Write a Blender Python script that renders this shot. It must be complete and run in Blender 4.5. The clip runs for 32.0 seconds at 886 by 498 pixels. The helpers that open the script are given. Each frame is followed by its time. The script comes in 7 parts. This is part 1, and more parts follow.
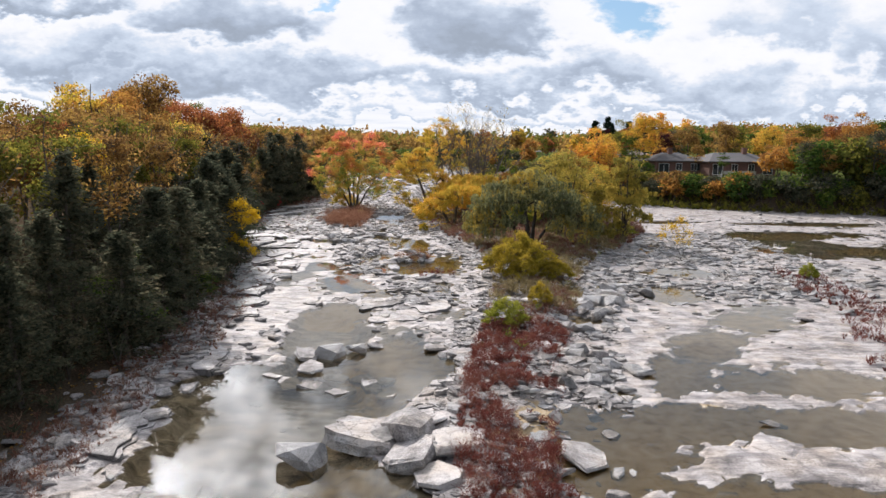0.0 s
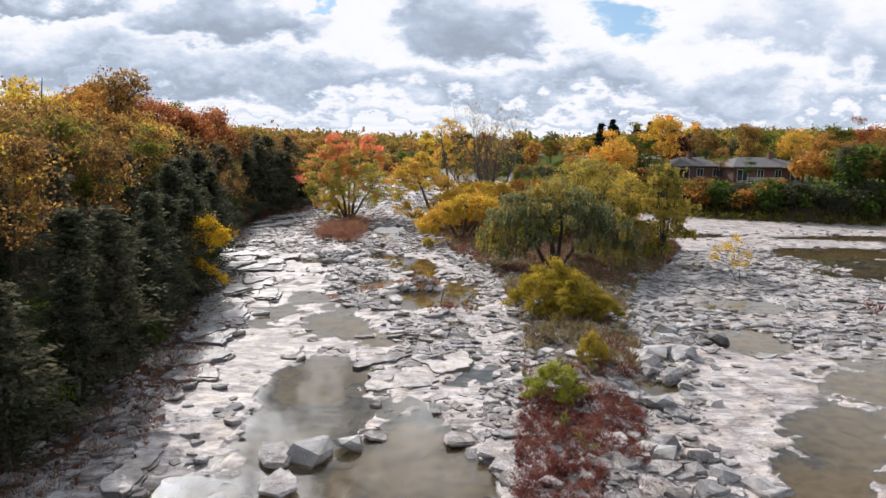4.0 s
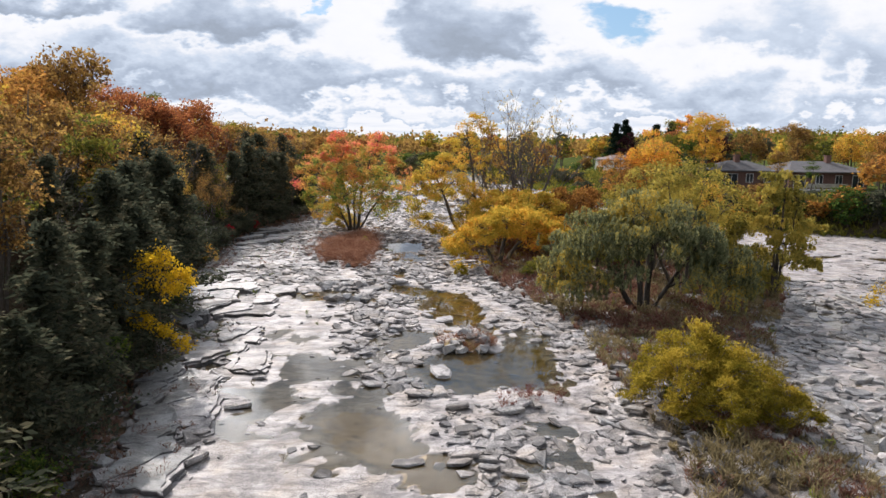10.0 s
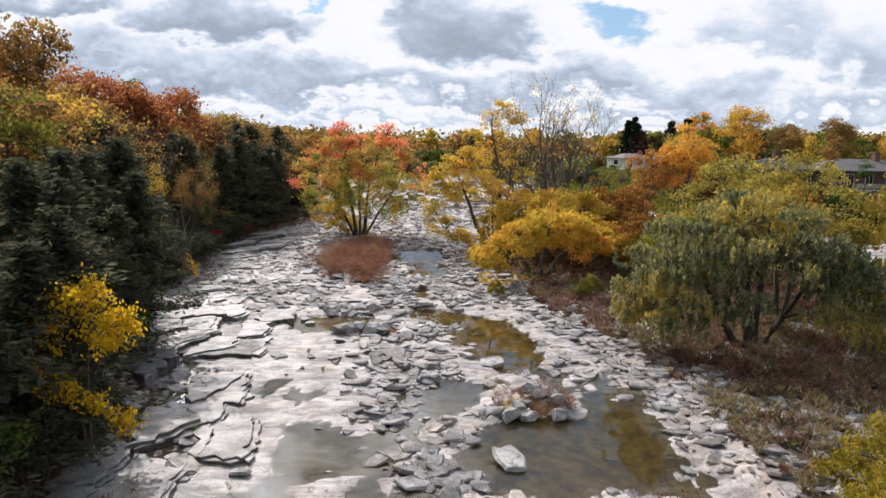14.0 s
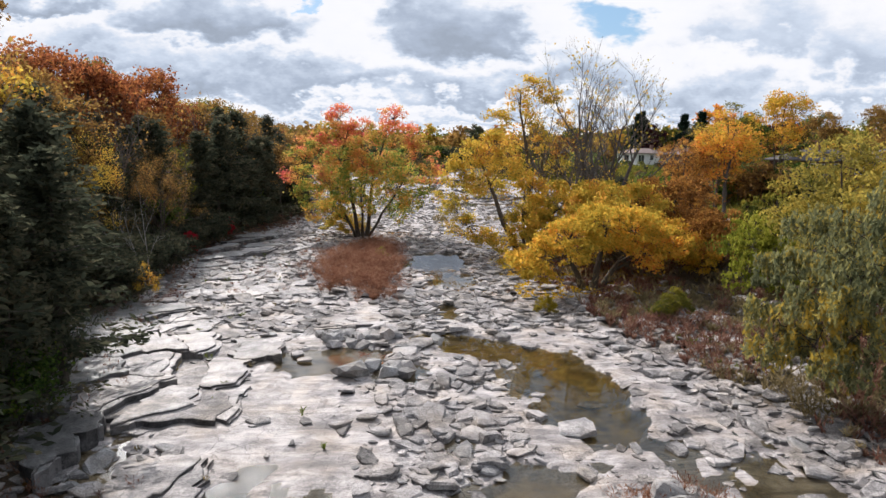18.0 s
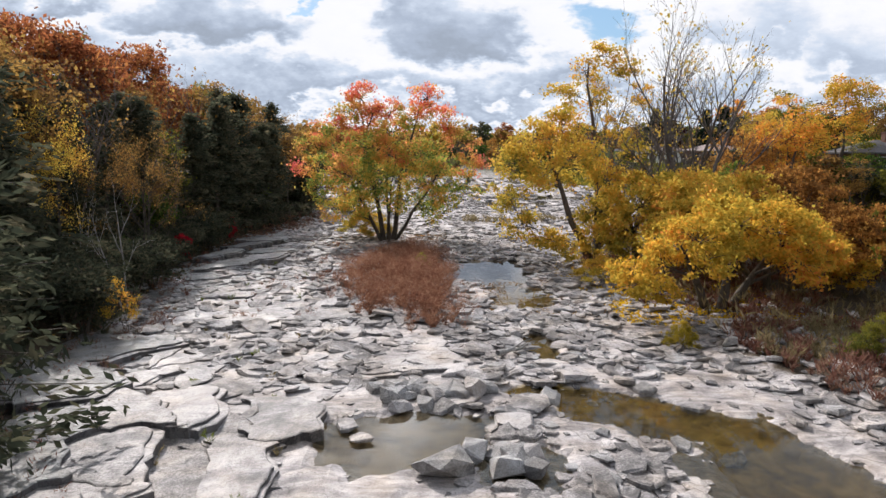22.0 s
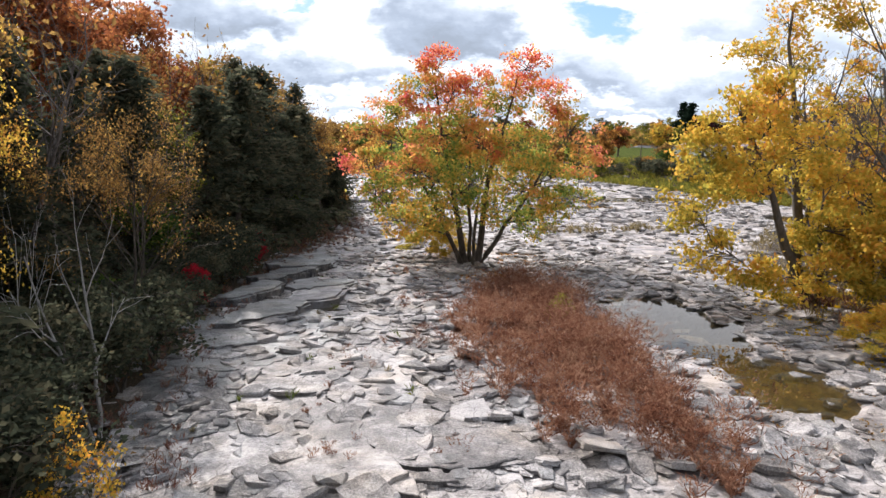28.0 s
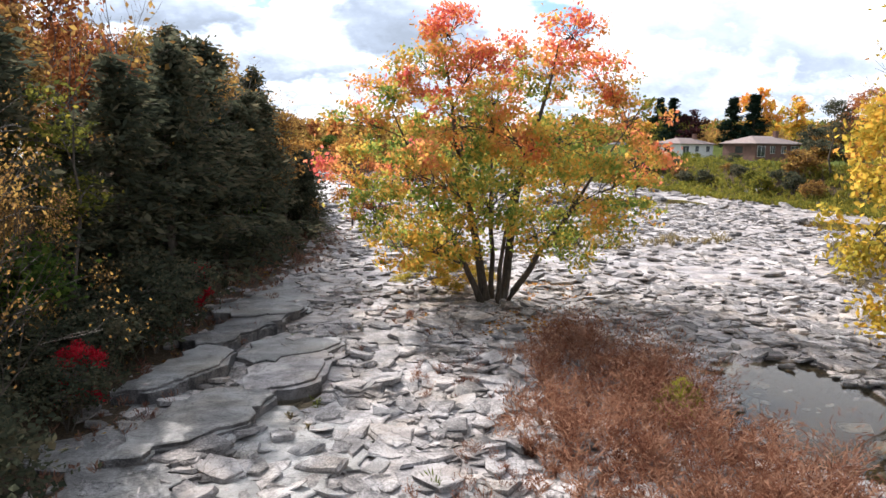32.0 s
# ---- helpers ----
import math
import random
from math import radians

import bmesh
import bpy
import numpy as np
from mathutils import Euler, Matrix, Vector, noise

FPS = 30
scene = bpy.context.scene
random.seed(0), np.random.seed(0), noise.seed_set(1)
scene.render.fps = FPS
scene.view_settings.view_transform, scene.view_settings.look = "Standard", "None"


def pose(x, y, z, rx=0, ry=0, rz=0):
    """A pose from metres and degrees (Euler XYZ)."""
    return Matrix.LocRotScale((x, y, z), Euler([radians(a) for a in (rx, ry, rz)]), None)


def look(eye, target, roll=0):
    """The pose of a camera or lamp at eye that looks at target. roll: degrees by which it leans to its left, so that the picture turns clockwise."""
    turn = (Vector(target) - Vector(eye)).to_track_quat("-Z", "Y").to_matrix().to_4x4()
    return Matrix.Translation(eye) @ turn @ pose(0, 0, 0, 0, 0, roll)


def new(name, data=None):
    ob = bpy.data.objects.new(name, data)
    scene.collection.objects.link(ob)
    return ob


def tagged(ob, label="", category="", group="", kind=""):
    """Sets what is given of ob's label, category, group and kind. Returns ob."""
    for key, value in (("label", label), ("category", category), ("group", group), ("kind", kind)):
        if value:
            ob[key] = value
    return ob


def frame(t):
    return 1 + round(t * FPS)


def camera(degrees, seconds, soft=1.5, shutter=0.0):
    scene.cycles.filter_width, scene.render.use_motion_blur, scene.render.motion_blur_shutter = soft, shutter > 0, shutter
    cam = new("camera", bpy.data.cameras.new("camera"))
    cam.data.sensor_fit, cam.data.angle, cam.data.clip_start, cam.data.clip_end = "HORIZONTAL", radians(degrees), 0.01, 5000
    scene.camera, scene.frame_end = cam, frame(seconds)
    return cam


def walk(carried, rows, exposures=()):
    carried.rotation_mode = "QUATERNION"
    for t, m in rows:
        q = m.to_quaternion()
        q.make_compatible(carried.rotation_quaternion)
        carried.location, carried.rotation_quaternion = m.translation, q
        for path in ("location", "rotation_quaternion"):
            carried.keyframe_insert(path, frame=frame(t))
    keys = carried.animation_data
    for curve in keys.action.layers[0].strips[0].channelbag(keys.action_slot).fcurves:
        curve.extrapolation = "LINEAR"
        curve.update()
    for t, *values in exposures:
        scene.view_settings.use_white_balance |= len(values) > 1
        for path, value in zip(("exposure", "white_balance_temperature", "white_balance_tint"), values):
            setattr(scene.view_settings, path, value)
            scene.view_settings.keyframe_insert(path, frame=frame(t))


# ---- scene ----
cam = camera(68.4, 32.0)
METRES, EYE, TILT, LEAN, TURN = 84.2, 10.6, 0.0, 0.0, 0.0
ROWS = [
    (0.0, 0.0, 0.0, 0.0, 0.08, -8.99, -0.5),
    (0.5, 0.0004, 0.0153, 0.0004, 0.05, -9.0, -0.5),
    (1.0, 0.0002, 0.0298, 0.0006, 0.01, -8.97, -0.5),
    (1.5, -0.0008, 0.0454, 0.0009, -0.04, -8.95, -0.51),
    (2.0, -0.0028, 0.061, 0.0012, -0.09, -8.92, -0.53),
    (2.5, -0.0054, 0.0766, 0.0013, -0.12, -8.88, -0.57),
    (3.0, -0.0082, 0.092, 0.0014, -0.15, -8.84, -0.59),
    (3.5, -0.0112, 0.1073, 0.0016, -0.2, -8.79, -0.59),
    (5.5, -0.0241, 0.1681, 0.0022, -0.29, -8.73, -0.66),
    (6.0, -0.0274, 0.1834, 0.0023, -0.32, -8.72, -0.71),
    (6.5, -0.0307, 0.1986, 0.0023, -0.36, -8.69, -0.76),
    (7.0, -0.034, 0.2137, 0.0028, -0.4, -8.71, -0.78),
    (7.5, -0.0374, 0.2289, 0.0027, -0.44, -8.7, -0.81),
    (8.0, -0.0409, 0.2441, 0.0027, -0.47, -8.71, -0.83),
    (8.5, -0.0446, 0.2591, 0.0023, -0.52, -8.69, -0.87),
    (9.0, -0.048, 0.2739, 0.0016, -0.56, -8.68, -0.87),
    (9.5, -0.0515, 0.289, 0.0014, -0.59, -8.68, -0.86),
    (10.0, -0.0553, 0.3039, 0.001, -0.63, -8.67, -0.89),
    (10.5, -0.0589, 0.3186, 0.0002, -0.65, -8.67, -0.9),
    (11.0, -0.0624, 0.3336, -0.0003, -0.66, -8.71, -0.9),
    (11.5, -0.0658, 0.349, -0.0012, -0.68, -8.72, -0.93),
    (12.0, -0.0694, 0.3642, -0.002, -0.72, -8.72, -0.97),
    (12.5, -0.0726, 0.3796, -0.003, -0.74, -8.72, -0.99),
    (13.0, -0.0762, 0.3949, -0.0042, -0.8, -8.71, -1.06),
    (13.5, -0.0794, 0.4101, -0.0055, -0.86, -8.71, -1.05),
    (14.0, -0.0824, 0.4253, -0.0068, -0.92, -8.7, -1.05),
    (14.5, -0.0854, 0.4404, -0.008, -0.99, -8.7, -1.01),
    (16.5, -0.097, 0.5012, -0.0144, -1.27, -8.74, -0.89),
    (17.0, -0.0995, 0.5166, -0.0168, -1.32, -8.7, -0.84),
    (17.5, -0.102, 0.5318, -0.019, -1.34, -8.72, -0.82),
    (18.0, -0.1043, 0.5471, -0.0216, -1.38, -8.73, -0.78),
    (18.5, -0.1071, 0.5624, -0.0239, -1.43, -8.75, -0.77),
    (19.0, -0.1098, 0.5777, -0.0262, -1.47, -8.75, -0.76),
    (19.5, -0.1129, 0.593, -0.0283, -1.53, -8.76, -0.73),
    (20.0, -0.1166, 0.6084, -0.0302, -1.58, -8.74, -0.72),
    (20.5, -0.1218, 0.6236, -0.0319, -1.65, -8.72, -0.74),
    (21.0, -0.1286, 0.638, -0.0336, -1.73, -8.66, -0.74),
    (21.5, -0.1362, 0.6524, -0.0356, -1.74, -8.58, -0.73),
    (22.0, -0.145, 0.6659, -0.0369, -1.74, -8.54, -0.69),
    (22.5, -0.1543, 0.6792, -0.0373, -1.79, -8.47, -0.7),
    (23.0, -0.1625, 0.6926, -0.0372, -1.77, -8.42, -0.72),
    (23.5, -0.1698, 0.706, -0.0372, -1.78, -8.38, -0.72),
    (24.0, -0.1759, 0.7194, -0.0372, -1.74, -8.39, -0.75),
    (24.5, -0.182, 0.7331, -0.0374, -1.74, -8.41, -0.77),
    (25.0, -0.1879, 0.7473, -0.0374, -1.78, -8.44, -0.82),
    (25.5, -0.1935, 0.7618, -0.0389, -1.76, -8.49, -0.84),
    (27.5, -0.2117, 0.8218, -0.0431, -1.85, -8.74, -0.84),
    (28.0, -0.2149, 0.837, -0.0429, -2.03, -8.76, -0.83),
    (28.5, -0.2175, 0.8523, -0.0429, -3.38, -8.82, -0.86),
    (29.0, -0.2206, 0.8678, -0.0434, -4.91, -8.88, -0.85),
    (29.5, -0.2236, 0.8835, -0.0434, -5.1, -8.92, -0.86),
    (30.0, -0.2263, 0.8992, -0.0433, -5.11, -8.93, -0.83),
    (30.5, -0.2289, 0.9149, -0.0433, -5.12, -8.94, -0.78),
    (31.0, -0.2313, 0.9306, -0.0432, -5.13, -8.96, -0.76),
    (31.5, -0.2336, 0.9464, -0.0431, -5.15, -8.96, -0.74),
    (32.0, -0.2357, 0.9619, -0.0431, -5.16, -8.96, -0.74),
]
walk(cam, [(t, pose(0, 0, EYE, TILT, LEAN, TURN) @ pose(METRES * x, METRES * y, METRES * z, 90 + pitch, roll, yaw)) for t, x, y, z, yaw, pitch, roll in ROWS],
     [(0.0, 0.0, 6350, 13), (20.0, -0.02, 6350, 13), (25.0, 0.12, 6350, 13), (28.5, 0.3, 6300, 13), (31.0, 0.42, 6290, 13), (32.0, 0.52, 6290, 13)])

# ---- world, sun and exposure ----
SUN_EL, SUN_AZ = 36.0, -30.0        # height, and turn from +y (to the left)
sun = new("sun", bpy.data.lights.new("sun", "SUN"))
sun.data.energy, sun.data.angle, sun.data.color = 5.0, radians(0.6), (1.0, 0.95, 0.88)
sd = Vector((math.sin(radians(SUN_AZ)) * math.cos(radians(SUN_EL)), math.cos(radians(SUN_AZ)) * math.cos(radians(SUN_EL)), math.sin(radians(SUN_EL))))
sun.matrix_world = look(sd * 100, (0, 0, 0))


class Nodes:
    """A short hand for node trees."""

    def __init__(self, tree):
        self.t = tree
        tree.nodes.clear()

    def n(self, kind, ins=None, **props):
        node = self.t.nodes.new(kind)
        for k, v in props.items():
            setattr(node, k, v)
        for k, v in (ins or {}).items():
            sock = node.inputs[k]
            if isinstance(v, bpy.types.NodeSocket):
                self.t.links.new(v, sock)
            else:
                sock.default_value = v
        return node

    def m(self, op, a, b=0.0, c=0.0, clamp=False):
        return self.n("ShaderNodeMath", {0: a, 1: b, 2: c}, operation=op, use_clamp=clamp).outputs[0]

    def noise(self, vec, scale, detail=4.0, rough=0.55, distort=0.0):
        return self.n("ShaderNodeTexNoise", {"Vector": vec, "Scale": scale, "Detail": detail, "Roughness": rough, "Distortion": distort})

    def ramp(self, fac, stops):
        r = self.n("ShaderNodeValToRGB", {"Fac": fac})
        el = r.color_ramp.elements
        while len(el) < len(stops):
            el.new(0.5)
        for e, (p, c) in zip(el, stops):
            e.position, e.color = p, (*c, 1)
        return r.outputs[0]

    def mix(self, fac, a, b, blend="MIX"):
        node = self.n("ShaderNodeMix", data_type="RGBA", blend_type=blend)
        for i, v in ((0, fac), (6, a), (7, b)):
            if isinstance(v, bpy.types.NodeSocket):
                self.t.links.new(v, node.inputs[i])
            else:
                node.inputs[i].default_value = (*v, 1) if isinstance(v, tuple) else v
        return node.outputs[2]


world = bpy.data.worlds.new("sky")
scene.world = world
world.use_nodes = True
w = Nodes(world.node_tree)
sky = w.n("ShaderNodeTexSky", sky_type="NISHITA", sun_disc=False, sun_elevation=radians(SUN_EL), sun_rotation=radians(SUN_AZ), air_density=1.0, dust_density=0.6)
gen = w.n("ShaderNodeTexCoord").outputs["Generated"]
sep = w.n("ShaderNodeSeparateXYZ", {0: gen})
# a plane in front, at one metre, on which the banks of cloud lie
fy = w.m("MAXIMUM", sep.outputs[1], 0.08)
px, pz = w.m("DIVIDE", sep.outputs[0], fy), w.m("DIVIDE", sep.outputs[2], fy)
flat = w.n("ShaderNodeCombineXYZ", {0: px, 1: w.m("MULTIPLY", pz, 1.9), 2: 0.0}).outputs[0]
warp1 = w.noise(flat, 5.5, 5.0, 0.58)
warp2 = w.noise(flat, 22.0, 4.0, 0.6)
wv = w.n("ShaderNodeVectorMath", {0: warp1.outputs["Color"], 1: (0.5, 0.5, 0.5)}, operation="SUBTRACT").outputs[0]
wv = w.n("ShaderNodeVectorMath", {0: wv, 3: 0.22}, operation="SCALE").outputs[0]
wv2 = w.n("ShaderNodeVectorMath", {0: warp2.outputs["Color"], 1: (0.5, 0.5, 0.5)}, operation="SUBTRACT").outputs[0]
wv2 = w.n("ShaderNodeVectorMath", {0: wv2, 3: 0.07}, operation="SCALE").outputs[0]
plane = w.n("ShaderNodeCombineXYZ", {0: px, 1: pz, 2: 0.0}).outputs[0]
plane = w.n("ShaderNodeVectorMath", {0: plane, 1: wv}, operation="ADD").outputs[0]
plane = w.n("ShaderNodeVectorMath", {0: plane, 1: wv2}, operation="ADD").outputs[0]


def bank(cx, cz, rx, rz, soft=0.55, base=0.0):
    """How far a direction lies inside one bank of cloud, 0 to 1; base darkens its underside."""
    d = w.n("ShaderNodeVectorMath", {0: plane, 1: (cx, cz, 0)}, operation="SUBTRACT").outputs[0]
    d = w.n("ShaderNodeVectorMath", {0: d, 1: (1 / rx, 1 / rz, 0)}, operation="MULTIPLY").outputs[0]
    r = w.n("ShaderNodeVectorMath", {0: d}, operation="LENGTH").outputs["Value"]
    inside = w.n("ShaderNodeMapRange", {"Value": r, 1: 1.0 + soft * 0.4, 2: 1.0 - soft, 3: 0.0, 4: 1.0}, interpolation_type="SMOOTHSTEP").outputs[0]
    if not base:
        return inside
    up = w.n("ShaderNodeSeparateXYZ", {0: d}).outputs[1]
    return w.m("MULTIPLY", inside, w.n("ShaderNodeMapRange", {"Value": up, 1: 0.95, 2: -0.5, 3: 1.0 - base, 4: 1.0}).outputs[0])


def together(values):
    v = values[0]
    for u in values[1:]:
        v = w.m("MAXIMUM", v, u)
    return v


GREY_BANKS = ((-0.31, 0.19, 0.14, 0.058, 1.0), (0.035, 0.185, 0.125, 0.062, 1.0), (-0.62, 0.222, 0.2, 0.03, 0.95), (-0.60, 0.14, 0.2, 0.045, 0.75),
              (-0.40, 0.105, 0.2, 0.04, 0.85), (-0.16, 0.098, 0.13, 0.034, 0.8), (0.08, 0.088, 0.17, 0.026, 0.75), (0.24, 0.11, 0.13, 0.04, 0.8),
              (0.40, 0.09, 0.15, 0.036, 0.7), (0.50, 0.185, 0.13, 0.045, 0.5), (0.68, 0.15, 0.13, 0.06, 0.6), (-0.2, 0.42, 0.2, 0.09, 0.8))
FAR_BANKS = ((0.3, 0.36, 0.2, 0.06, 0.7), (0.62, 0.075, 0.16, 0.022, 0.6), (-0.55, 0.075, 0.2, 0.012, 0.6), (-0.1, 0.052, 0.3, 0.010, 0.5), (0.3, 0.05, 0.3, 0.012, 0.6), (-0.45, 0.045, 0.2, 0.008, 0.5))
grey = together([w.m("MULTIPLY", bank(a, b, c, d, 0.4, 0.85), e) for a, b, c, d, e in GREY_BANKS + FAR_BANKS])
blue = together([bank(0.275, 0.205, 0.058, 0.036, 0.5), bank(-0.15, 0.222, 0.03, 0.012, 0.5), bank(0.12, 0.36, 0.2, 0.07, 0.5), bank(0.36, 0.48, 0.34, 0.13, 0.5)])
low = w.n("ShaderNodeMapRange", {"Value": pz, 1: 0.075, 2: 0.0, 3: 0.0, 4: 1.0}).outputs[0]
streak_at = w.n("ShaderNodeCombineXYZ", {0: w.m("MULTIPLY", px, 2.2), 1: w.m("MULTIPLY", pz, 34.0), 2: 0.0}).outputs[0]
streak = w.n("ShaderNodeMapRange", {"Value": w.noise(streak_at, 2.2, 4.0, 0.6).outputs[0], 1: 0.42, 2: 0.66, 3: 0.0, 4: 0.8}).outputs[0]
fluff = w.n("ShaderNodeMapRange", {"Value": w.noise(flat, 9.0, 6.0, 0.62).outputs[0], 1: 0.45, 2: 0.7, 3: 0.0, 4: 0.12}).outputs[0]
# behind and above: broken cloud by noise on the dome
dome_at = w.n("ShaderNodeVectorMath", {0: gen, 1: (1.0, 1.0, 2.2)}, operation="MULTIPLY").outputs[0]
dome = w.n("ShaderNodeMapRange", {"Value": w.noise(dome_at, 3.1, 6.0, 0.58, 0.3).outputs[0], 1: 0.42, 2: 0.62, 3: 0.0, 4: 1.0}).outputs[0]
front = w.n("ShaderNodeMapRange", {"Value": sep.outputs[1], 1: 0.25, 2: 0.5, 3: 0.0, 4: 1.0}, interpolation_type="SMOOTHSTEP").outputs[0]
front = w.m("MULTIPLY", front, w.n("ShaderNodeMapRange", {"Value": pz, 1: 0.62, 2: 0.42, 3: 0.0, 4: 1.0}).outputs[0])
billow = w.n("ShaderNodeMapRange", {"Value": w.noise(plane, 13.0, 6.0, 0.6).outputs[0], 1: 0.3, 2: 0.7, 3: 0.84, 4: 1.08}).outputs[0]
puff = w.n("ShaderNodeMapRange", {"Value": w.noise(flat, 7.0, 7.0, 0.6).outputs[0], 1: 0.48, 2: 0.64, 3: 1.04, 4: 0.88}, interpolation_type="SMOOTHSTEP").outputs[0]
billow = w.m("MULTIPLY", billow, puff)
shade = w.m("ADD", w.m("MULTIPLY", w.m("MAXIMUM", grey, w.m("MULTIPLY", streak, low)), billow), fluff, clamp=True)
cloud = w.ramp(shade, [(0.0, (0.93, 0.935, 0.94)), (0.2, (0.86, 0.88, 0.905)), (0.45, (0.62, 0.70, 0.80)), (0.75, (0.43, 0.50, 0.60)), (1.0, (0.35, 0.405, 0.48))])
skyblue = w.mix(0.5, w.n("ShaderNodeVectorMath", {0: sky.outputs[0], 3: 0.10}, operation="SCALE").outputs[0], (0.33, 0.60, 0.86))
ahead = w.mix(blue, cloud, skyblue)
cloud_b = w.ramp(dome, [(0.0, (0.9, 0.92, 0.95)), (0.5, (0.6, 0.64, 0.7)), (1.0, (0.36, 0.4, 0.46))])
around = w.mix(w.m("MULTIPLY", w.m("LESS_THAN", dome, 0.12), 0.8), cloud_b, skyblue)
full = w.mix(front, around, ahead)
# thin cloud lit through, round the sun
toward = w.n("ShaderNodeVectorMath", {0: gen, 1: tuple(sd)}, operation="DOT_PRODUCT").outputs["Value"]
veil = w.m("MULTIPLY", w.m("POWER", w.m("MAXIMUM", toward, 0.0), 18.0), w.m("MULTIPLY_ADD", w.noise(gen, 7.0, 5.0, 0.6).outputs[0], 60.0, -24.0))
veil = w.m("MULTIPLY", veil, w.n("ShaderNodeMapRange", {"Value": pz, 1: 0.27, 2: 0.38, 3: 0.0, 4: 1.0}, interpolation_type="SMOOTHSTEP").outputs[0])
veil = w.m("MAXIMUM", veil, 0.0)
full = w.n("ShaderNodeVectorMath", {0: full, 1: w.n("ShaderNodeCombineXYZ", {0: veil, 1: veil, 2: veil}).outputs[0]}, operation="ADD").outputs[0]
SKY = 1.06
bg = w.n("ShaderNodeBackground", {"Color": full, "Strength": SKY})
w.n("ShaderNodeOutputWorld", {"Surface": bg.outputs[0]})

# ---- materials ----
def material(name):
    mat = bpy.data.materials.new(name)
    mat.use_nodes = True
    return mat, Nodes(mat.node_tree)


def rock(name, light, mid, dark, scale=1.0, rough=0.75, soil=False, spec=0.4, streaks=0.5):
    """Limestone: pale weathered sheet, grey stains, fine grain, cracks and pits."""
    mat, k = material(name)
    at = k.n("ShaderNodeNewGeometry").outputs["Position"]
    info = k.n("ShaderNodeObjectInfo").outputs["Random"]
    isl = k.n("ShaderNodeNewGeometry").outputs["Random Per Island"]
    big = k.noise(at, 0.35 * scale, 5.0, 0.6).outputs[0]
    med = k.noise(at, 1.7 * scale, 6.0, 0.62, 0.4).outputs[0]
    fine = k.noise(at, 14.0 * scale, 5.0, 0.65).outputs[0]
    grain = k.noise(at, 70.0 * scale, 2.0, 0.6).outputs[0]
    f = k.m("ADD", k.m("MULTIPLY", big, 0.45), k.m("MULTIPLY", med, 0.55))
    f = k.m("ADD", f, k.m("MULTIPLY", k.m("SUBTRACT", fine, 0.5), 0.55))
    f = k.m("ADD", f, k.m("MULTIPLY", k.m("SUBTRACT", k.m("ADD", info, isl), 1.0), 0.17))
    col = k.ramp(f, [(0.34, dark), (0.47, mid), (0.56, light), (0.75, tuple(min(1, c * 1.08) for c in light))])
    warm = k.ramp(k.noise(at, 0.8, 3.0, 0.5).outputs[0], [(0.45, (1.0, 1.0, 1.0)), (0.7, (1.0, 0.93, 0.83))])
    col = k.mix(1.0, col, warm, "MULTIPLY")
    spots = k.ramp(k.n("ShaderNodeTexVoronoi", {"Vector": at, "Scale": 5.0 * scale}).outputs[0], [(0.06, (0.55, 0.55, 0.55)), (0.2, (1, 1, 1))])
    col = k.mix(0.5, col, spots, "MULTIPLY")
    long_at = k.n("ShaderNodeVectorMath", {0: at, 1: (0.55, 1.25, 1.0)}, operation="MULTIPLY").outputs[0]
    stain = k.ramp(k.noise(long_at, 1.0, 5.0, 0.6, 0.5).outputs[0], [(0.36, (0.5, 0.5, 0.52)), (0.47, (0.82, 0.82, 0.83)), (0.53, (1, 1, 1))])
    col = k.mix(streaks, col, stain, "MULTIPLY")
    veins = k.n("ShaderNodeTexVoronoi", {"Vector": k.n("ShaderNodeVectorMath", {0: at, 1: k.noise(at, 1.2, 3.0, 0.6).outputs["Color"]}, operation="ADD").outputs[0], "Scale": 0.9 * scale}, feature="DISTANCE_TO_EDGE").outputs[0]
    vein = k.ramp(veins, [(0.008, (0.3, 0.3, 0.3)), (0.025, (1, 1, 1))])
    gone = k.n("ShaderNodeMapRange", {"Value": k.noise(at, 0.45, 2.0, 0.5).outputs[0], 1: 0.48, 2: 0.6, 3: 0.0, 4: 0.7}).outputs[0]
    col = k.mix(gone, col, vein, "MULTIPLY")
    pit = k.ramp(k.noise(at, 30.0, 3.0, 0.7).outputs[0], [(0.36, (0.55, 0.54, 0.53)), (0.46, (1, 1, 1)), (0.62, (1, 1, 1)), (0.7, (1.12, 1.12, 1.1))])
    col = k.mix(0.7, col, pit, "MULTIPLY")
    dirt = k.ramp(k.noise(at, 0.55, 9.0, 0.72, 0.6).outputs[0], [(0.38, (0.42, 0.39, 0.37)), (0.47, (0.74, 0.72, 0.70)), (0.55, (1, 1, 1))])
    col = k.mix(0.7, col, dirt, "MULTIPLY")
    rgh = k.m("MULTIPLY_ADD", fine, 0.3, rough - 0.15)
    if soil:
        band_at = k.n("ShaderNodeVectorMath", {0: at, 1: (0.55, 2.3, 1.0)}, operation="MULTIPLY").outputs[0]
        bands = k.ramp(k.noise(band_at, 1.25, 4.0, 0.55, 0.8).outputs[0], [(0.40, (0.60, 0.59, 0.59)), (0.48, (0.88, 0.87, 0.87)), (0.54, (1, 1, 1))])
        col = k.mix(0.75, col, bands, "MULTIPLY")
        mask = k.n("ShaderNodeAttribute", attribute_name="soil").outputs["Fac"]
        mud = k.n("ShaderNodeAttribute", attribute_name="mud").outputs["Fac"]
        edge = k.m("ADD", mask, k.m("MULTIPLY", k.m("SUBTRACT", med, 0.5), 0.9))
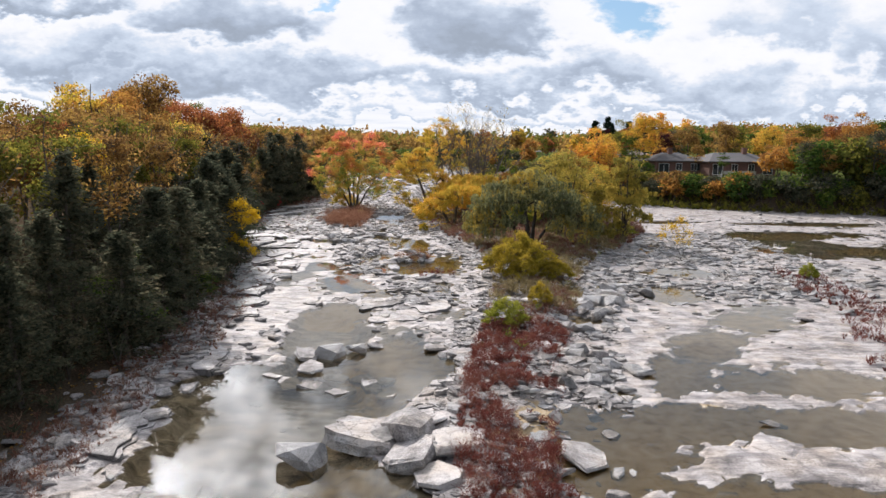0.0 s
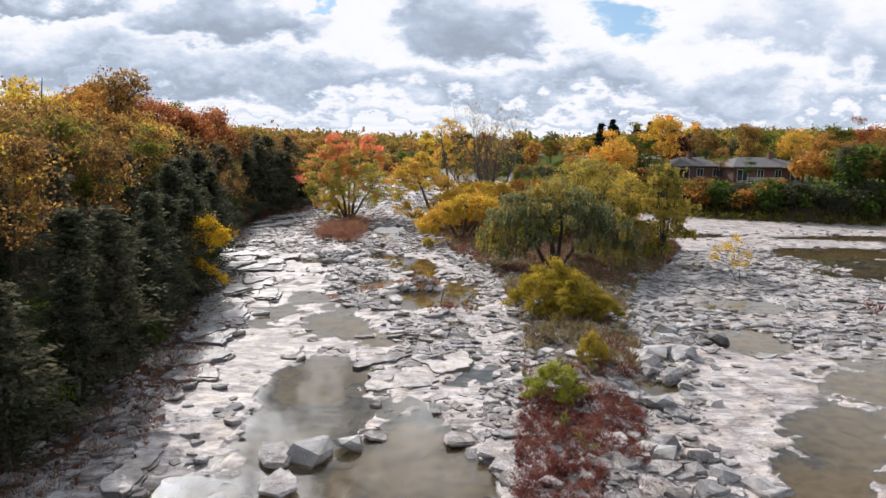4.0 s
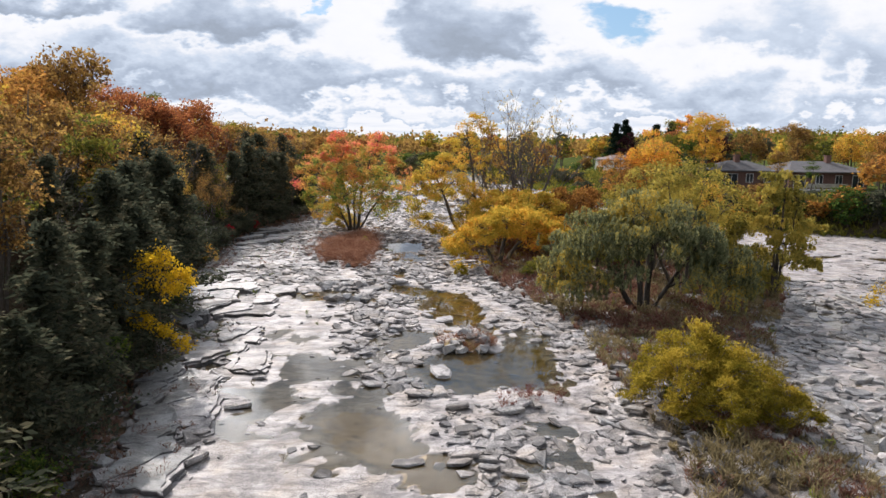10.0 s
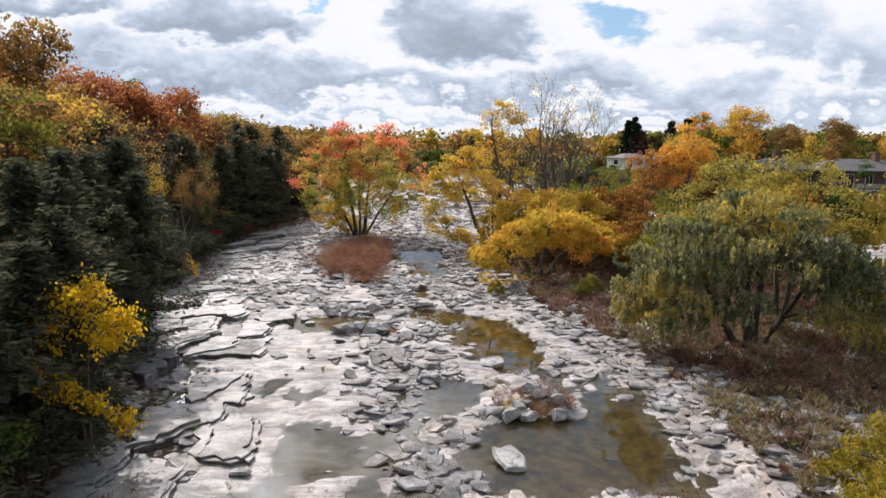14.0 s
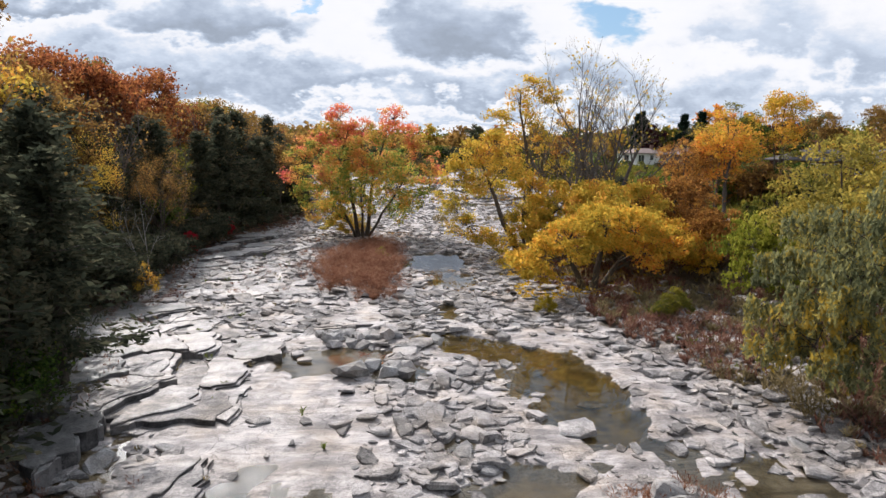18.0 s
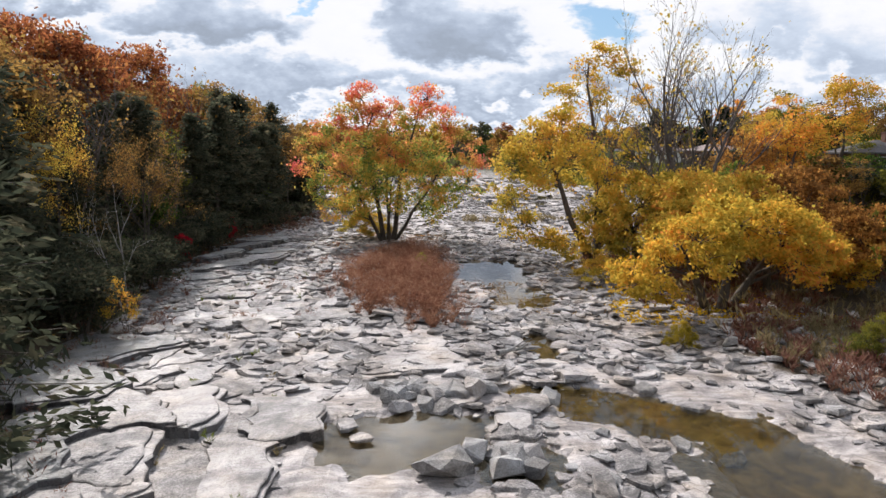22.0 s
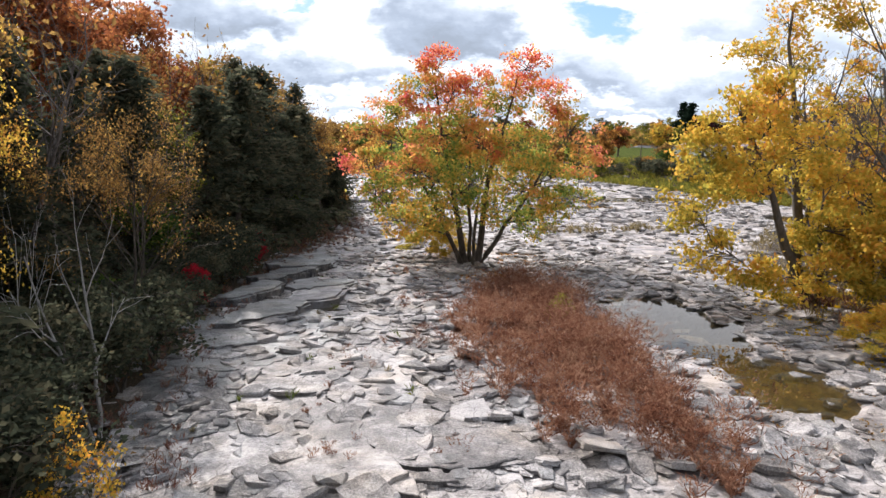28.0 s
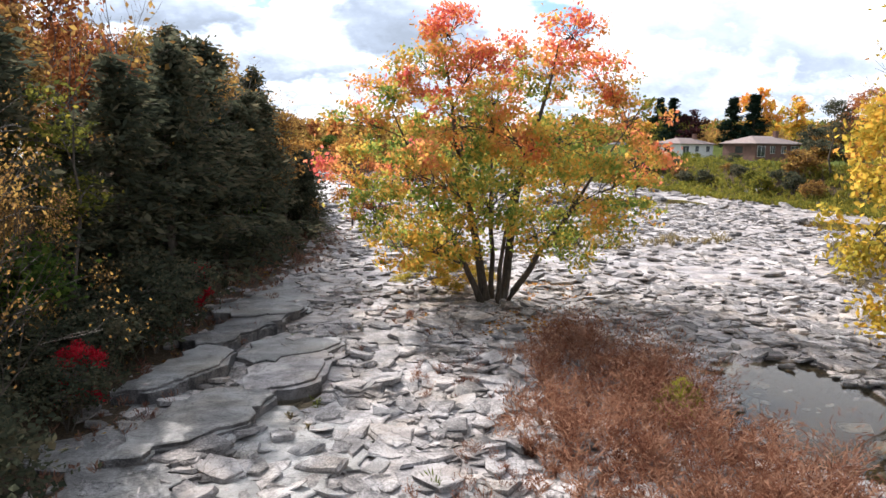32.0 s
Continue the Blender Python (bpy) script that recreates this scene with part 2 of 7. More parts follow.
        litter = k.ramp(fine, [(0.25, (0.025, 0.019, 0.013)), (0.5, (0.062, 0.046, 0.031)), (0.68, (0.13, 0.097, 0.065)), (0.8, (0.24, 0.19, 0.14))])
        col = k.mix(k.n("ShaderNodeMapRange", {"Value": edge, 1: 0.42, 2: 0.6}).outputs[0], col, litter)
        medge = k.m("ADD", mud, k.m("MULTIPLY", k.m("SUBTRACT", med, 0.5), 0.8))
        silt = k.ramp(med, [(0.3, (0.27, 0.18, 0.07)), (0.5, (0.42, 0.31, 0.18)), (0.7, (0.50, 0.40, 0.28))])
        col = k.mix(k.n("ShaderNodeMapRange", {"Value": medge, 1: 0.35, 2: 0.62}).outputs[0], col, silt)
        algae = k.n("ShaderNodeAttribute", attribute_name="algae").outputs["Fac"]
        slime = k.ramp(med, [(0.3, (0.06, 0.04, 0.008)), (0.48, (0.21, 0.135, 0.025)), (0.7, (0.40, 0.28, 0.08))])
        col = k.mix(k.n("ShaderNodeMapRange", {"Value": k.m("ADD", algae, k.m("MULTIPLY", k.m("SUBTRACT", med, 0.5), 0.6)), 1: 0.3, 2: 0.6}).outputs[0], col, slime)
        lawn = k.n("ShaderNodeAttribute", attribute_name="lawn").outputs["Fac"]
        spec = k.m("MULTIPLY", k.m("SUBTRACT", 1.0, k.m("MAXIMUM", mask, lawn), clamp=True), spec)
        turf = k.ramp(fine, [(0.3, (0.03, 0.045, 0.012)), (0.55, (0.085, 0.10, 0.03)), (0.8, (0.16, 0.13, 0.05))])
        col = k.mix(lawn, col, turf)
    height = k.m("ADD", k.m("MULTIPLY", med, 0.5), k.m("ADD", k.m("MULTIPLY", fine, 0.25), k.m("MULTIPLY", grain, 0.06)))
    bump = k.n("ShaderNodeBump", {"Height": height, "Strength": 0.9, "Distance": 0.16}).outputs[0]
    b = k.n("ShaderNodeBsdfPrincipled", {"Base Color": col, "Roughness": rgh, "Normal": bump, "Specular IOR Level": spec})
    k.n("ShaderNodeOutputMaterial", {"Surface": b.outputs[0]})
    return mat


def leaf(name, stops, thin=0.5, scale=1.2, high=None):
    """Leaves: colour by leaf and by clump, lit through. high: colours towards the crown's top and rim."""
    mat, k = material(name)
    geo = k.n("ShaderNodeNewGeometry")
    tc = k.n("ShaderNodeTexCoord")
    clump = k.n("ShaderNodeMapRange", {"Value": k.noise(tc.outputs["Object"], scale, 2.0, 0.5).outputs[0], 1: 0.27, 2: 0.73, 3: 0.1, 4: 0.9}).outputs[0]
    own = k.n("ShaderNodeObjectInfo").outputs["Random"]
    f = k.m("ADD", k.m("MULTIPLY", geo.outputs["Random Per Island"], 0.45), k.m("MULTIPLY", clump, 0.55))
    f = k.m("ADD", f, k.m("MULTIPLY", k.m("SUBTRACT", own, 0.5), 0.16))
    f = k.m("ADD", f, k.n("ShaderNodeAttribute", attribute_name="tone").outputs["Fac"])
    col = k.ramp(f, stops)
    if high:
        g = k.n("ShaderNodeSeparateXYZ", {0: tc.outputs["Generated"]})
        a = k.m("MULTIPLY", k.m("SUBTRACT", g.outputs[0], 0.5), 1.1)
        rim = k.m("MULTIPLY", a, a)
        t = k.m("ADD", k.m("ADD", k.m("MULTIPLY", g.outputs[2], 0.9), rim), k.m("MULTIPLY", k.m("SUBTRACT", clump, 0.5), 0.95))
        col = k.mix(k.n("ShaderNodeMapRange", {"Value": t, 1: 0.46, 2: 0.84}).outputs[0], col, k.ramp(f, high))
    d = k.n("ShaderNodeBsdfDiffuse", {"Color": col})
    tr = k.n("ShaderNodeBsdfTranslucent", {"Color": col})
    s = k.n("ShaderNodeMixShader", {0: thin, 1: d.outputs[0], 2: tr.outputs[0]})
    k.n("ShaderNodeOutputMaterial", {"Surface": s.outputs[0]})
    return mat


def plain(name, a, b, scale=6.0, rough=0.7, bump=0.4, dist=0.03, spec=0.3, metal=0.0, stretch=(1, 1, 1)):
    mat, k = material(name)
    at = k.n("ShaderNodeVectorMath", {0: k.n("ShaderNodeTexCoord").outputs["Object"], 1: stretch}, operation="MULTIPLY").outputs[0]
    f = k.noise(at, scale, 5.0, 0.6).outputs[0]
    g = k.noise(at, scale * 0.17, 2.0, 0.5).outputs[0]
    own = k.n("ShaderNodeObjectInfo").outputs["Random"]
    h = k.m("ADD", k.m("ADD", k.m("MULTIPLY", f, 0.6), k.m("MULTIPLY", g, 0.4)), k.m("MULTIPLY", k.m("SUBTRACT", own, 0.5), 0.15))
    col = k.ramp(h, [(0.32, a), (0.66, b)])
    bm = k.n("ShaderNodeBump", {"Height": f, "Strength": bump, "Distance": dist}).outputs[0]
    p = k.n("ShaderNodeBsdfPrincipled", {"Base Color": col, "Roughness": rough, "Normal": bm, "Specular IOR Level": spec, "Metallic": metal})
    k.n("ShaderNodeOutputMaterial", {"Surface": p.outputs[0]})
    return mat


def water_material():
    mat, k = material("river_water")
    at = k.n("ShaderNodeNewGeometry").outputs["Position"]
    r = k.n("ShaderNodeBump", {"Height": k.noise(at, 1.3, 2.0, 0.5).outputs[0], "Strength": 0.05, "Distance": 0.03}).outputs[0]
    silt = k.ramp(k.noise(at, 0.25, 3.0, 0.5).outputs[0], [(0.35, (0.075, 0.062, 0.035)), (0.65, (0.12, 0.105, 0.07))])
    clear = k.n("ShaderNodeBsdfTransparent", {"Color": (0.94, 0.87, 0.70, 1)})
    body = k.n("ShaderNodeBsdfDiffuse", {"Color": silt})
    inner = k.n("ShaderNodeMixShader", {0: 0.12, 1: clear.outputs[0], 2: body.outputs[0]})
    gl = k.n("ShaderNodeBsdfGlossy", {"Color": (1, 1, 1, 1), "Roughness": 0.03, "Normal": r})
    fr = k.n("ShaderNodeFresnel", {"IOR": 1.36, "Normal": r})
    s = k.n("ShaderNodeMixShader", {0: fr.outputs[0], 1: inner.outputs[0], 2: gl.outputs[0]})
    k.n("ShaderNodeOutputMaterial", {"Surface": s.outputs[0]})
    return mat


M_GROUND = rock("riverbed_limestone", (0.53, 0.483, 0.462), (0.38, 0.345, 0.33), (0.17, 0.155, 0.15), soil=True, rough=0.62, streaks=1.0)
M_SLAB = rock("limestone_slab", (0.53, 0.49, 0.47), (0.355, 0.328, 0.316), (0.15, 0.14, 0.136), scale=1.3)
M_LEDGE = rock("ledge_limestone", (0.47, 0.432, 0.415), (0.305, 0.28, 0.272), (0.12, 0.11, 0.108), scale=1.0, rough=0.5, streaks=0.9)
# Ledge rock near the wood, with wetness and tree shade in its colour.
M_DARKLEDGE = rock("wet_shaded_limestone", (0.30, 0.295, 0.285), (0.19, 0.185, 0.18), (0.075, 0.073, 0.07), scale=1.0, rough=0.5, streaks=0.8)
M_GREYROCK = rock("grey_limestone", (0.42, 0.405, 0.395), (0.30, 0.29, 0.285), (0.155, 0.15, 0.15), scale=1.6)
M_WATER = water_material()
M_BARK = plain("grey_brown_bark", (0.035, 0.028, 0.022), (0.14, 0.115, 0.09), 14.0, 0.9, 0.8, 0.04, stretch=(1, 1, 0.25))
# The grey-brown bark in a darker tone, for the willow's trunks.
M_DARKBARK = plain("dark_willow_bark", (0.02, 0.016, 0.013), (0.075, 0.062, 0.05), 14.0, 0.9, 0.8, 0.04, stretch=(1, 1, 0.25))
M_PALEBARK = plain("pale_bark", (0.16, 0.15, 0.14), (0.46, 0.44, 0.41), 9.0, 0.8, 0.5, 0.02, stretch=(1, 1, 0.4))
M_TWIG = plain("grey_twigs", (0.07, 0.06, 0.055), (0.2, 0.17, 0.15), 8.0, 0.9, 0.3, 0.02)

L_MAPLE = leaf("silver_maple_leaves", [(0.25, (0.15, 0.23, 0.05)), (0.45, (0.31, 0.37, 0.08)), (0.6, (0.58, 0.43, 0.08)), (0.8, (0.74, 0.38, 0.08))], 0.6, 0.5,
               [(0.25, (0.74, 0.46, 0.09)), (0.45, (0.80, 0.36, 0.12)), (0.62, (0.78, 0.24, 0.13)), (0.85, (0.66, 0.15, 0.13))])
L_YELLOW = leaf("yellow_leaves", [(0.22, (0.34, 0.29, 0.05)), (0.44, (0.58, 0.42, 0.07)), (0.64, (0.70, 0.44, 0.07)), (0.82, (0.68, 0.31, 0.07))], 0.6, 0.5)
L_YELLOW_OR = leaf("yellow_orange_leaves", [(0.22, (0.44, 0.33, 0.05)), (0.42, (0.66, 0.42, 0.06)), (0.6, (0.74, 0.40, 0.06)), (0.78, (0.70, 0.26, 0.06))], 0.55, 0.35)
L_GOLD = leaf("golden_yellow_leaves", [(0.2, (0.42, 0.28, 0.02)), (0.5, (0.68, 0.43, 0.02)), (0.8, (0.75, 0.5, 0.04))], 0.5)
L_ORANGE = leaf("orange_leaves", [(0.25, (0.22, 0.105, 0.035)), (0.5, (0.43, 0.195, 0.05)), (0.75, (0.56, 0.31, 0.07))], 0.58)
L_BRONZE = leaf("bronze_oak_leaves", [(0.25, (0.14, 0.08, 0.035)), (0.5, (0.28, 0.155, 0.05)), (0.75, (0.42, 0.26, 0.07))], 0.55)
L_RED = leaf("red_maple_leaves", [(0.25, (0.17, 0.06, 0.03)), (0.5, (0.37, 0.125, 0.05)), (0.75, (0.50, 0.22, 0.07))], 0.6)
# Slab sides: the ledge faces' shade, damp and dirt put into the colour.
M_EDGE = rock("shaded_dirty_edges", (0.20, 0.19, 0.187), (0.10, 0.096, 0.096), (0.04, 0.038, 0.038), scale=2.0, streaks=0.3)
M_STONESIDE = rock("broken_grey_limestone", (0.48, 0.455, 0.44), (0.34, 0.325, 0.315), (0.16, 0.15, 0.15), scale=2.0, streaks=0.3)
L_CRIMSON = leaf("crimson_leaves", [(0.25, (0.25, 0.01, 0.02)), (0.7, (0.5, 0.03, 0.045))], 0.5)
L_PURPLE = leaf("dark_purple_leaves", [(0.25, (0.02, 0.012, 0.015)), (0.7, (0.075, 0.028, 0.03))], 0.3)
L_OLIVE = leaf("olive_leaves", [(0.25, (0.07, 0.08, 0.02)), (0.55, (0.17, 0.17, 0.035)), (0.8, (0.30, 0.25, 0.04))], 0.5)
L_GREEN = leaf("green_leaves", [(0.25, (0.035, 0.065, 0.018)), (0.55, (0.09, 0.14, 0.03)), (0.8, (0.19, 0.22, 0.04))], 0.5)
L_LIME = leaf("yellow_green_leaves", [(0.25, (0.15, 0.17, 0.025)), (0.6, (0.29, 0.30, 0.04)), (0.85, (0.41, 0.38, 0.06))], 0.5)
L_WILLOW = leaf("willow_leaves", [(0.25, (0.11, 0.12, 0.06)), (0.5, (0.24, 0.245, 0.125)), (0.66, (0.36, 0.32, 0.11)), (0.82, (0.56, 0.39, 0.07))], 0.42, 0.3)
L_POPLAR = leaf("yellow_green_willow_leaves", [(0.25, (0.19, 0.175, 0.045)), (0.55, (0.36, 0.295, 0.065)), (0.8, (0.5, 0.37, 0.075))], 0.5)
L_GOLDROD = leaf("sandbar_willow_leaves", [(0.25, (0.17, 0.14, 0.02)), (0.55, (0.37, 0.28, 0.035)), (0.8, (0.52, 0.37, 0.055))], 0.45)
L_CEDAR = leaf("cedar_foliage", [(0.25, (0.042, 0.05, 0.034)), (0.55, (0.086, 0.092, 0.058)), (0.85, (0.16, 0.135, 0.082))], 0.52, 0.8)
L_SPRUCE = leaf("spruce_needles", [(0.25, (0.008, 0.018, 0.012)), (0.7, (0.028, 0.045, 0.028))], 0.15)
L_RUST = leaf("rust_brown_herbs", [(0.22, (0.085, 0.032, 0.022)), (0.5, (0.215, 0.095, 0.058)), (0.82, (0.40, 0.23, 0.15))], 0.45, 1.4)
L_REDHERB = leaf("dark_red_herbs", [(0.2, (0.075, 0.024, 0.02)), (0.55, (0.17, 0.052, 0.042)), (0.85, (0.25, 0.12, 0.08))], 0.45, 1.0)
L_MAROON = leaf("dull_maroon_herbs", [(0.2, (0.10, 0.045, 0.035)), (0.5, (0.20, 0.095, 0.07)), (0.8, (0.30, 0.19, 0.13))], 0.4, 1.0)
L_TAN = leaf("dry_tan_grass", [(0.2, (0.12, 0.095, 0.05)), (0.5, (0.24, 0.19, 0.10)), (0.8, (0.36, 0.28, 0.15))], 0.4, 1.0)
L_GRASS = leaf("green_grass_tufts", [(0.2, (0.07, 0.09, 0.02)), (0.6, (0.17, 0.2, 0.04)), (0.85, (0.3, 0.28, 0.07))], 0.4, 1.0)

# ---- mesh helpers ----
def mesh_of(name, verts, faces, mat, smooth=False):
    """A mesh from an (n, 3) array and an (m, k) array of faces, or a list of such arrays."""
    me = bpy.data.meshes.new(name)
    groups = faces if isinstance(faces, list) else [faces]
    groups = [np.asarray(g, dtype=np.int32) for g in groups if len(g)]
    verts = np.asarray(verts, dtype=np.float32)
    me.vertices.add(len(verts))
    me.vertices.foreach_set("co", verts.ravel())
    loops = np.concatenate([g.ravel() for g in groups])
    totals = np.concatenate([np.full(len(g), g.shape[1], dtype=np.int32) for g in groups])
    starts = np.concatenate([[0], np.cumsum(totals)[:-1]]).astype(np.int32)
    me.loops.add(len(loops))
    me.loops.foreach_set("vertex_index", loops)
    me.polygons.add(len(totals))
    me.polygons.foreach_set("loop_start", starts)
    me.polygons.foreach_set("use_smooth", np.full(len(totals), smooth, dtype=bool))
    me.update(calc_edges=True)
    me.materials.append(mat)
    return me


def part(name, me, parent=None, label="", m=None):
    ob = new(name, me)
    if parent:
        ob.parent = parent
    if m is not None:
        ob.matrix_basis = m
    if label:
        tagged(ob, label)
    return ob


def bm_part(name, bm, mat, parent=None, label="", m=None):
    me = bpy.data.meshes.new(name)
    bm.to_mesh(me)
    bm.free()
    me.materials.append(mat)
    return part(name, me, parent, label, m)


def box(bm, x0, x1, y0, y1, z0, z1):
    vs = [bm.verts.new((x, y, z)) for z in (z0, z1) for x, y in ((x0, y0), (x1, y0), (x1, y1), (x0, y1))]
    for f in ((3, 2, 1, 0), (4, 5, 6, 7), (0, 1, 5, 4), (1, 2, 6, 5), (2, 3, 7, 6), (3, 0, 4, 7)):
        bm.faces.new([vs[i] for i in f])


def hashed(i, j, s):
    n = i.astype(np.int64) * 374761393 + j.astype(np.int64) * 668265263 + s * 974634777
    n = (n ^ (n >> 13)) * 1274126177
    n = n & 0x7FFFFFFF
    return ((n ^ (n >> 15)) & 0xFFFF) / 65535.0


def vnoise(x, y, s=0):
    x, y = np.asarray(x, float), np.asarray(y, float)
    i, j = np.floor(x), np.floor(y)
    u, v = x - i, y - j
    u, v = u * u * (3 - 2 * u), v * v * (3 - 2 * v)
    a, b, c, d = hashed(i, j, s), hashed(i + 1, j, s), hashed(i, j + 1, s), hashed(i + 1, j + 1, s)
    return (a + (b - a) * u) * (1 - v) + (c + (d - c) * u) * v


def fbm(x, y, s=0, octaves=4):
    t, a = 0, 0.5
    for o in range(octaves):
        t = t + a * (vnoise(x, y, s + o) - 0.5)
        x, y, a = x * 2.03 + 7.1, y * 2.03 + 3.7, a * 0.5
    return t


def step(a, b, v):
    t = np.clip((np.asarray(v, float) - a) / (b - a), 0, 1)
    return t * t * (3 - 2 * t)


# ---- the plan of the river ----
def bank_left(y):
    return np.interp(y, [-60, 10, 20, 30, 45, 60, 70, 80, 95, 110, 120, 128, 145, 165, 185, 215, 240],
                     [-14, -14.6, -15, -15.2, -16.5, -19.6, -22, -24.6, -27.6, -27, -25.5, -24.5, -26.5, -29, -42, -90, -400])


def bank_right(y):
    return np.interp(y, [-60, 40, 90, 100, 104, 110, 120, 140, 150, 173, 200, 230, 243, 275, 300],
                     [140, 125, 95, 78, 69, 50, 38, 33, 33, 30, 28, 20, 8, -40, -400])


def isle_left(y):
    return np.interp(y, [0, 20, 28, 37, 46, 55, 62, 67, 75, 84, 95, 105, 112, 125, 135], [0.5, 0.3, 0.9, 2.2, 3.6, 3.6, 3.6, 3.0, 0.5, -1.5, -2.5, -0.5, 3, 12, 20])


def isle_right(y):
    return np.interp(y, [0, 20, 28, 37, 46, 55, 62, 70, 80, 95, 110, 125, 135], [3.5, 4.2, 5.4, 7.5, 10, 12, 15, 20, 25, 28, 28, 24, 21])


# basins: x, y, half width, half length, turn, depth, silt
POOLS = ((-6.5, 24.6, 4.7, 7.2, 0.03, 0.6, 0.2), (-6.4, 35.0, 2.5, 6.2, 0.15, 0.4, 0.1), (-2.5, 30.4, 2.9, 5.0, -0.1, 0.3, 0.6), (-3.0, 18.5, 2.6, 3.0, 0, 0.4, 0.6),
         (-7.0, 49.0, 1.8, 4.0, 0.45, 0.2, 0.6), (-6.5, 40.2, 2.3, 3.1, 0.2, 0.2, 0.8), (-4.6, 46.0, 1.3, 1.6, 0.3, 0.14, 0.8))
POOLS2 = ((-3.0, 56.8, 2.7, 4.0, -0.2, 0.34, 0.7), (-0.4, 57.6, 1.7, 3.6, -0.15, 0.34, 1.0), (-3.2, 69.0, 1.9, 4.4, 0.05, 0.34, 1.0), (-6.0, 74.0, 4.0, 1.6, -0.5, 0.22, 1.0),
          (-6.0, 61.2, 1.1, 2.0, -0.3, 0.3, 0.5), (-12.5, 72.3, 2.8, 2.0, 0.1, 0.25, 0.5), (-9.6, 70.8, 1.2, 1.2, 0, 0.24, 0.4))
POOLS3 = ((-7.9, 96.0, 2.7, 5.4, 0.05, 0.6, 0.1), (-6.9, 89.2, 1.9, 3.4, -0.2, 0.34, 1.0), (-7.6, 80.6, 0.7, 2.2, 0.1, 0.3, 0.8),
          (20.5, 55.0, 3.2, 2.2, 0, 0.24, 0.5), (16.6, 46.8, 2.0, 3.6, -0.3, 0.2, 0.8), (9.0, 39.0, 1.4, 1.2, 0, 0.2, 1.0), (43.0, 80.0, 10.0, 3.6, 0.1, 0.4, 0.9), (45.0, 68.0, 5.0, 2.5, 0, 0.3, 0.9), (-22.2, 98.4, 0.9, 1.2, 0, 0.3, 0.0))
# the brown pans of the wet flats
PANS = ((5.4, 22.2, 3.2, 4.8, -0.25, 0.14, 1.0), (9.8, 23.9, 4.0, 2.2, 0.2, 0.12, 1.0), (13.6, 33.4, 1.8, 5.0, -0.78, 0.14, 0.6), (17.6, 28.7, 5.0, 2.3, -0.1, 0.12, 0.9), (15.4, 23.8, 4.8, 1.9, 0.1, 0.11, 1.0), (10.5, 17.8, 5.0, 2.0, 0, 0.12, 1.0),
        (11.4, 29.6, 1.4, 3.0, -0.5, 0.1, 1.0), (19.5, 39.5, 2.4, 3.8, -0.6, 0.12, 0.6), (23.5, 23.0, 5.0, 2.8, 0.2, 0.12, 1.0))
POOLS4 = ((1.0, 150.0, 7.0, 3.0, 0.2, 0.35, 0.6), (12.0, 165.0, 12.0, 4.0, 0.1, 0.35, 0.6), (5.0, 190.0, 16.0, 3.0, -0.1, 0.3, 0.5), (24.0, 138.0, 5.0, 4.0, -0.3, 0.4, 0.8),
          (-5.0, 215.0, 22.0, 6.0, 0, 0.3, 0.5), (30.0, 93.0, 8.0, 2.0, 0.1, 0.3, 0.6), (52, 92, 12, 2.5, 0.0, 0.3, 0.6))


def basin(x, y, rows, lace=0):
    deep, silt = 0, 0
    n = fbm(x * 0.5, y * 0.5, 40) * 0.8 + fbm(x * 1.6, y * 1.6, 44) * 0.65 + lace
    for cx, cy, rx, ry, a, depth, mud in rows:
        u, v = (x - cx) * math.cos(a) + (y - cy) * math.sin(a), -(x - cx) * math.sin(a) + (y - cy) * math.cos(a)
        r = np.sqrt((u / rx) ** 2 + (v / ry) ** 2) + n
        inside = 1 - step(0.72, 1.12, r)
        deep, silt = np.maximum(deep, inside * depth), np.maximum(silt, inside * mud)
    return deep, silt


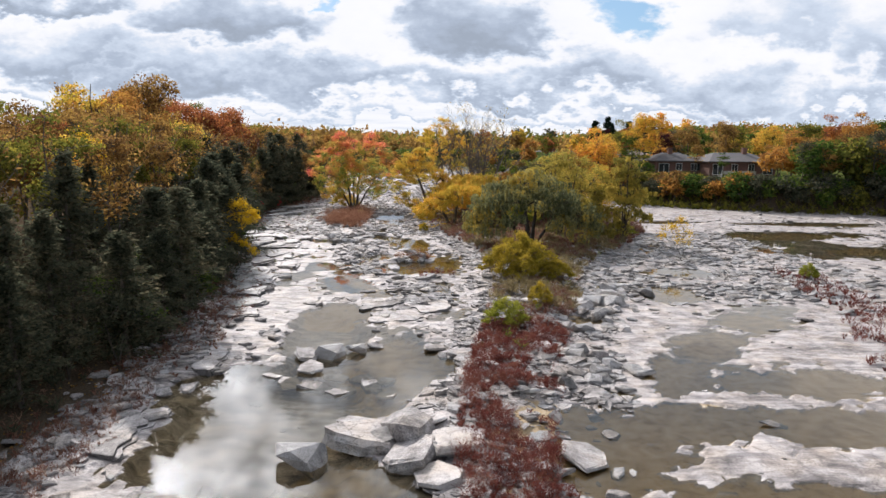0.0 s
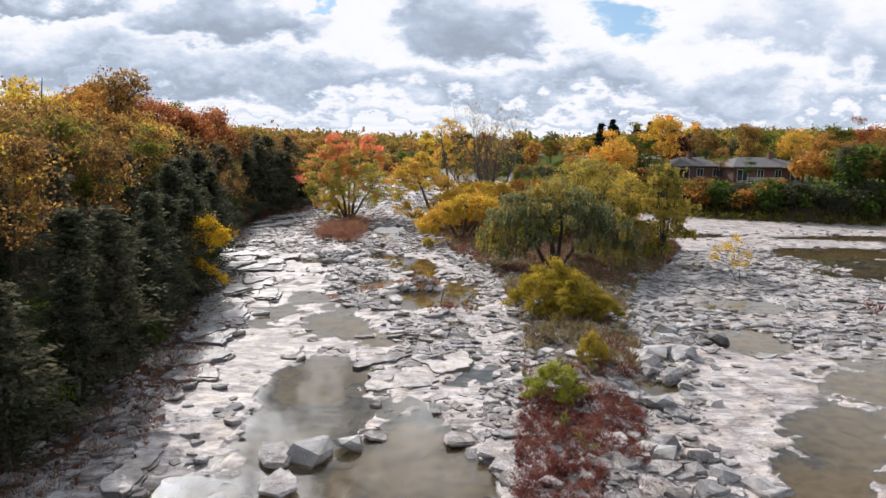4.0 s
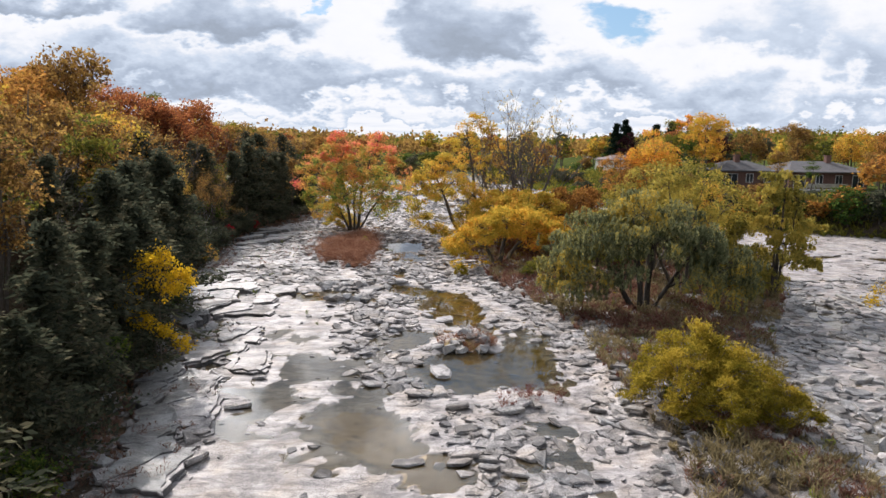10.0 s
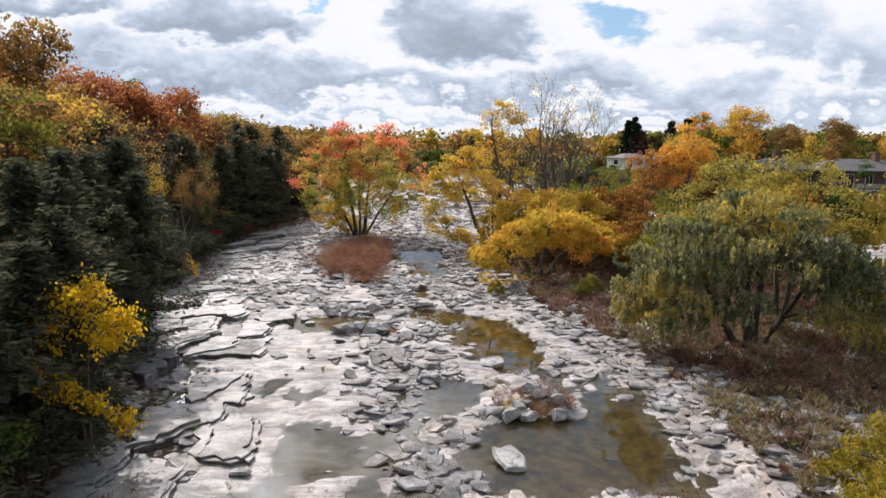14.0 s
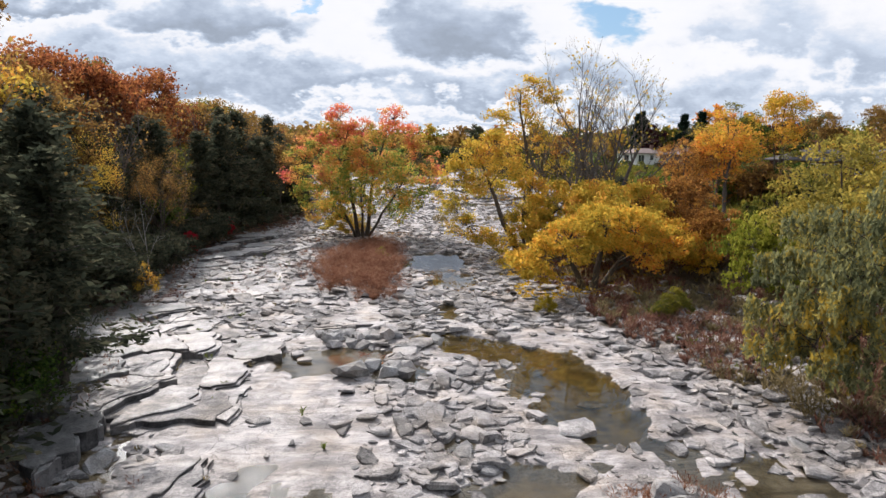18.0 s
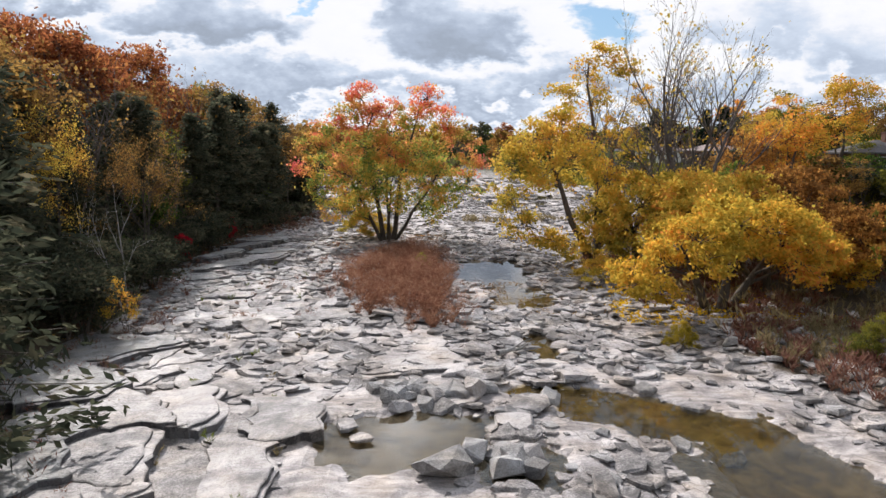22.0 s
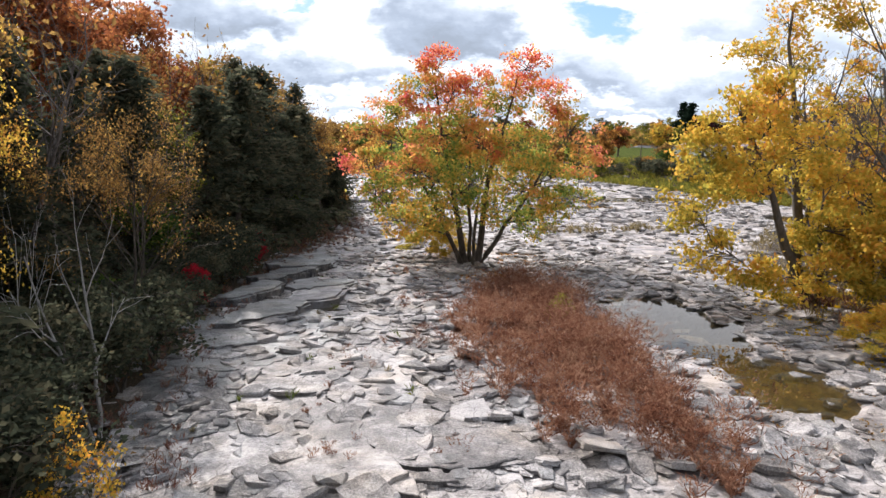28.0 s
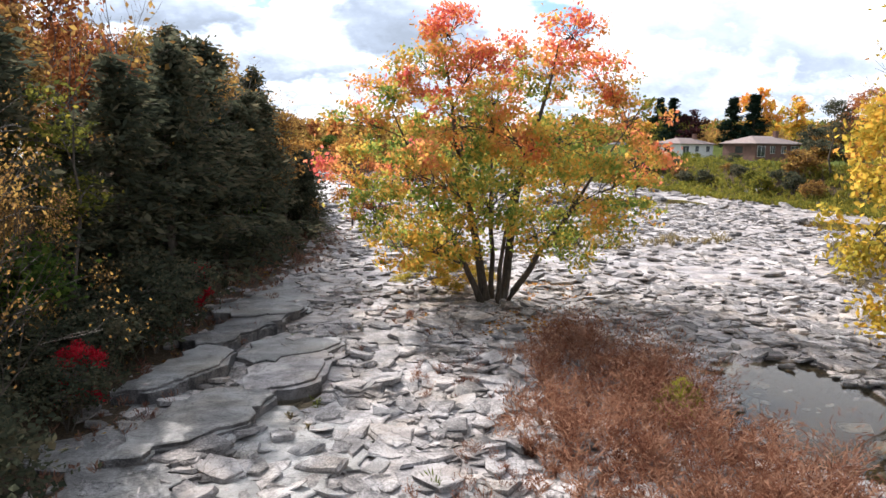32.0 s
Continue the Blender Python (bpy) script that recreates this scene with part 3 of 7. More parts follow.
def plan(x, y):
    """Height, and the shares of soil, silt and turf."""
    x, y = np.asarray(x, float), np.asarray(y, float)
    h = 0.10 + fbm(x * 0.3, y * 0.3, 3) * 0.16 + fbm(x * 1.3, y * 1.3, 9) * 0.09
    # thin sheets of rock that break off in small steps
    sheet = fbm(x * 0.22 + 4, y * 0.1, 15) * 2.2 + fbm(x * 1.1, y * 0.9, 18) * 0.35
    h = h + np.floor(sheet * 3) * 0.045 - 0.02
    deep, silt = 0, 0
    lace = fbm(x * 0.9, y * 1.3, 46) * 1.1 + fbm(x * 2.4, y * 3.4, 47, 2) * 0.7
    for rows in (POOLS, POOLS2, POOLS3, POOLS4, PANS):
        d, s = basin(x, y, rows, lace if rows is PANS else 0)
        deep, silt = np.maximum(deep, d), np.maximum(silt, s)
    algae = np.maximum(basin(x, y, POOLS2[:4])[1], basin(x, y, POOLS3[1:3])[1] * 0.6)
    dark_bed = basin(x, y, POOLS3[:1])[0] * 2.6
    h = h + 0.07 * step(73, 79, y) * (1 - step(140, 160, y))
    # the wet flats beside the island, level with the water
    wet = step(isle_right(y) - 0.5, isle_right(y) + 2.0, x) * (1 - step(36, 50, y)) 
    h = h * (1 - wet * 0.8) + wet * (0.028 + fbm(x * 0.2, y * 0.26, 28) * 0.07 + fbm(x * 0.9, y * 1.2, 29) * 0.10 + fbm(x * 2.6, y * 3.4, 33, 2) * 0.05)
    silt = np.maximum(silt, wet * 0.9 * step(0.01, -0.03, h))
    chan = step(30, 36, x) * (1 - step(96, 104, y)) * step(50, 58, y)
    h = h - chan * 0.07
    h = h - deep
    h = h + 0.62 * np.exp(-(((x + 2.8) / 1.5) ** 2 + ((y - 60.2) / 1.0) ** 2)) + 0.35 * np.exp(-(((x + 0.6) / 1.6) ** 2 + ((y - 52.0) / 1.2) ** 2))
    il, ir = isle_left(y), isle_right(y)
    wob = fbm(x * 0.4, y * 0.4, 61) * 2.0
    isle = step(-1.6, 1.6, x - il + wob) * step(-0.8, 2.2, ir - x + wob) * (1 - step(122, 135, y)) * step(0, 8, y)
    h = h + isle * 0.42
    soil = np.maximum(isle * (0.5 + 0.32 * step(36, 52, y)), np.clip(dark_bed, 0, 1))
    dl = bank_left(y) - x + fbm(x * 0.2, y * 0.2, 70) * 2.5
    h = h + step(-1.5, 7, dl) * 1.5 + np.clip(dl - 5, 0, 50) * 0.10 + np.clip(dl - 30, 0, 400) * 0.05
    soil = np.maximum(soil, step(-3.6 + 0.9 * (1 - step(34, 44, y)) - 1.2 * step(86, 92, y) * (1 - step(108, 114, y)), 0.8, dl) * (1 - 0.4 * step(70, 74, y) * (1 - step(78, 82, y)) * (1 - step(1, 4, dl))))
    dr = x - bank_right(y) + fbm(x * 0.15, y * 0.15, 74) * 3
    h = h + step(-1, 11, dr) * 4.6 + np.clip(dr - 12, 0, 300) * 0.012
    soil = np.maximum(np.maximum(soil, step(-2, 0.5, dr)), step(234, 246, y + x * 0.3))
    lawn = step(7, 13, dr)
    far = step(320, 900, y)
    h = h + far * 3 
    h = h + 15 * step(330, 760, y + x * 0.1) * np.exp(-((x - 330) / 170.0) ** 2) + 9 * step(300, 700, y) * np.exp(-((x + 190) / 120.0) ** 2)
    return h, soil, np.clip(silt, 0, 1), lawn, np.clip(algae, 0, 1)


def ground_z(x, y):
    return float(plan(np.array([x]), np.array([y]))[0][0])


def grid_line(core0, core1, d, ends, grow=1.16):
    a = list(np.arange(core0, core1 + 1e-6, d))
    for sign, end in ((-1, ends[0]), (1, ends[1])):
        s, p = d, (core0 if sign < 0 else core1)
        while (p - end) * sign < 0:
            s *= grow if s > 1.2 else 1.03
            p += sign * s
            a.append(p)
    return np.array(sorted(a))


gx, gy = grid_line(-22, 17, 0.24, (-2600, 2600)), grid_line(17, 100, 0.24, (-400, 3200))
GX, GY = np.meshgrid(gx, gy)
H, SOIL, SILT, LAWN, ALGAE = plan(GX, GY)
nx, ny = len(gx), len(gy)
idx = np.arange(nx * ny).reshape(ny, nx)
quads = np.stack([idx[:-1, :-1], idx[:-1, 1:], idx[1:, 1:], idx[1:, :-1]], -1).reshape(-1, 4)
me = mesh_of("ground", np.stack([GX.ravel(), GY.ravel(), H.ravel()], 1), quads, M_GROUND, smooth=False)
for key, arr in (("soil", SOIL), ("mud", SILT), ("lawn", LAWN), ("algae", ALGAE)):
    me.attributes.new(key, "FLOAT", "POINT").data.foreach_set("value", arr.ravel().astype(np.float32))
ground = tagged(part("ground", me), "pale grey limestone riverbed with earth banks", "ground", kind="structure")

bm = bmesh.new()
box(bm, -60, 130, -60, 262, -3.0, 0.0)
water = tagged(bm_part("water", bm, M_WATER), "shallow still brown river water in bedrock pools", "water", kind="structure")

# ---- trees ----
def tube(path, radii, sides):
    """Rings round a path; returns vertices and quads."""
    path, radii = np.asarray(path, float), np.asarray(radii, float)
    d = np.gradient(path, axis=0)
    d /= np.linalg.norm(d, axis=1)[:, None] + 1e-9
    ref = np.where(np.abs(d[:, 2:3]) > 0.9, [[1.0, 0, 0]], [[0, 0, 1.0]])
    u = np.cross(d, ref)
    u /= np.linalg.norm(u, axis=1)[:, None] + 1e-9
    v = np.cross(d, u)
    a = np.arange(sides) * 2 * math.pi / sides
    ring = u[:, None, :] * np.cos(a)[None, :, None] + v[:, None, :] * np.sin(a)[None, :, None]
    verts = (path[:, None, :] + ring * radii[:, None, None]).reshape(-1, 3)
    n = len(path)
    i, j = np.meshgrid(np.arange(n - 1), np.arange(sides), indexing="ij")
    k = (j + 1) % sides
    quads = np.stack([i * sides + j, i * sides + k, (i + 1) * sides + k, (i + 1) * sides + j], -1).reshape(-1, 4)
    return verts, quads


def grow(rng, p, d, length, radius, depth, top, spec, out, tips):
    """One limb and, from it, its smaller limbs."""
    n = 6 if depth == 0 else (4 if depth < 3 else 2)
    pts, r, cur = [np.array(p)], [radius], np.array(d, float)
    wander, up, droop = spec["wander"], spec["up"], spec["droop"]
    for i in range(n):
        cur = cur + rng.normal(0, wander, 3) + np.array([0, 0, up * (1 if depth < 2 else 0.5) - droop * depth * (i / n)])
        cur /= np.linalg.norm(cur)
        pts.append(pts[-1] + cur * length / n)
        r.append(radius * (1 - 0.72 * (i + 1) / n))
    if depth <= spec.get("wood_to", 9):
        out.append((pts, r, 7 if depth == 0 else (4 if depth == 1 else 3)))
    if depth >= top - 1:
        tips.extend(pts[(n // 2):])
    if depth >= top:
        return
    kids = spec["kids"][min(depth, len(spec["kids"]) - 1)]
    start = spec["bare"] if depth == 0 else 0.25
    for c in range(kids):
        f = start + (1 - start) * (c + rng.uniform(0.1, 0.9)) / kids
        k = min(int(f * n), n - 1)
        q = pts[k] + (pts[k + 1] - pts[k]) * (f * n - k)
        a = rng.uniform(0, 2 * math.pi)
        side = np.array([math.cos(a), math.sin(a), 0])
        axis = cur if depth else np.array(d, float)
        open_ = spec["open"] * rng.uniform(0.7, 1.25)
        nd = axis * math.cos(open_) + (side - axis * np.dot(side, axis)) * math.sin(open_)
        ratio = spec["ratio"] * rng.uniform(0.75, 1.15) * (1.15 - 0.45 * f)
        grow(rng, q, nd / np.linalg.norm(nd), length * ratio, r[k] * 0.58, depth + 1, top, spec, out, tips)


def leaf_quads(rng, centres, size, long=1.6, hang=0.0, flat=0.0):
    """Small pointed leaves, each four corners, turned at random; hang lets them point down."""
    n = len(centres)
    a = rng.normal(0, 1, (n, 3))
    a[:, 2] = a[:, 2] * (1 - flat) - hang * 2.2
    a /= np.linalg.norm(a, axis=1)[:, None]
    b = np.cross(a, rng.normal(0, 1, (n, 3)))
    b /= np.linalg.norm(b, axis=1)[:, None] + 1e-9
    s = size * rng.uniform(0.6, 1.35, n)[:, None]
    fold = np.cross(a, b) * s * 0.12
    v = np.stack([centres - a * s * long * 0.5, centres + b * s * 0.5 + fold, centres + a * s * long * 0.5, centres - b * s * 0.5 + fold], 1).reshape(-1, 3)
    return v, np.arange(n * 4).reshape(n, 4)


def tree_meshes(name, seed, height, stems, spec, leaves, size, sigma, top=3, radius=0.16, long=1.6, hang=0.0, bark=None, lean=0.35, clumps=0, skirt=0.15):
    rng = np.random.default_rng(seed)
    limbs, tips = [], []
    for s in range(stems):
        a = 2 * math.pi * s / stems + rng.uniform(-0.4, 0.4)
        tilt = lean * rng.uniform(0.5, 1.2) if stems > 1 else rng.uniform(0, 0.08)
        d = np.array([math.cos(a) * math.sin(tilt), math.sin(a) * math.sin(tilt), math.cos(tilt)])
        base = np.array([math.cos(a), math.sin(a), 0]) * (radius * 1.1 if stems > 1 else 0) + [0, 0, -0.25]
        grow(rng, base, d, height * spec["stem"] * rng.uniform(0.85, 1.1), radius * rng.uniform(0.75, 1.1), 0, top, spec, limbs, tips)
    vs, fs, off = [], [], 0
    for pts, r, sides in limbs:
        r = np.array(r)
        v, f = tube(pts, np.maximum(r, 0.008), sides)
        vs.append(v)
        fs.append(f + off)
        off += len(v)
    v = np.concatenate(vs)
    tips = np.array(tips)
    scale = height / max(tips[:, 2].max(), 0.1)
    wood = mesh_of(name + "_wood", v * scale, np.concatenate(fs), bark or M_BARK, smooth=True)
    crown = None
    if leaves:
        tips = tips * scale
        if clumps and clumps < len(tips):
            tips = tips[rng.choice(len(tips), clumps, replace=False)]
        weight = rng.random(len(tips)) ** 2.2 + 0.04
        c = tips[rng.choice(len(tips), leaves, p=weight / weight.sum())] + rng.normal(0, sigma, (leaves, 3)) * [1, 1, 0.8]
        if hang:
            c[:, 2] -= rng.exponential(hang * 1.4, leaves)
        c[:, 2] = np.maximum(c[:, 2], skirt + rng.random(leaves) * 0.4)
        lv, lf = leaf_quads(rng, c, size, long, 1.0 if hang else 0.0)
        crown = mesh_of(name + "_leaves", lv, lf, L_GREEN)
    return wood, crown


TALL = dict(wood_to=2, wander=0.1, up=0.08, droop=0.0, kids=(11, 5, 3), bare=0.35, open=0.7, ratio=0.46, stem=0.95)
VASE = dict(wander=0.08, up=0.05, droop=0.0, kids=(6, 5, 4), bare=0.22, open=0.55, ratio=0.55, stem=0.8)
AIRY = dict(wander=0.12, up=0.05, droop=0.0, kids=(7, 4, 3), bare=0.3, open=0.75, ratio=0.55, stem=0.9)


def conifer_meshes(name, seed, height, width, leaves, size, power=0.8, mat=None, ragged=0.25):
    """A spire with short drooping sprays in uneven tiers."""
    rng = np.random.default_rng(seed)
    tv, tf = tube([(0, 0, -0.3), (0.04, 0, height * 0.4), (0, 0.05, height * 0.75), (0, 0, height)], [0.017 * height, 0.013 * height, 0.006 * height, 0.01], 6)
    vs, fs, off = [tv], [tf], len(tv)
    boughs = int(height * 9)
    cs, ds = [], []
    for b in range(boughs):
        f = 0.06 + 0.93 * rng.random() ** 0.8
        z = height * f
        a = rng.uniform(0, 6.283)
        reach = width * max(0.06, (1 - f) ** power) * rng.uniform(1 - ragged * 1.6, 1 + ragged)
        out = np.array([math.cos(a), math.sin(a), -0.12 + 0.3 * f])
        tip = np.array([0, 0, z]) + out * reach
        v, q = tube([(0, 0, z), np.array([0, 0, z]) + out * reach * 0.5, tip], [0.03, 0.02, 0.008], 3)
        vs.append(v)
        fs.append(q + off)
        off += len(v)
        n = max(6, int(leaves / boughs))
        t = rng.uniform(0.2, 1.05, n)[:, None]
        cs.append(np.array([0, 0, z]) + out * reach * t + rng.normal(0, 0.07 + 0.05 * width, (n, 3)))
        ds.append(np.tile(out, (n, 1)))
    c, d = np.concatenate(cs), np.concatenate(ds)
    a = d + rng.normal(0, 0.55, d.shape) + [0, 0, -0.15]
    a /= np.linalg.norm(a, axis=1)[:, None]
    bq = np.cross(a, rng.normal(0, 1, a.shape))
    bq /= np.linalg.norm(bq, axis=1)[:, None] + 1e-9
    s = size * rng.uniform(0.6, 1.3, len(c))[:, None]
    lv = np.stack([c - a * s, c + bq * s * 0.38, c + a * s, c - bq * s * 0.38], 1).reshape(-1, 3)
    lf = np.arange(len(c) * 4).reshape(-1, 4)
    return mesh_of(name + "_wood", np.concatenate(vs), np.concatenate(fs), M_BARK, True), mesh_of(name + "_leaves", lv, lf, mat or L_CEDAR)


def plant(kind, meshes, x, y, label, leafmat=None, turn=0.0, scale=1.0, wide=1.0, tip=0.0, z=None, category="tree", group="", sink=0.05, barkmat=None):
    """A tree or shrub that stands on the ground: an Empty with its trunk and crown."""
    root = new(kind)
    zz = ground_z(x, y) if z is None else z
    root.matrix_basis = pose(x, y, zz - sink, tip, 0, turn) @ Matrix.Diagonal((scale * wide, scale * wide, scale, 1))
    tagged(root, label, category, group)
    for name, me, mat in (("trunk", meshes[0], barkmat), ("crown", meshes[1], leafmat)):
        if me is None:
            continue
        ob = part(name, me, root)
        if mat:
            ob.material_slots[0].link = "OBJECT"
            ob.material_slots[0].material = mat
    return root


def lobed_tree(name, seed, lobes, leaders, leaves, size, clump=0.4, per=5.0, long=1.6, hang=0.0, bark=None, shell=0.45, skirt=0.5, twig=0.014):
    """A tree whose limbs run out to the lobes of its crown: lobes are x, y, z, radius; leaders are foot x, y, top x, y, z and radius."""
    rng = np.random.default_rng(seed)
    wood, nodes = [], []
    for fx, fy, tx, ty, tz, r0 in leaders:
        t = np.linspace(0, 1, 9)
        p = np.column_stack([fx + (tx - fx) * t ** 1.1, fy + (ty - fy) * t ** 1.1, -0.3 + (tz + 0.3) * t])
        p[2:] += np.cumsum(rng.normal(0, 0.018 * tz, (7, 3)) * [1, 1, 0], 0) * 0.6
        r = r0 * (1 - 0.86 * t) * np.where(t < 0.06, 1.35, 1.0)
        wood.append((p, r, 8))
        nodes += [(q, w_) for q, w_ in zip(p[1:], r[1:])]
    lobes = np.array(lobes, float)
    order = np.argsort(np.hypot(lobes[:, 0], lobes[:, 1]))
    cents, sizes, tones = [], [], []
    for i in order:
        c, rad = lobes[i, :3], lobes[i, 3]
        q = np.array([n_[0] for n_ in nodes])
        d = np.linalg.norm(q - c, axis=1) + 1.6 * np.maximum(0, q[:, 2] - (c[2] - 0.35 * np.hypot(*(q[:, :2] - c[:2]).T)))
        k = int(np.argmin(d))
        p0, r0 = nodes[k]
        ln = np.linalg.norm(c - p0)
        bend = (p0 + c) / 2 + np.array([0, 0, (0.16 if hang == 0 else 0.3) * ln]) * rng.uniform(0.3, 1.3) + rng.normal(0, 0.06 * ln, 3)
        t = np.linspace(0, 1, 6)[:, None]
        path = p0 * (1 - t) ** 2 + bend * 2 * t * (1 - t) + c * t ** 2
        r1 = min(r0 * 0.7, 0.022 + 0.02 * ln)
        rr = np.linspace(r1, 0.02, 6)
        wood.append((path, rr, 5))
        nodes += [(a_, b_) for a_, b_ in zip(path[2:], rr[2:])]
        m = max(4, int(per * rad ** 1.6 * 2.4))
        u = rng.normal(0, 1, (m, 3)) + [0, 0, 0.2]
        u /= np.linalg.norm(u, axis=1)[:, None]
        ends = c + u * rad * (rng.uniform(shell ** 2, 1.0, m) ** 0.5)[:, None] * [1, 1, 0.82]
        ends[:, 2] = np.maximum(ends[:, 2], skirt)
        own = rng.normal(0, 0.05 if hang == 0 else 0.12)
        for e in ends:
            s0 = path[rng.integers(2, 6)]
            wood.append(([s0, (s0 + e) / 2 + rng.normal(0, 0.08, 3) + [0, 0, 0.08], e], [twig * 1.3, twig, twig * 0.45], 3))
        cents.append(ends)
        sizes.append(clump * rng.uniform(0.55, 1.25, m) * (0.75 + 0.25 * rad))
        tones.append(own + rng.normal(0, 0.06, m))
    vs, fs, off = [], [], 0
    for p, r, sides in wood:
        v, f = tube(p, r, sides)
        vs.append(v)
        fs.append(f + off)
        off += len(v)
    trunk = mesh_of(name + "_wood", np.concatenate(vs), np.concatenate(fs), bark or M_BARK, smooth=True)
    if not leaves:
        return trunk, None
    cents, sizes, tones = np.concatenate(cents), np.concatenate(sizes), np.concatenate(tones)
    weight = sizes ** 2 * rng.uniform(0.3, 1.0, len(sizes))
    pick = rng.choice(len(cents), leaves, p=weight / weight.sum())
    at = cents[pick] + rng.normal(0, 1, (leaves, 3)) * (sizes[pick] * 0.62)[:, None] * [1, 1, 0.62]
    if hang:
        strand = np.random.default_rng(seed + 1).normal(0, 0.55, (len(cents), 7, 2))
        which = rng.integers(0, 7, leaves)
        at[:, :2] = cents[pick, :2] + strand[pick, which] * sizes[pick][:, None] + rng.normal(0, 0.05, (leaves, 2))
        reach = hang * (0.25 + 1.0 * rng.random((len(cents), 1)) * rng.uniform(0.6, 1.2, (len(cents), 7)))[pick, which]
        at[:, 2] = cents[pick, 2] + 0.25 - rng.random(leaves) ** 0.8 * reach
    at[:, 2] = np.maximum(at[:, 2], skirt * 0.6 + rng.random(leaves) * 0.4)
    lv, lf = leaf_quads(rng, at, size, long, 0.9 if hang else 0.0)
    crown = mesh_of(name + "_leaves", lv, lf, L_GREEN)
    crown.attributes.new("tone", "FLOAT", "POINT").data.foreach_set("value", np.repeat(tones[pick], 4).astype(np.float32))
    return trunk, crown


def crown_lobes(seed, n, zc, rx, rz, lo, hi, lean=0.0):
    """Lobes spread over an upright egg-shaped crown."""
    rng = np.random.default_rng(seed)
    u = rng.normal(0, 1, (n, 3))
    u /= np.linalg.norm(u, axis=1)[:, None]
    u *= rng.uniform(0.35, 1.0, n)[:, None] ** 0.6
    c = u * [rx, rx, rz] + [0, 0, zc]
    c[:, 0] += lean * (c[:, 2] / zc)
    return np.column_stack([c, rng.uniform(lo, hi, n)])


# the silver maple on the rock bar, with several stems and a forked top
MAPLE_LOBES = ((-2.0, 0.0, 11.0, 1.5), (-2.9, 0.6, 9.6, 1.6), (-1.2, -0.6, 9.6, 1.5), (-4.2, 0.2, 8.6, 1.6), (-5.6, 0.0, 7.6, 1.4), (-5.9, 0.5, 5.8, 1.4), (-5.0, -0.8, 4.2, 1.4), (-4.2, -1.2, 2.7, 1.2), (-2.7, -1.4, 2.5, 1.2),
               (3.1, 0.0, 11.0, 1.5), (2.0, 0.5, 9.5, 1.5), (4.3, 0.3, 9.3, 1.6), (5.5, 0.0, 7.8, 1.6), (6.3, 0.2, 6.0, 1.4), (6.2, 0.4, 4.4, 1.2), (4.8, -0.6, 3.6, 1.2), (3.4, -0.8, 2.7, 1.1))
MAPLE_INNER = ((0.2, 1.5, 8.6, 1.6), (0.4, -1.6, 7.0, 1.6), (-1.8, -2.2, 7.4, 1.7), (2.4, -2.2, 6.8, 1.7), (-2.6, 2.2, 7.0, 1.8), (2.6, 2.6, 7.0, 1.8), (-0.2, -3.6, 5.0, 1.5), (0.3, 3.6, 5.4, 1.7), (-3.4, -3.4, 5.6, 1.6),
               (3.8, -3.4, 5.2, 1.5), (-3.2, 3.6, 5.4, 1.7), (3.6, 3.6, 5.6, 1.7), (-2.2, -1.0, 5.0, 1.4), (2.2, -0.6, 4.8, 1.4), (-1.0, 2.0, 3.6, 1.2), (1.4, -2.6, 3.4, 1.2), (-3.4, 1.6, 3.2, 1.3), (3.6, 1.8, 3.4, 1.3), (-1.8, -2.8, 3.4, 1.2), (0.2, -0.4, 10.0, 1.2))
maple = lobed_tree("maple", 11, MAPLE_LOBES + MAPLE_INNER, ((-0.3, 0.0, -2.2, 0.2, 11.0, 0.21), (0.3, 0.1, 2.9, 0.0, 11.0, 0.22), (0.0, 0.25, -0.4, 1.6, 9.2, 0.13), (-0.35, -0.15, -4.6, -0.6, 8.0, 0.15), (0.4, -0.15, 4.8, -0.8, 7.2, 0.16), (0.1, -0.3, 0.6, -2.4, 7.4, 0.12)),
                   40000, 0.115, 0.4, 5.0, skirt=1.0, shell=0.55)
plant("silver_maple", maple, -15.0, 109.0, "many-stemmed silver maple turning from green to orange and red", L_MAPLE, 0, 1.04)

# the island's trees
LOW_LOBES = ((-4.0, -0.6, 1.2, 1.1), (-2.8, -1.0, 2.1, 1.3), (-1.4, -1.2, 3.1, 1.4), (0.3, -1.0, 3.8, 1.4), (1.9, -0.8, 3.6, 1.4), (3.2, -0.4, 3.0, 1.3), (4.5, 0.0, 2.2, 1.2), (-1.8, 1.0, 2.8, 1.3), (0.5, 1.2, 3.6, 1.4), (2.8, 1.4, 3.2, 1.4), (-3.2, -1.8, 1.1, 0.9), (2.6, -1.8, 2.4, 1.0), (-1.4, -2.2, 2.6, 0.9))
low_a = lobed_tree("low_elder", 21, LOW_LOBES, ((-0.3, 0, -2.0, -0.6, 3.0, 0.24), (0.2, 0, 0.6, -0.2, 3.9, 0.26), (0.5, 0.1, 2.9, 0.3, 3.4, 0.22)), 18000, 0.11, 0.36, 5.0, skirt=0.7, shell=0.65)
plant("box_elder", low_a, 1.2, 84.7, "low spreading box elder with dense golden yellow leaves", L_YELLOW_OR, 0, 1.06)
plant("box_elder", low_a, 5.6, 88.0, "low spreading box elder with yellow and orange leaves", L_YELLOW_OR, 160, 0.95)
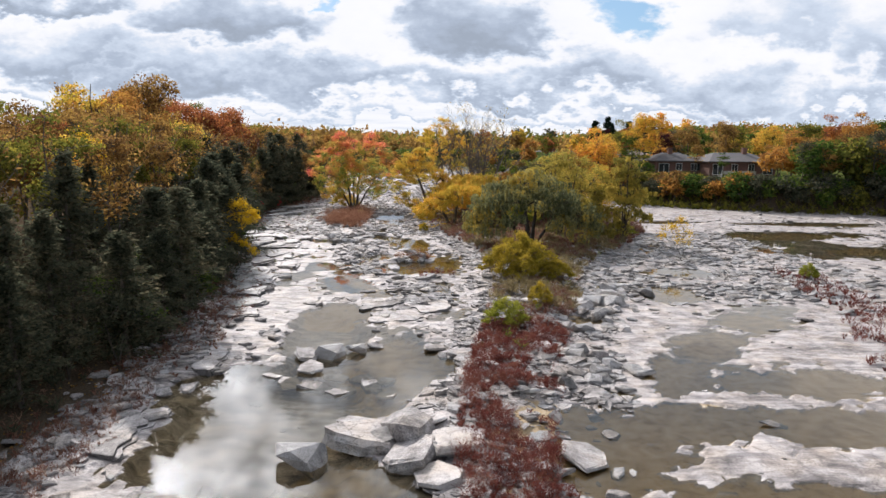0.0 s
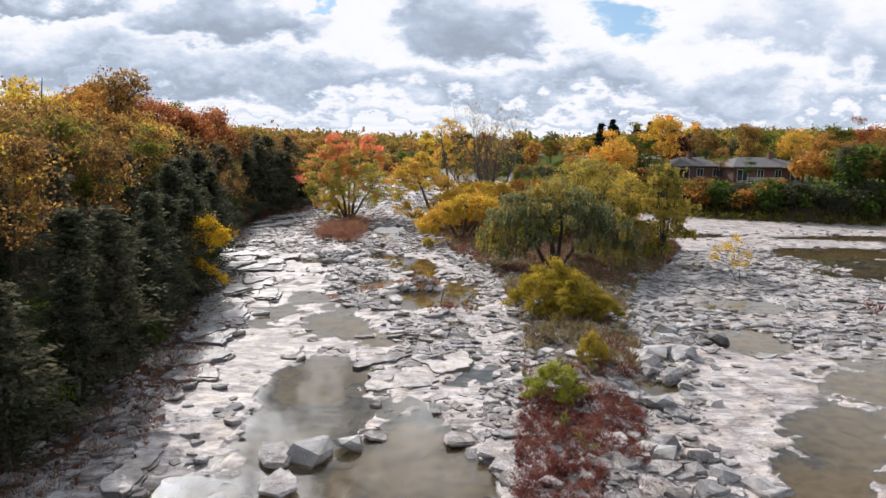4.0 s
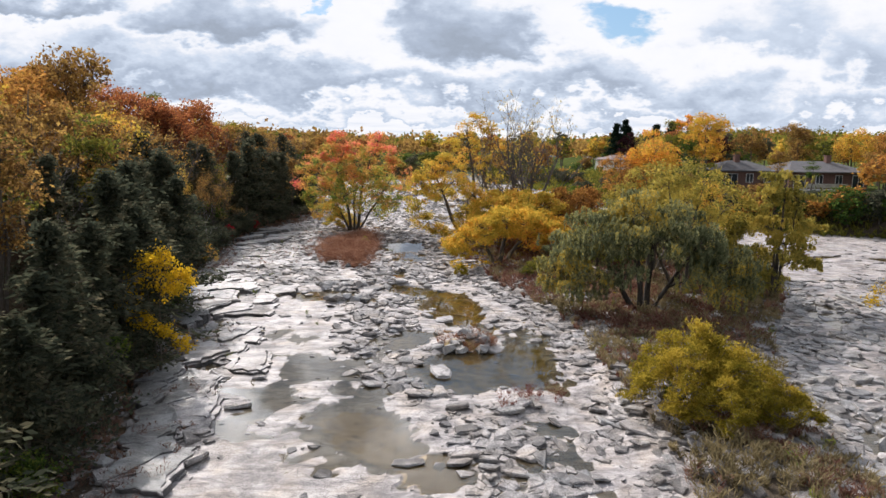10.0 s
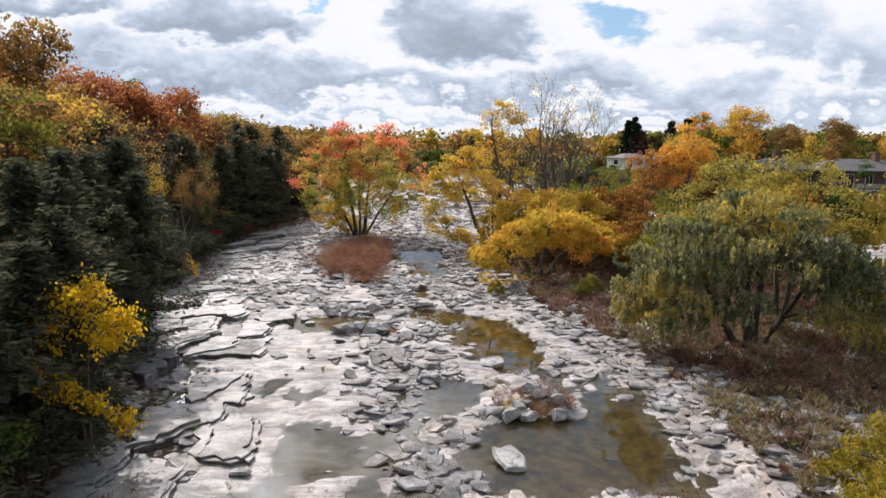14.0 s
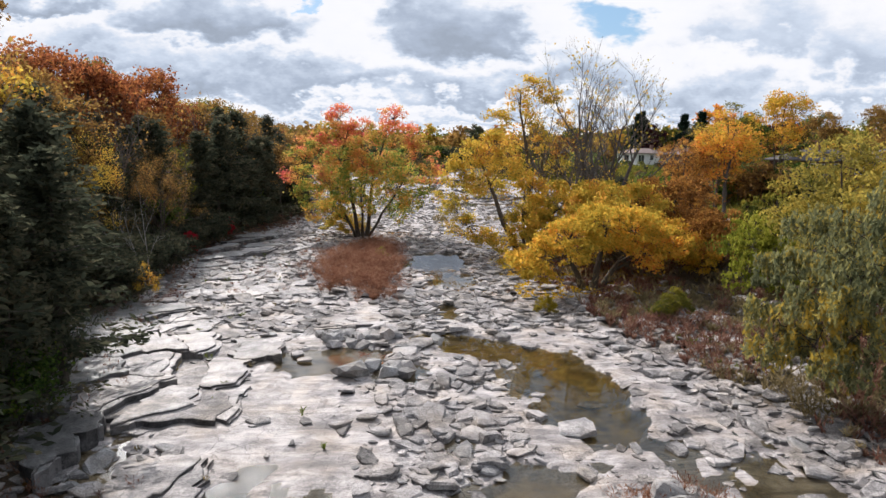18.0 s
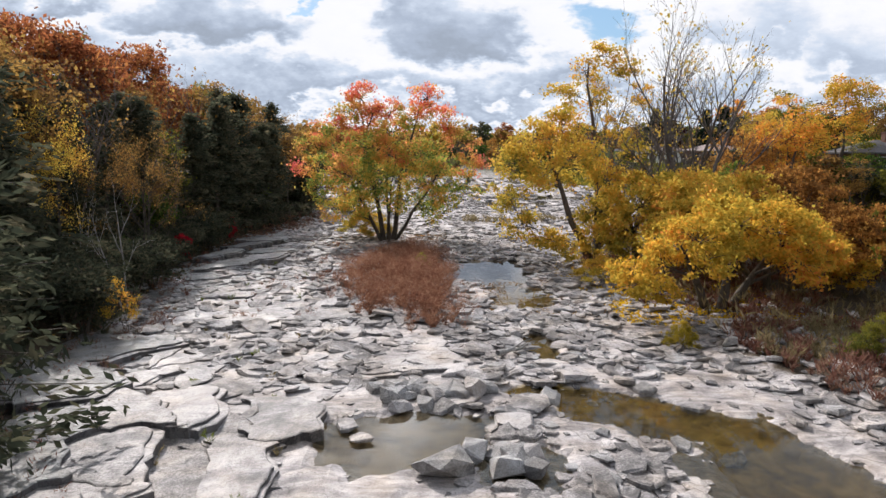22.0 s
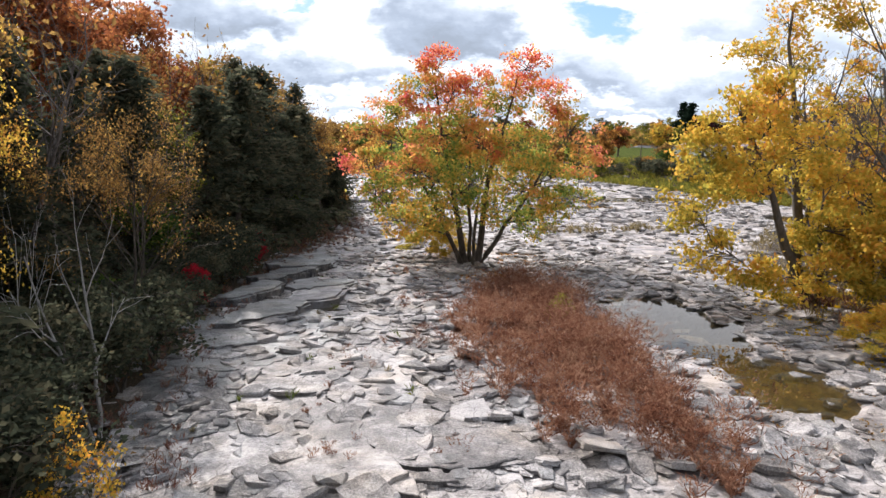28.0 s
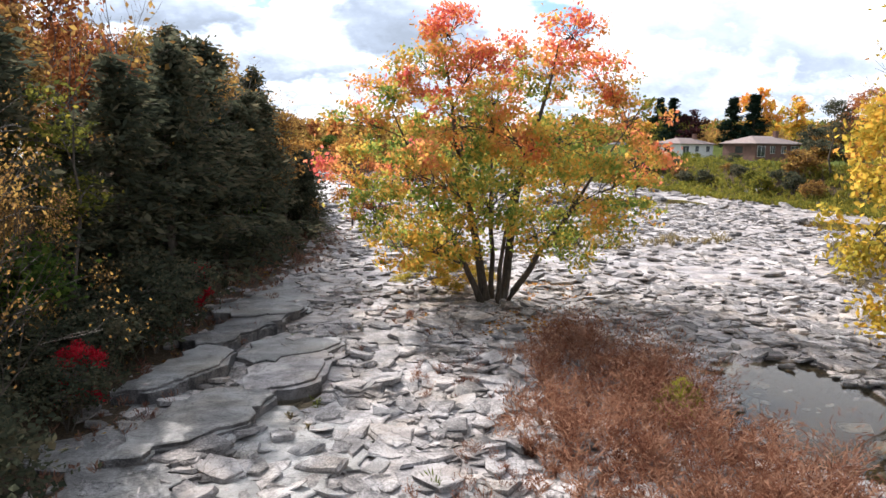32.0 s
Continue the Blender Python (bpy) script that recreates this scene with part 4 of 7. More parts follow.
LEAN_LOBES = ((-2.0, 0.0, 8.9, 1.4), (-3.8, 0.0, 8.0, 1.5), (-5.2, 0.0, 6.4, 1.4), (-3.4, -0.5, 6.1, 1.6), (-1.2, -0.4, 6.9, 1.5), (-5.5, 0.0, 4.4, 1.3), (-4.6, -0.6, 2.6, 1.2), (-3.0, -0.8, 1.7, 1.2), (-1.5, -1.0, 1.4, 1.1), (0.3, -0.5, 3.4, 1.4), (-2.2, 1.5, 5.0, 1.5), (1.0, 0.5, 5.4, 1.4), (1.8, 0.0, 2.6, 1.2))
lean_t = lobed_tree("leaning_elder", 25, LEAN_LOBES, ((0.1, 0.0, -3.6, 0.0, 7.6, 0.3), (0.3, 0.0, 0.4, 0.4, 5.4, 0.18)), 15000, 0.12, 0.44, 4.6, skirt=0.5)
plant("box_elder", lean_t, -1.4, 97.0, "leaning box elder with yellow leaves beside the rock bar", L_YELLOW, 0, 1.0)
TALL_LOBES = ((0.0, 0.0, 13.4, 1.1), (-1.4, 0.0, 12.4, 1.2), (1.6, 0.0, 12.5, 1.1), (-2.8, 0.2, 11.0, 1.1), (2.5, 0.3, 10.9, 1.0), (-0.6, 0.6, 10.8, 1.1), (0.7, -0.8, 8.9, 1.0), (-1.7, 0.8, 8.7, 1.1), (1.9, -0.6, 7.1, 1.1), (-1.2, -0.9, 6.4, 1.0))
tall_t = lobed_tree("tall_elder", 27, TALL_LOBES, ((0, 0, -0.4, 0, 13.2, 0.3), (0.1, 0, 1.4, 0.2, 11.5, 0.14)), 5200, 0.12, 0.42, 4.4)
plant("ash_tree", tall_t, 0.0, 100.8, "tall thin ash with sparse yellow leaves", L_YELLOW, 0, 1.0)
bare_t = tree_meshes("bare", 31, 16.5, 4, dict(VASE, kids=(7, 6, 5)), 700, 0.14, 0.4, 3, 0.30, lean=0.3, bark=M_TWIG)
plant("ash_tree", bare_t, 6.2, 100.0, "tall nearly bare ash with grey upswept branches", L_YELLOW, 0, 1.03, 0.9)
plant("ash_tree", bare_t, 3.2, 104.0, "tall nearly bare ash with grey upswept branches", L_YELLOW, 110, 0.85, 0.9)
plant("box_elder", low_a, 6.4, 95.0, "box elder with yellow leaves", L_YELLOW, 210, 1.25)
plant("box_elder", low_a, 2.4, 98.5, "low box elder with yellow leaves", L_YELLOW, 30, 1.2)
plant("box_elder", low_a, 10.6, 97.0, "box elder with orange leaves", L_ORANGE, 75, 1.3)
plant("box_elder", low_a, 11.5, 91.0, "low box elder with orange leaves", L_ORANGE, 250, 0.9)
WILLOW_LOBES = ((-5.4, 0.2, 3.9, 1.5), (-4.6, -1.2, 4.4, 1.6), (-3.2, -1.8, 5.0, 1.7), (-1.8, -2.4, 4.6, 1.6), (-2.6, 0.6, 6.0, 1.7), (-0.6, -0.8, 6.5, 1.7), (0.4, -2.4, 4.8, 1.6), (1.6, -0.8, 5.8, 1.7), (2.8, -1.8, 4.4, 1.6), (3.8, 0.0, 4.6, 1.7), (5.2, -0.4, 3.3, 1.5), (6.4, 0.2, 2.6, 1.3), (4.4, -1.6, 2.9, 1.3), (-5.0, -1.0, 3.0, 1.3),
                (-5.3, -1.0, 2.2, 1.2), (-4.0, -2.2, 2.5, 1.3), (-2.0, -3.0, 2.8, 1.2), (4.6, -1.6, 2.0, 1.2), (6.3, 0.0, 1.7, 1.1), (2.8, -2.6, 2.5, 1.2), (-6.0, 0.4, 2.5, 1.1), (-3.6, 2.4, 4.8, 1.7), (0.6, 2.2, 6.6, 1.8), (3.6, 2.6, 5.0, 1.7), (-0.4, 3.6, 5.2, 1.7))
willow = lobed_tree("willow", 41, WILLOW_LOBES, ((-0.5, 0, -3.6, -0.6, 5.0, 0.22), (-0.2, -0.2, -1.2, -1.4, 6.2, 0.22), (0.2, 0.1, 0.8, 0.4, 6.6, 0.25), (0.5, 0, 3.4, -0.4, 4.8, 0.2), (0.2, 0.4, -0.6, 2.6, 5.6, 0.18)), 60000, 0.085, 0.56, 3.4, long=2.6, hang=0.95, skirt=0.8, shell=0.7, bark=M_DARKBARK)
plant("willow", willow, 9.0, 67.0, "broad grey-green willow with yellowing drooping branches and dark trunks", L_WILLOW, 0, 1.0)
AIRY_LOBES = ((0.0, 0.0, 9.0, 1.3), (-1.6, 0.2, 8.2, 1.4), (1.8, 0.0, 8.4, 1.3), (-3.2, 0.0, 6.8, 1.4), (3.4, 0.2, 7.0, 1.4), (0.2, 0.8, 7.0, 1.5), (-1.8, -0.8, 5.6, 1.4), (1.9, -0.6, 5.4, 1.4), (-4.4, 0.0, 5.0, 1.2), (4.6, 0.0, 5.2, 1.3), (0.0, -1.2, 4.2, 1.3), (3.4, 0.4, 3.6, 1.3), (-3.2, 0.6, 3.4, 1.3))
airy_t = lobed_tree("airy_willow", 44, AIRY_LOBES, ((0, 0, -1.4, 0, 8.2, 0.2), (0.3, 0, 1.8, 0.2, 8.4, 0.2), (-0.2, 0.2, -3.6, 0.2, 6.4, 0.16)), 8000, 0.105, 0.44, 4.0, long=2.4, skirt=0.6)
plant("willow", airy_t, 13.6, 73.0, "airy yellow-olive willow behind the grey-green one", L_POPLAR, 0, 0.98)
plant("willow", airy_t, 14.2, 81.0, "airy yellow willow behind the grey-green one", L_POPLAR, 200, 0.95)
plant("box_elder", airy_t, 20.5, 86.0, "airy yellow box elder on the island", L_YELLOW, 100, 0.8)
POPLAR_LOBES = ((0.0, 0.0, 8.6, 1.0), (-0.8, 0.2, 7.5, 1.1), (0.9, -0.2, 7.3, 1.1), (0.0, 0.6, 6.2, 1.2), (-1.1, -0.3, 5.4, 1.1), (1.2, 0.3, 5.2, 1.2), (0.0, -0.8, 4.2, 1.1), (-1.0, 0.4, 3.2, 1.1), (1.1, -0.2, 2.9, 1.1), (0.2, 0.6, 1.8, 1.0), (-0.8, -0.6, 1.4, 0.9))
poplar = lobed_tree("upright_willow", 43, POPLAR_LOBES, ((0, 0, 0.1, 0, 8.8, 0.16), (0.1, 0, 0.9, -0.1, 6.8, 0.1), (-0.1, 0, -0.8, 0.1, 6.8, 0.1)), 16000, 0.085, 0.42, 5.5, long=2.4, hang=0.9, skirt=0.5)
plant("upright_willow", poplar, 20.0, 71.6, "slim upright yellow-green willow on the island", L_POPLAR, 0, 1.0, 1.25)
plant("upright_willow", poplar, 17.2, 72.6, "slim low yellow-green willow on the island", L_POPLAR, 90, 0.6, 1.2)
plant("upright_willow", poplar, 18.6, 90.0, "slim yellow-green willow on the island", L_POPLAR, 200, 0.8, 1.2)
ROUND_LOBES = ((0.0, 0.0, 4.6, 1.5), (-1.6, 0.0, 3.8, 1.4), (1.6, 0.2, 3.9, 1.4), (0.0, -1.5, 3.4, 1.4), (0.2, 1.5, 3.6, 1.4), (-1.4, -1.2, 2.2, 1.3), (1.5, -1.0, 2.2, 1.3), (-2.4, 0.4, 1.8, 1.1), (2.4, 0.3, 1.9, 1.1), (0.0, -2.2, 1.6, 1.1))
green_r = lobed_tree("round_willow", 45, ROUND_LOBES, ((0, 0, 0, 0, 4.6, 0.12), (0.1, 0, 1.4, 0.2, 3.6, 0.09), (-0.1, 0, -1.4, -0.2, 3.6, 0.09)), 9000, 0.095, 0.5, 5.0, long=2.6, hang=0.7, skirt=0.3)
plant("willow", green_r, 11.2, 104.0, "round dense dark green willow bush", L_GREEN, 0, 1.1)
plant("willow", green_r, 9.8, 82.4, "green and yellow willow bush", L_LIME, 60, 0.85)
plant("willow", green_r, 13.4, 87.0, "dense yellow-green willow bush", L_OLIVE, 110, 1.0)

# low sandbar willows and shrubs, yellow among the stones
shrub = lobed_tree("shrub", 51, ((0.0, 0.0, 2.35, 0.5), (-0.7, 0.1, 2.1, 0.5), (0.8, -0.1, 2.0, 0.5), (-1.3, -0.2, 1.5, 0.45), (1.4, 0.2, 1.4, 0.45), (0.1, -0.9, 1.7, 0.5), (-0.6, -1.1, 1.1, 0.45), (0.7, -1.2, 1.0, 0.45), (0.2, 0.9, 1.8, 0.5), (-0.8, 0.9, 1.2, 0.45), (0.9, 0.9, 1.1, 0.45), (-1.5, 0.2, 0.8, 0.4), (1.6, -0.4, 0.7, 0.4), (0.0, -1.5, 0.6, 0.4)),
                   tuple((0.06 * math.cos(a_), 0.06 * math.sin(a_), 1.1 * math.cos(a_), 0.9 * math.sin(a_), 1.7 + 0.5 * math.sin(a_ * 3), 0.022) for a_ in np.arange(7) * 0.9), 9500, 0.042, 0.3, 14.0, long=4.0, skirt=0.15, twig=0.008, bark=M_TWIG)
for x, y, s, wd, t, lb in ((4.8, 49.8, 0.95, 1.05, 0, "rounded bright yellow sandbar willow shrub"), (7.3, 49.9, 1.0, 1.1, 80, "rounded bright yellow sandbar willow shrub"),
                          (6.1, 51.3, 1.2, 1.0, 150, "tall rounded bright yellow sandbar willow shrub"), (8.7, 48.7, 0.62, 1.2, 200, "low yellow sandbar willow shrub"), (6.2, 48.4, 0.7, 1.1, 260, "low yellow sandbar willow shrub")):
    plant("sandbar_willow", shrub, x, y, lb, L_GOLDROD, t, s, wd, category="shrub", group="yellow shrubs on the island")
plant("sandbar_willow", shrub, 3.6, 36.0, "small round yellow-green sandbar willow shrub", L_LIME, 30, 0.62, 1.15, category="shrub", group="yellow shrubs on the island")
plant("sandbar_willow", shrub, 6.2, 40.6, "small yellow sandbar willow shrub", L_GOLDROD, 70, 0.6, 0.8, category="shrub", group="yellow shrubs on the island")
plant("sandbar_willow", shrub, 29.7, 52.0, "small round yellow-green shrub among red herbs", L_LIME, 110, 0.5, 0.9, category="shrub", group="yellow shrubs on the island")
plant("sandbar_willow", shrub, -2.4, 79.6, "small yellow shrub at the edge of the stones", L_GOLDROD, 150, 0.45, 0.75, category="shrub")
plant("sandbar_willow", shrub, 3.4, 77.0, "round olive and orange shrub", L_OLIVE, 190, 0.6, 0.9, category="shrub")
plant("sandbar_willow", shrub, -12.3, 96.2, "small yellow-green shrub in the rust-brown herbs", L_LIME, 240, 0.42, 0.9, category="shrub")
plant("sandbar_willow", shrub, -17.0, 111.5, "yellow shrub beside the maple's foot", L_YELLOW, 20, 0.9, 1.3, category="shrub")
plant("sandbar_willow", shrub, -2.2, 91.5, "low yellow shrub at the foot of the trees", L_YELLOW, 50, 0.6, 1.5, category="shrub")
plant("sandbar_willow", shrub, 21.0, 75.6, "low yellow-green shrub among stones", L_LIME, 10, 0.5, 1.6, category="shrub")
sapling = tree_meshes("sapling", 55, 3.8, 2, AIRY, 1300, 0.07, 0.2, 2, 0.035, lean=0.3, clumps=26)
plant("sapling", sapling, 23.2, 62.4, "thin sapling with a few yellow leaves among the stones", L_GOLD, 0, 1.1, 1.0)
plant("sapling", sapling, -23.7, 81.3, "slim sapling with a tuft of golden leaves", L_YELLOW_OR, 90, 0.68, 0.8)

# ---- the wood on the left bank ----
rngf = np.random.default_rng(7)
cedar = [conifer_meshes("cedar", 61 + i, 10.0, 2.5, 5200, 0.17, 0.62, None, 0.5) for i in range(3)]
spruce = conifer_meshes("spruce", 66, 12.0, 2.6, 4000, 0.28, 0.85, L_SPRUCE)
broad = [lobed_tree("broadleaf", 71 + i, crown_lobes(171 + i, 20, 9.6, 3.5, 4.4, 1.2, 1.9, 0.3 * (i % 3 - 1)), ((0, 0, 0.3 * (i % 3 - 1), 0, 13.2, 0.26), (0.1, 0, 1.4 - i * 0.6, 0.8, 10.5, 0.16), (0, 0.1, -1.6 + i * 0.5, -0.9, 9.6, 0.14))[:2 + i % 2], 5400, 0.19, 0.5, 3.6, skirt=2.0) for i in range(5)]
thin = [lobed_tree("thin_tree", 81 + i, crown_lobes(181 + i, 11, 8.0, 1.7, 3.6, 0.8, 1.3, 0.2), ((0, 0, 0.2, 0, 11.2, 0.13),), 2200, 0.15, 0.46, 4.2, skirt=2.0) for i in range(2)]
twiggy = tree_meshes("twiggy", 86, 12.0, 2, TALL, 160, 0.18, 0.4, 3, 0.13, bark=M_TWIG, lean=0.25)

FOREST_LOOK = ((L_ORANGE, "orange"), (L_BRONZE, "bronze-brown"), (L_BRONZE, "bronze-brown"), (L_BRONZE, "bronze-brown"), (L_YELLOW, "yellow"), (L_OLIVE, "olive green"), (L_RED, "red-brown"))
for i in range(74):                          # front: dark cedars down to the rock
    y = 12 + i * 2.05 + rngf.uniform(-0.8, 0.8)
    x = float(bank_left(y)) - rngf.uniform(0, 2.6) + float(np.interp(y, [20, 31, 68, 74, 78, 98, 104], [-2.4, 0.7, 0.6, -2.0, -5.0, -4.0, -0.6]))
    if y > 99 and i % 11 == 0:
        mt, nm = ((L_OLIVE, "olive green"), (L_BRONZE, "bronze-brown"))[i % 2]
        plant("young_tree", thin[i % 2], x, y, "slim young tree with " + nm + " leaves beside the rock", mt, rngf.uniform(0, 360), rngf.uniform(0.6, 0.9), 1.1, group="trees of the left bank")
        continue
    plant("cedar", cedar[i % 3], x, y, "dark green cedar at the edge of the rock", None, rngf.uniform(0, 360), rngf.uniform(0.65, 1.0) * float(np.interp(y, [50, 58, 78, 98, 104, 112, 122, 132], [0.8, 1.0, 1.05, 1.1, 1.0, 1.12, 1.0, 0.72])), rngf.uniform(1.05, 1.4), rngf.uniform(-3, 3), group="cedars along the bank")
for i in range(46):                          # second rank: taller cedars and bare trees
    y = 10 + i * 3.3 + rngf.uniform(-1, 1)
    x = float(bank_left(y)) - 3.8 - rngf.uniform(0, 3.2)
    k = i % 5
    if k == 2 or k == 0 and y < 88 or k == 3 and y > 88:
        plant("cedar", cedar[i % 3], x, y, "tall dark green cedar in the wood", None, rngf.uniform(0, 360), rngf.uniform(0.9, 1.15) * (1.0 if y > 96 else 0.82), rngf.uniform(0.9, 1.15), group="cedars along the bank")
    elif k < 2:
        plant("bare_tree", twiggy, x, y, "grey twiggy tree that has lost its leaves", L_BRONZE, rngf.uniform(0, 360), rngf.uniform(0.85, 1.1), group="trees of the left bank")
    else:
        mt, nm = ((L_OLIVE, "olive green"), (L_BRONZE, "bronze-brown"))[i % 2] if y < 88 else (L_BRONZE, "bronze-brown")
        plant("young_tree", thin[i % 2], x, y, "slim young tree with " + nm + " leaves", mt, rngf.uniform(0, 360), rngf.uniform(0.75, 1.05), 1.1, group="trees of the left bank")
for i in range(64):                          # behind: tall broadleaf crowns
    row = i % 2
    y = 18 + i * 2.1 + rngf.uniform(-1.2, 1.2)
    x = float(bank_left(y)) - 8.5 - row * 6.5 - rngf.uniform(0, 4.0)
    mt, nm = FOREST_LOOK[int(rngf.integers(0, 7))]
    x -= 2.0 * float(np.interp(y, [86, 94, 125, 132], [0, 1, 1, 0]))
    if 100 < y < 116 and row == 0:
        mt, nm = L_RED, "red-brown"
    elif 74 < y < 100:
        mt, nm = ((L_YELLOW, "yellow"), (L_ORANGE, "orange"), (L_BRONZE, "bronze-brown"))[i % 3]
    hgt = float(np.interp(y, [18, 45, 60, 76, 88, 105, 125, 160], [0.76, 0.74, 0.82, 0.86, 0.80, 1.04, 0.96, 0.78]))
    hgt *= 1 + 0.2 * row * float(np.interp(y, [62, 76, 98, 106], [0, 1, 1, 0]))
    plant("broadleaf_tree", broad[int(rngf.integers(0, 5))], x, y, "tall broadleaf tree with " + nm + " autumn leaves", mt, rngf.uniform(0, 360), hgt * rngf.uniform(0.88, 1.08), rngf.uniform(0.9, 1.1), group="trees of the left bank")
plant("broadleaf_tree", broad[1], -40.0, 91.0, "very tall bronze-brown oak above the other crowns", L_BRONZE, 30, 1.24, 0.85, group="trees of the left bank")
plant("broadleaf_tree", broad[3], -43.5, 88.0, "very tall orange oak above the other crowns", L_ORANGE, 130, 1.12, 0.95, group="trees of the left bank")
under_t = [lobed_tree("understorey", 105 + i, crown_lobes(195 + i, 9, 2.4, 1.5, 1.4, 0.8, 1.2), ((0, 0, 0.6, 0.3, 3.6, 0.05), (0.1, 0.1, -0.7, -0.3, 3.2, 0.05), (0, 0, 0.2, -0.8, 2.8, 0.04)), 2000, 0.13, 0.45, 4.4, skirt=0.3) for i in range(2)]
UNDER = ((L_CEDAR, "dark green"), (L_GREEN, "green"), (L_CEDAR, "dark green"), (L_BRONZE, "brown"), (L_OLIVE, "olive"))
for i in range(58):
    y = 14 + i * 2.2 + rngf.uniform(-0.8, 0.8)
    x = float(bank_left(y)) + 0.3 - rngf.uniform(0, 2.4) - (1.2 if y > 68 else 0) - (2.5 if y < 27 else 0)
    mt, nm = UNDER[(0, 2, 0, 1)[int(rngf.integers(0, 4))]]
    plant("understorey_shrub", under_t[i % 2], x, y, nm + " shrub in the shade of the wood", mt, rngf.uniform(0, 360), rngf.uniform(0.45, 0.95), 1.15, category="shrub", group="understorey of the left bank")
for i in range(26):
    y = 80 + i * 1.0 + rngf.uniform(-0.4, 0.4)
    plant("understorey_shrub", under_t[i % 2], float(bank_left(y)) + rngf.uniform(-1.6, 0.6), y, "dark green shrub at the foot of the cedars", L_CEDAR, rngf.uniform(0, 360), rngf.uniform(0.4, 0.75), 1.3, category="shrub", group="understorey of the left bank")
gold_t = lobed_tree("gold_young", 91, ((0.4, 0.0, 5.7, 0.9), (-0.9, 0.1, 5.3, 0.9), (1.5, -0.3, 5.0, 0.8), (-1.7, -0.2, 3.9, 0.7), (-0.6, -0.7, 3.1, 0.7), (0.8, -0.5, 2.4, 0.7), (1.5, 0.0, 1.7, 0.6), (-1.2, 0.4, 2.2, 0.6), (0.2, 0.9, 4.4, 0.8)), ((0, 0, 0.3, 0, 5.8, 0.07), (0.1, 0, -0.9, 0.1, 4.8, 0.05)), 4200, 0.10, 0.4, 6.0, skirt=0.4)
plant("young_maple", gold_t, -17.3, 54.8, "young maple with bright golden yellow leaves before dark cedars", L_GOLD, 0, 0.95, 0.8)
plant("young_maple", gold_t, -27.0, 50.0, "young maple with yellow leaves", L_GOLD, 90, 1.45, 0.8)
plant("young_pine", conifer_meshes("young_pine", 95, 7.0, 1.3, 900, 0.24, 0.6, L_LIME), -17.4, 41.8, "young bright yellow-green conifer before the dark wood", None, 0, 0.8, 0.8)
pale = tree_meshes("pale_dead", 97, 6.6, 2, dict(AIRY, kids=(4, 3), bare=0.4), 0, 0.1, 0.3, 2, 0.10, bark=M_PALEBARK, lean=0.3)
plant("dead_tree", pale, -25.6, 85.2, "bare pale grey dead tree at the edge of the rock", None, 60, 0.95, 0.7)
plant("dead_tree", pale, -28.6, 87.6, "bare pale grey dead tree before dark cedars", None, 200, 0.85, 0.3)
near_t = tree_meshes("near_young", 98, 9.0, 2, AIRY, 6000, 0.055, 0.34, 3, 0.09, lean=0.25, clumps=60)
plant("young_tree", near_t, -27.2, 90.5, "young tree with bronze and orange leaves", L_BRONZE, 40, 0.95, 0.8)
plant("young_tree", near_t, -29.0, 86.0, "young tree with sparse yellow leaves", L_YELLOW, 140, 1.0, 0.8)
plant("young_tree", near_t, -28.4, 95.5, "young tree with sparse bronze leaves", L_BRONZE, 240, 0.8, 0.7)
plant("red_shrub", gold_t, -27.2, 96.8, "small bright crimson shrub under the cedars", L_CRIMSON, 40, 0.32, 0.9, category="shrub")
plant("red_shrub", gold_t, -26.9, 106.5, "small bright crimson shrub under the cedars", L_CRIMSON, 120, 0.35, 0.8, category="shrub")
plant("young_maple", gold_t, -26.5, 130.0, "young maple with orange leaves at the end of the wood", L_ORANGE, 10, 1.1, 1.0)
plant("young_maple", gold_t, -22.5, 137.0, "young maple with orange leaves at the end of the wood", L_ORANGE, 70, 1.2, 1.0)
plant("young_maple", gold_t, -20.5, 131.0, "low maple with orange leaves", L_RED, 170, 0.9, 1.1)

# ---- the far bank: trees round the houses ----
BIG2 = ((64.0, 150.0, 1, 0.85, 1.0, L_BRONZE, "bronze-brown"), (76.0, 138.0, 0, 0.8, 1.0, L_OLIVE, "olive green"), (82.0, 134.0, 3, 0.72, 1.0, L_BRONZE, "bronze-brown"), (88.0, 140.0, 2, 0.9, 1.0, L_ORANGE, "orange"),
        (104.0, 138.0, 1, 0.9, 1.0, L_RED, "red"), (112.0, 130.0, 4, 0.85, 1.0, L_BRONZE, "bronze-brown"), (84.0, 118.0, 2, 0.6, 1.1, L_OLIVE, "olive green"), (96.0, 114.0, 0, 0.6, 1.1, L_ORANGE, "orange"),
        (70.0, 143.0, 3, 0.8, 1.0, L_YELLOW, "golden yellow"), (56.0, 152.0, 4, 0.8, 1.0, L_BRONZE, "bronze-brown"), (42.0, 152.0, 2, 0.85, 1.0, L_OLIVE, "olive green"), (34.0, 142.0, 4, 0.85, 0.9, L_RED, "red-brown"))
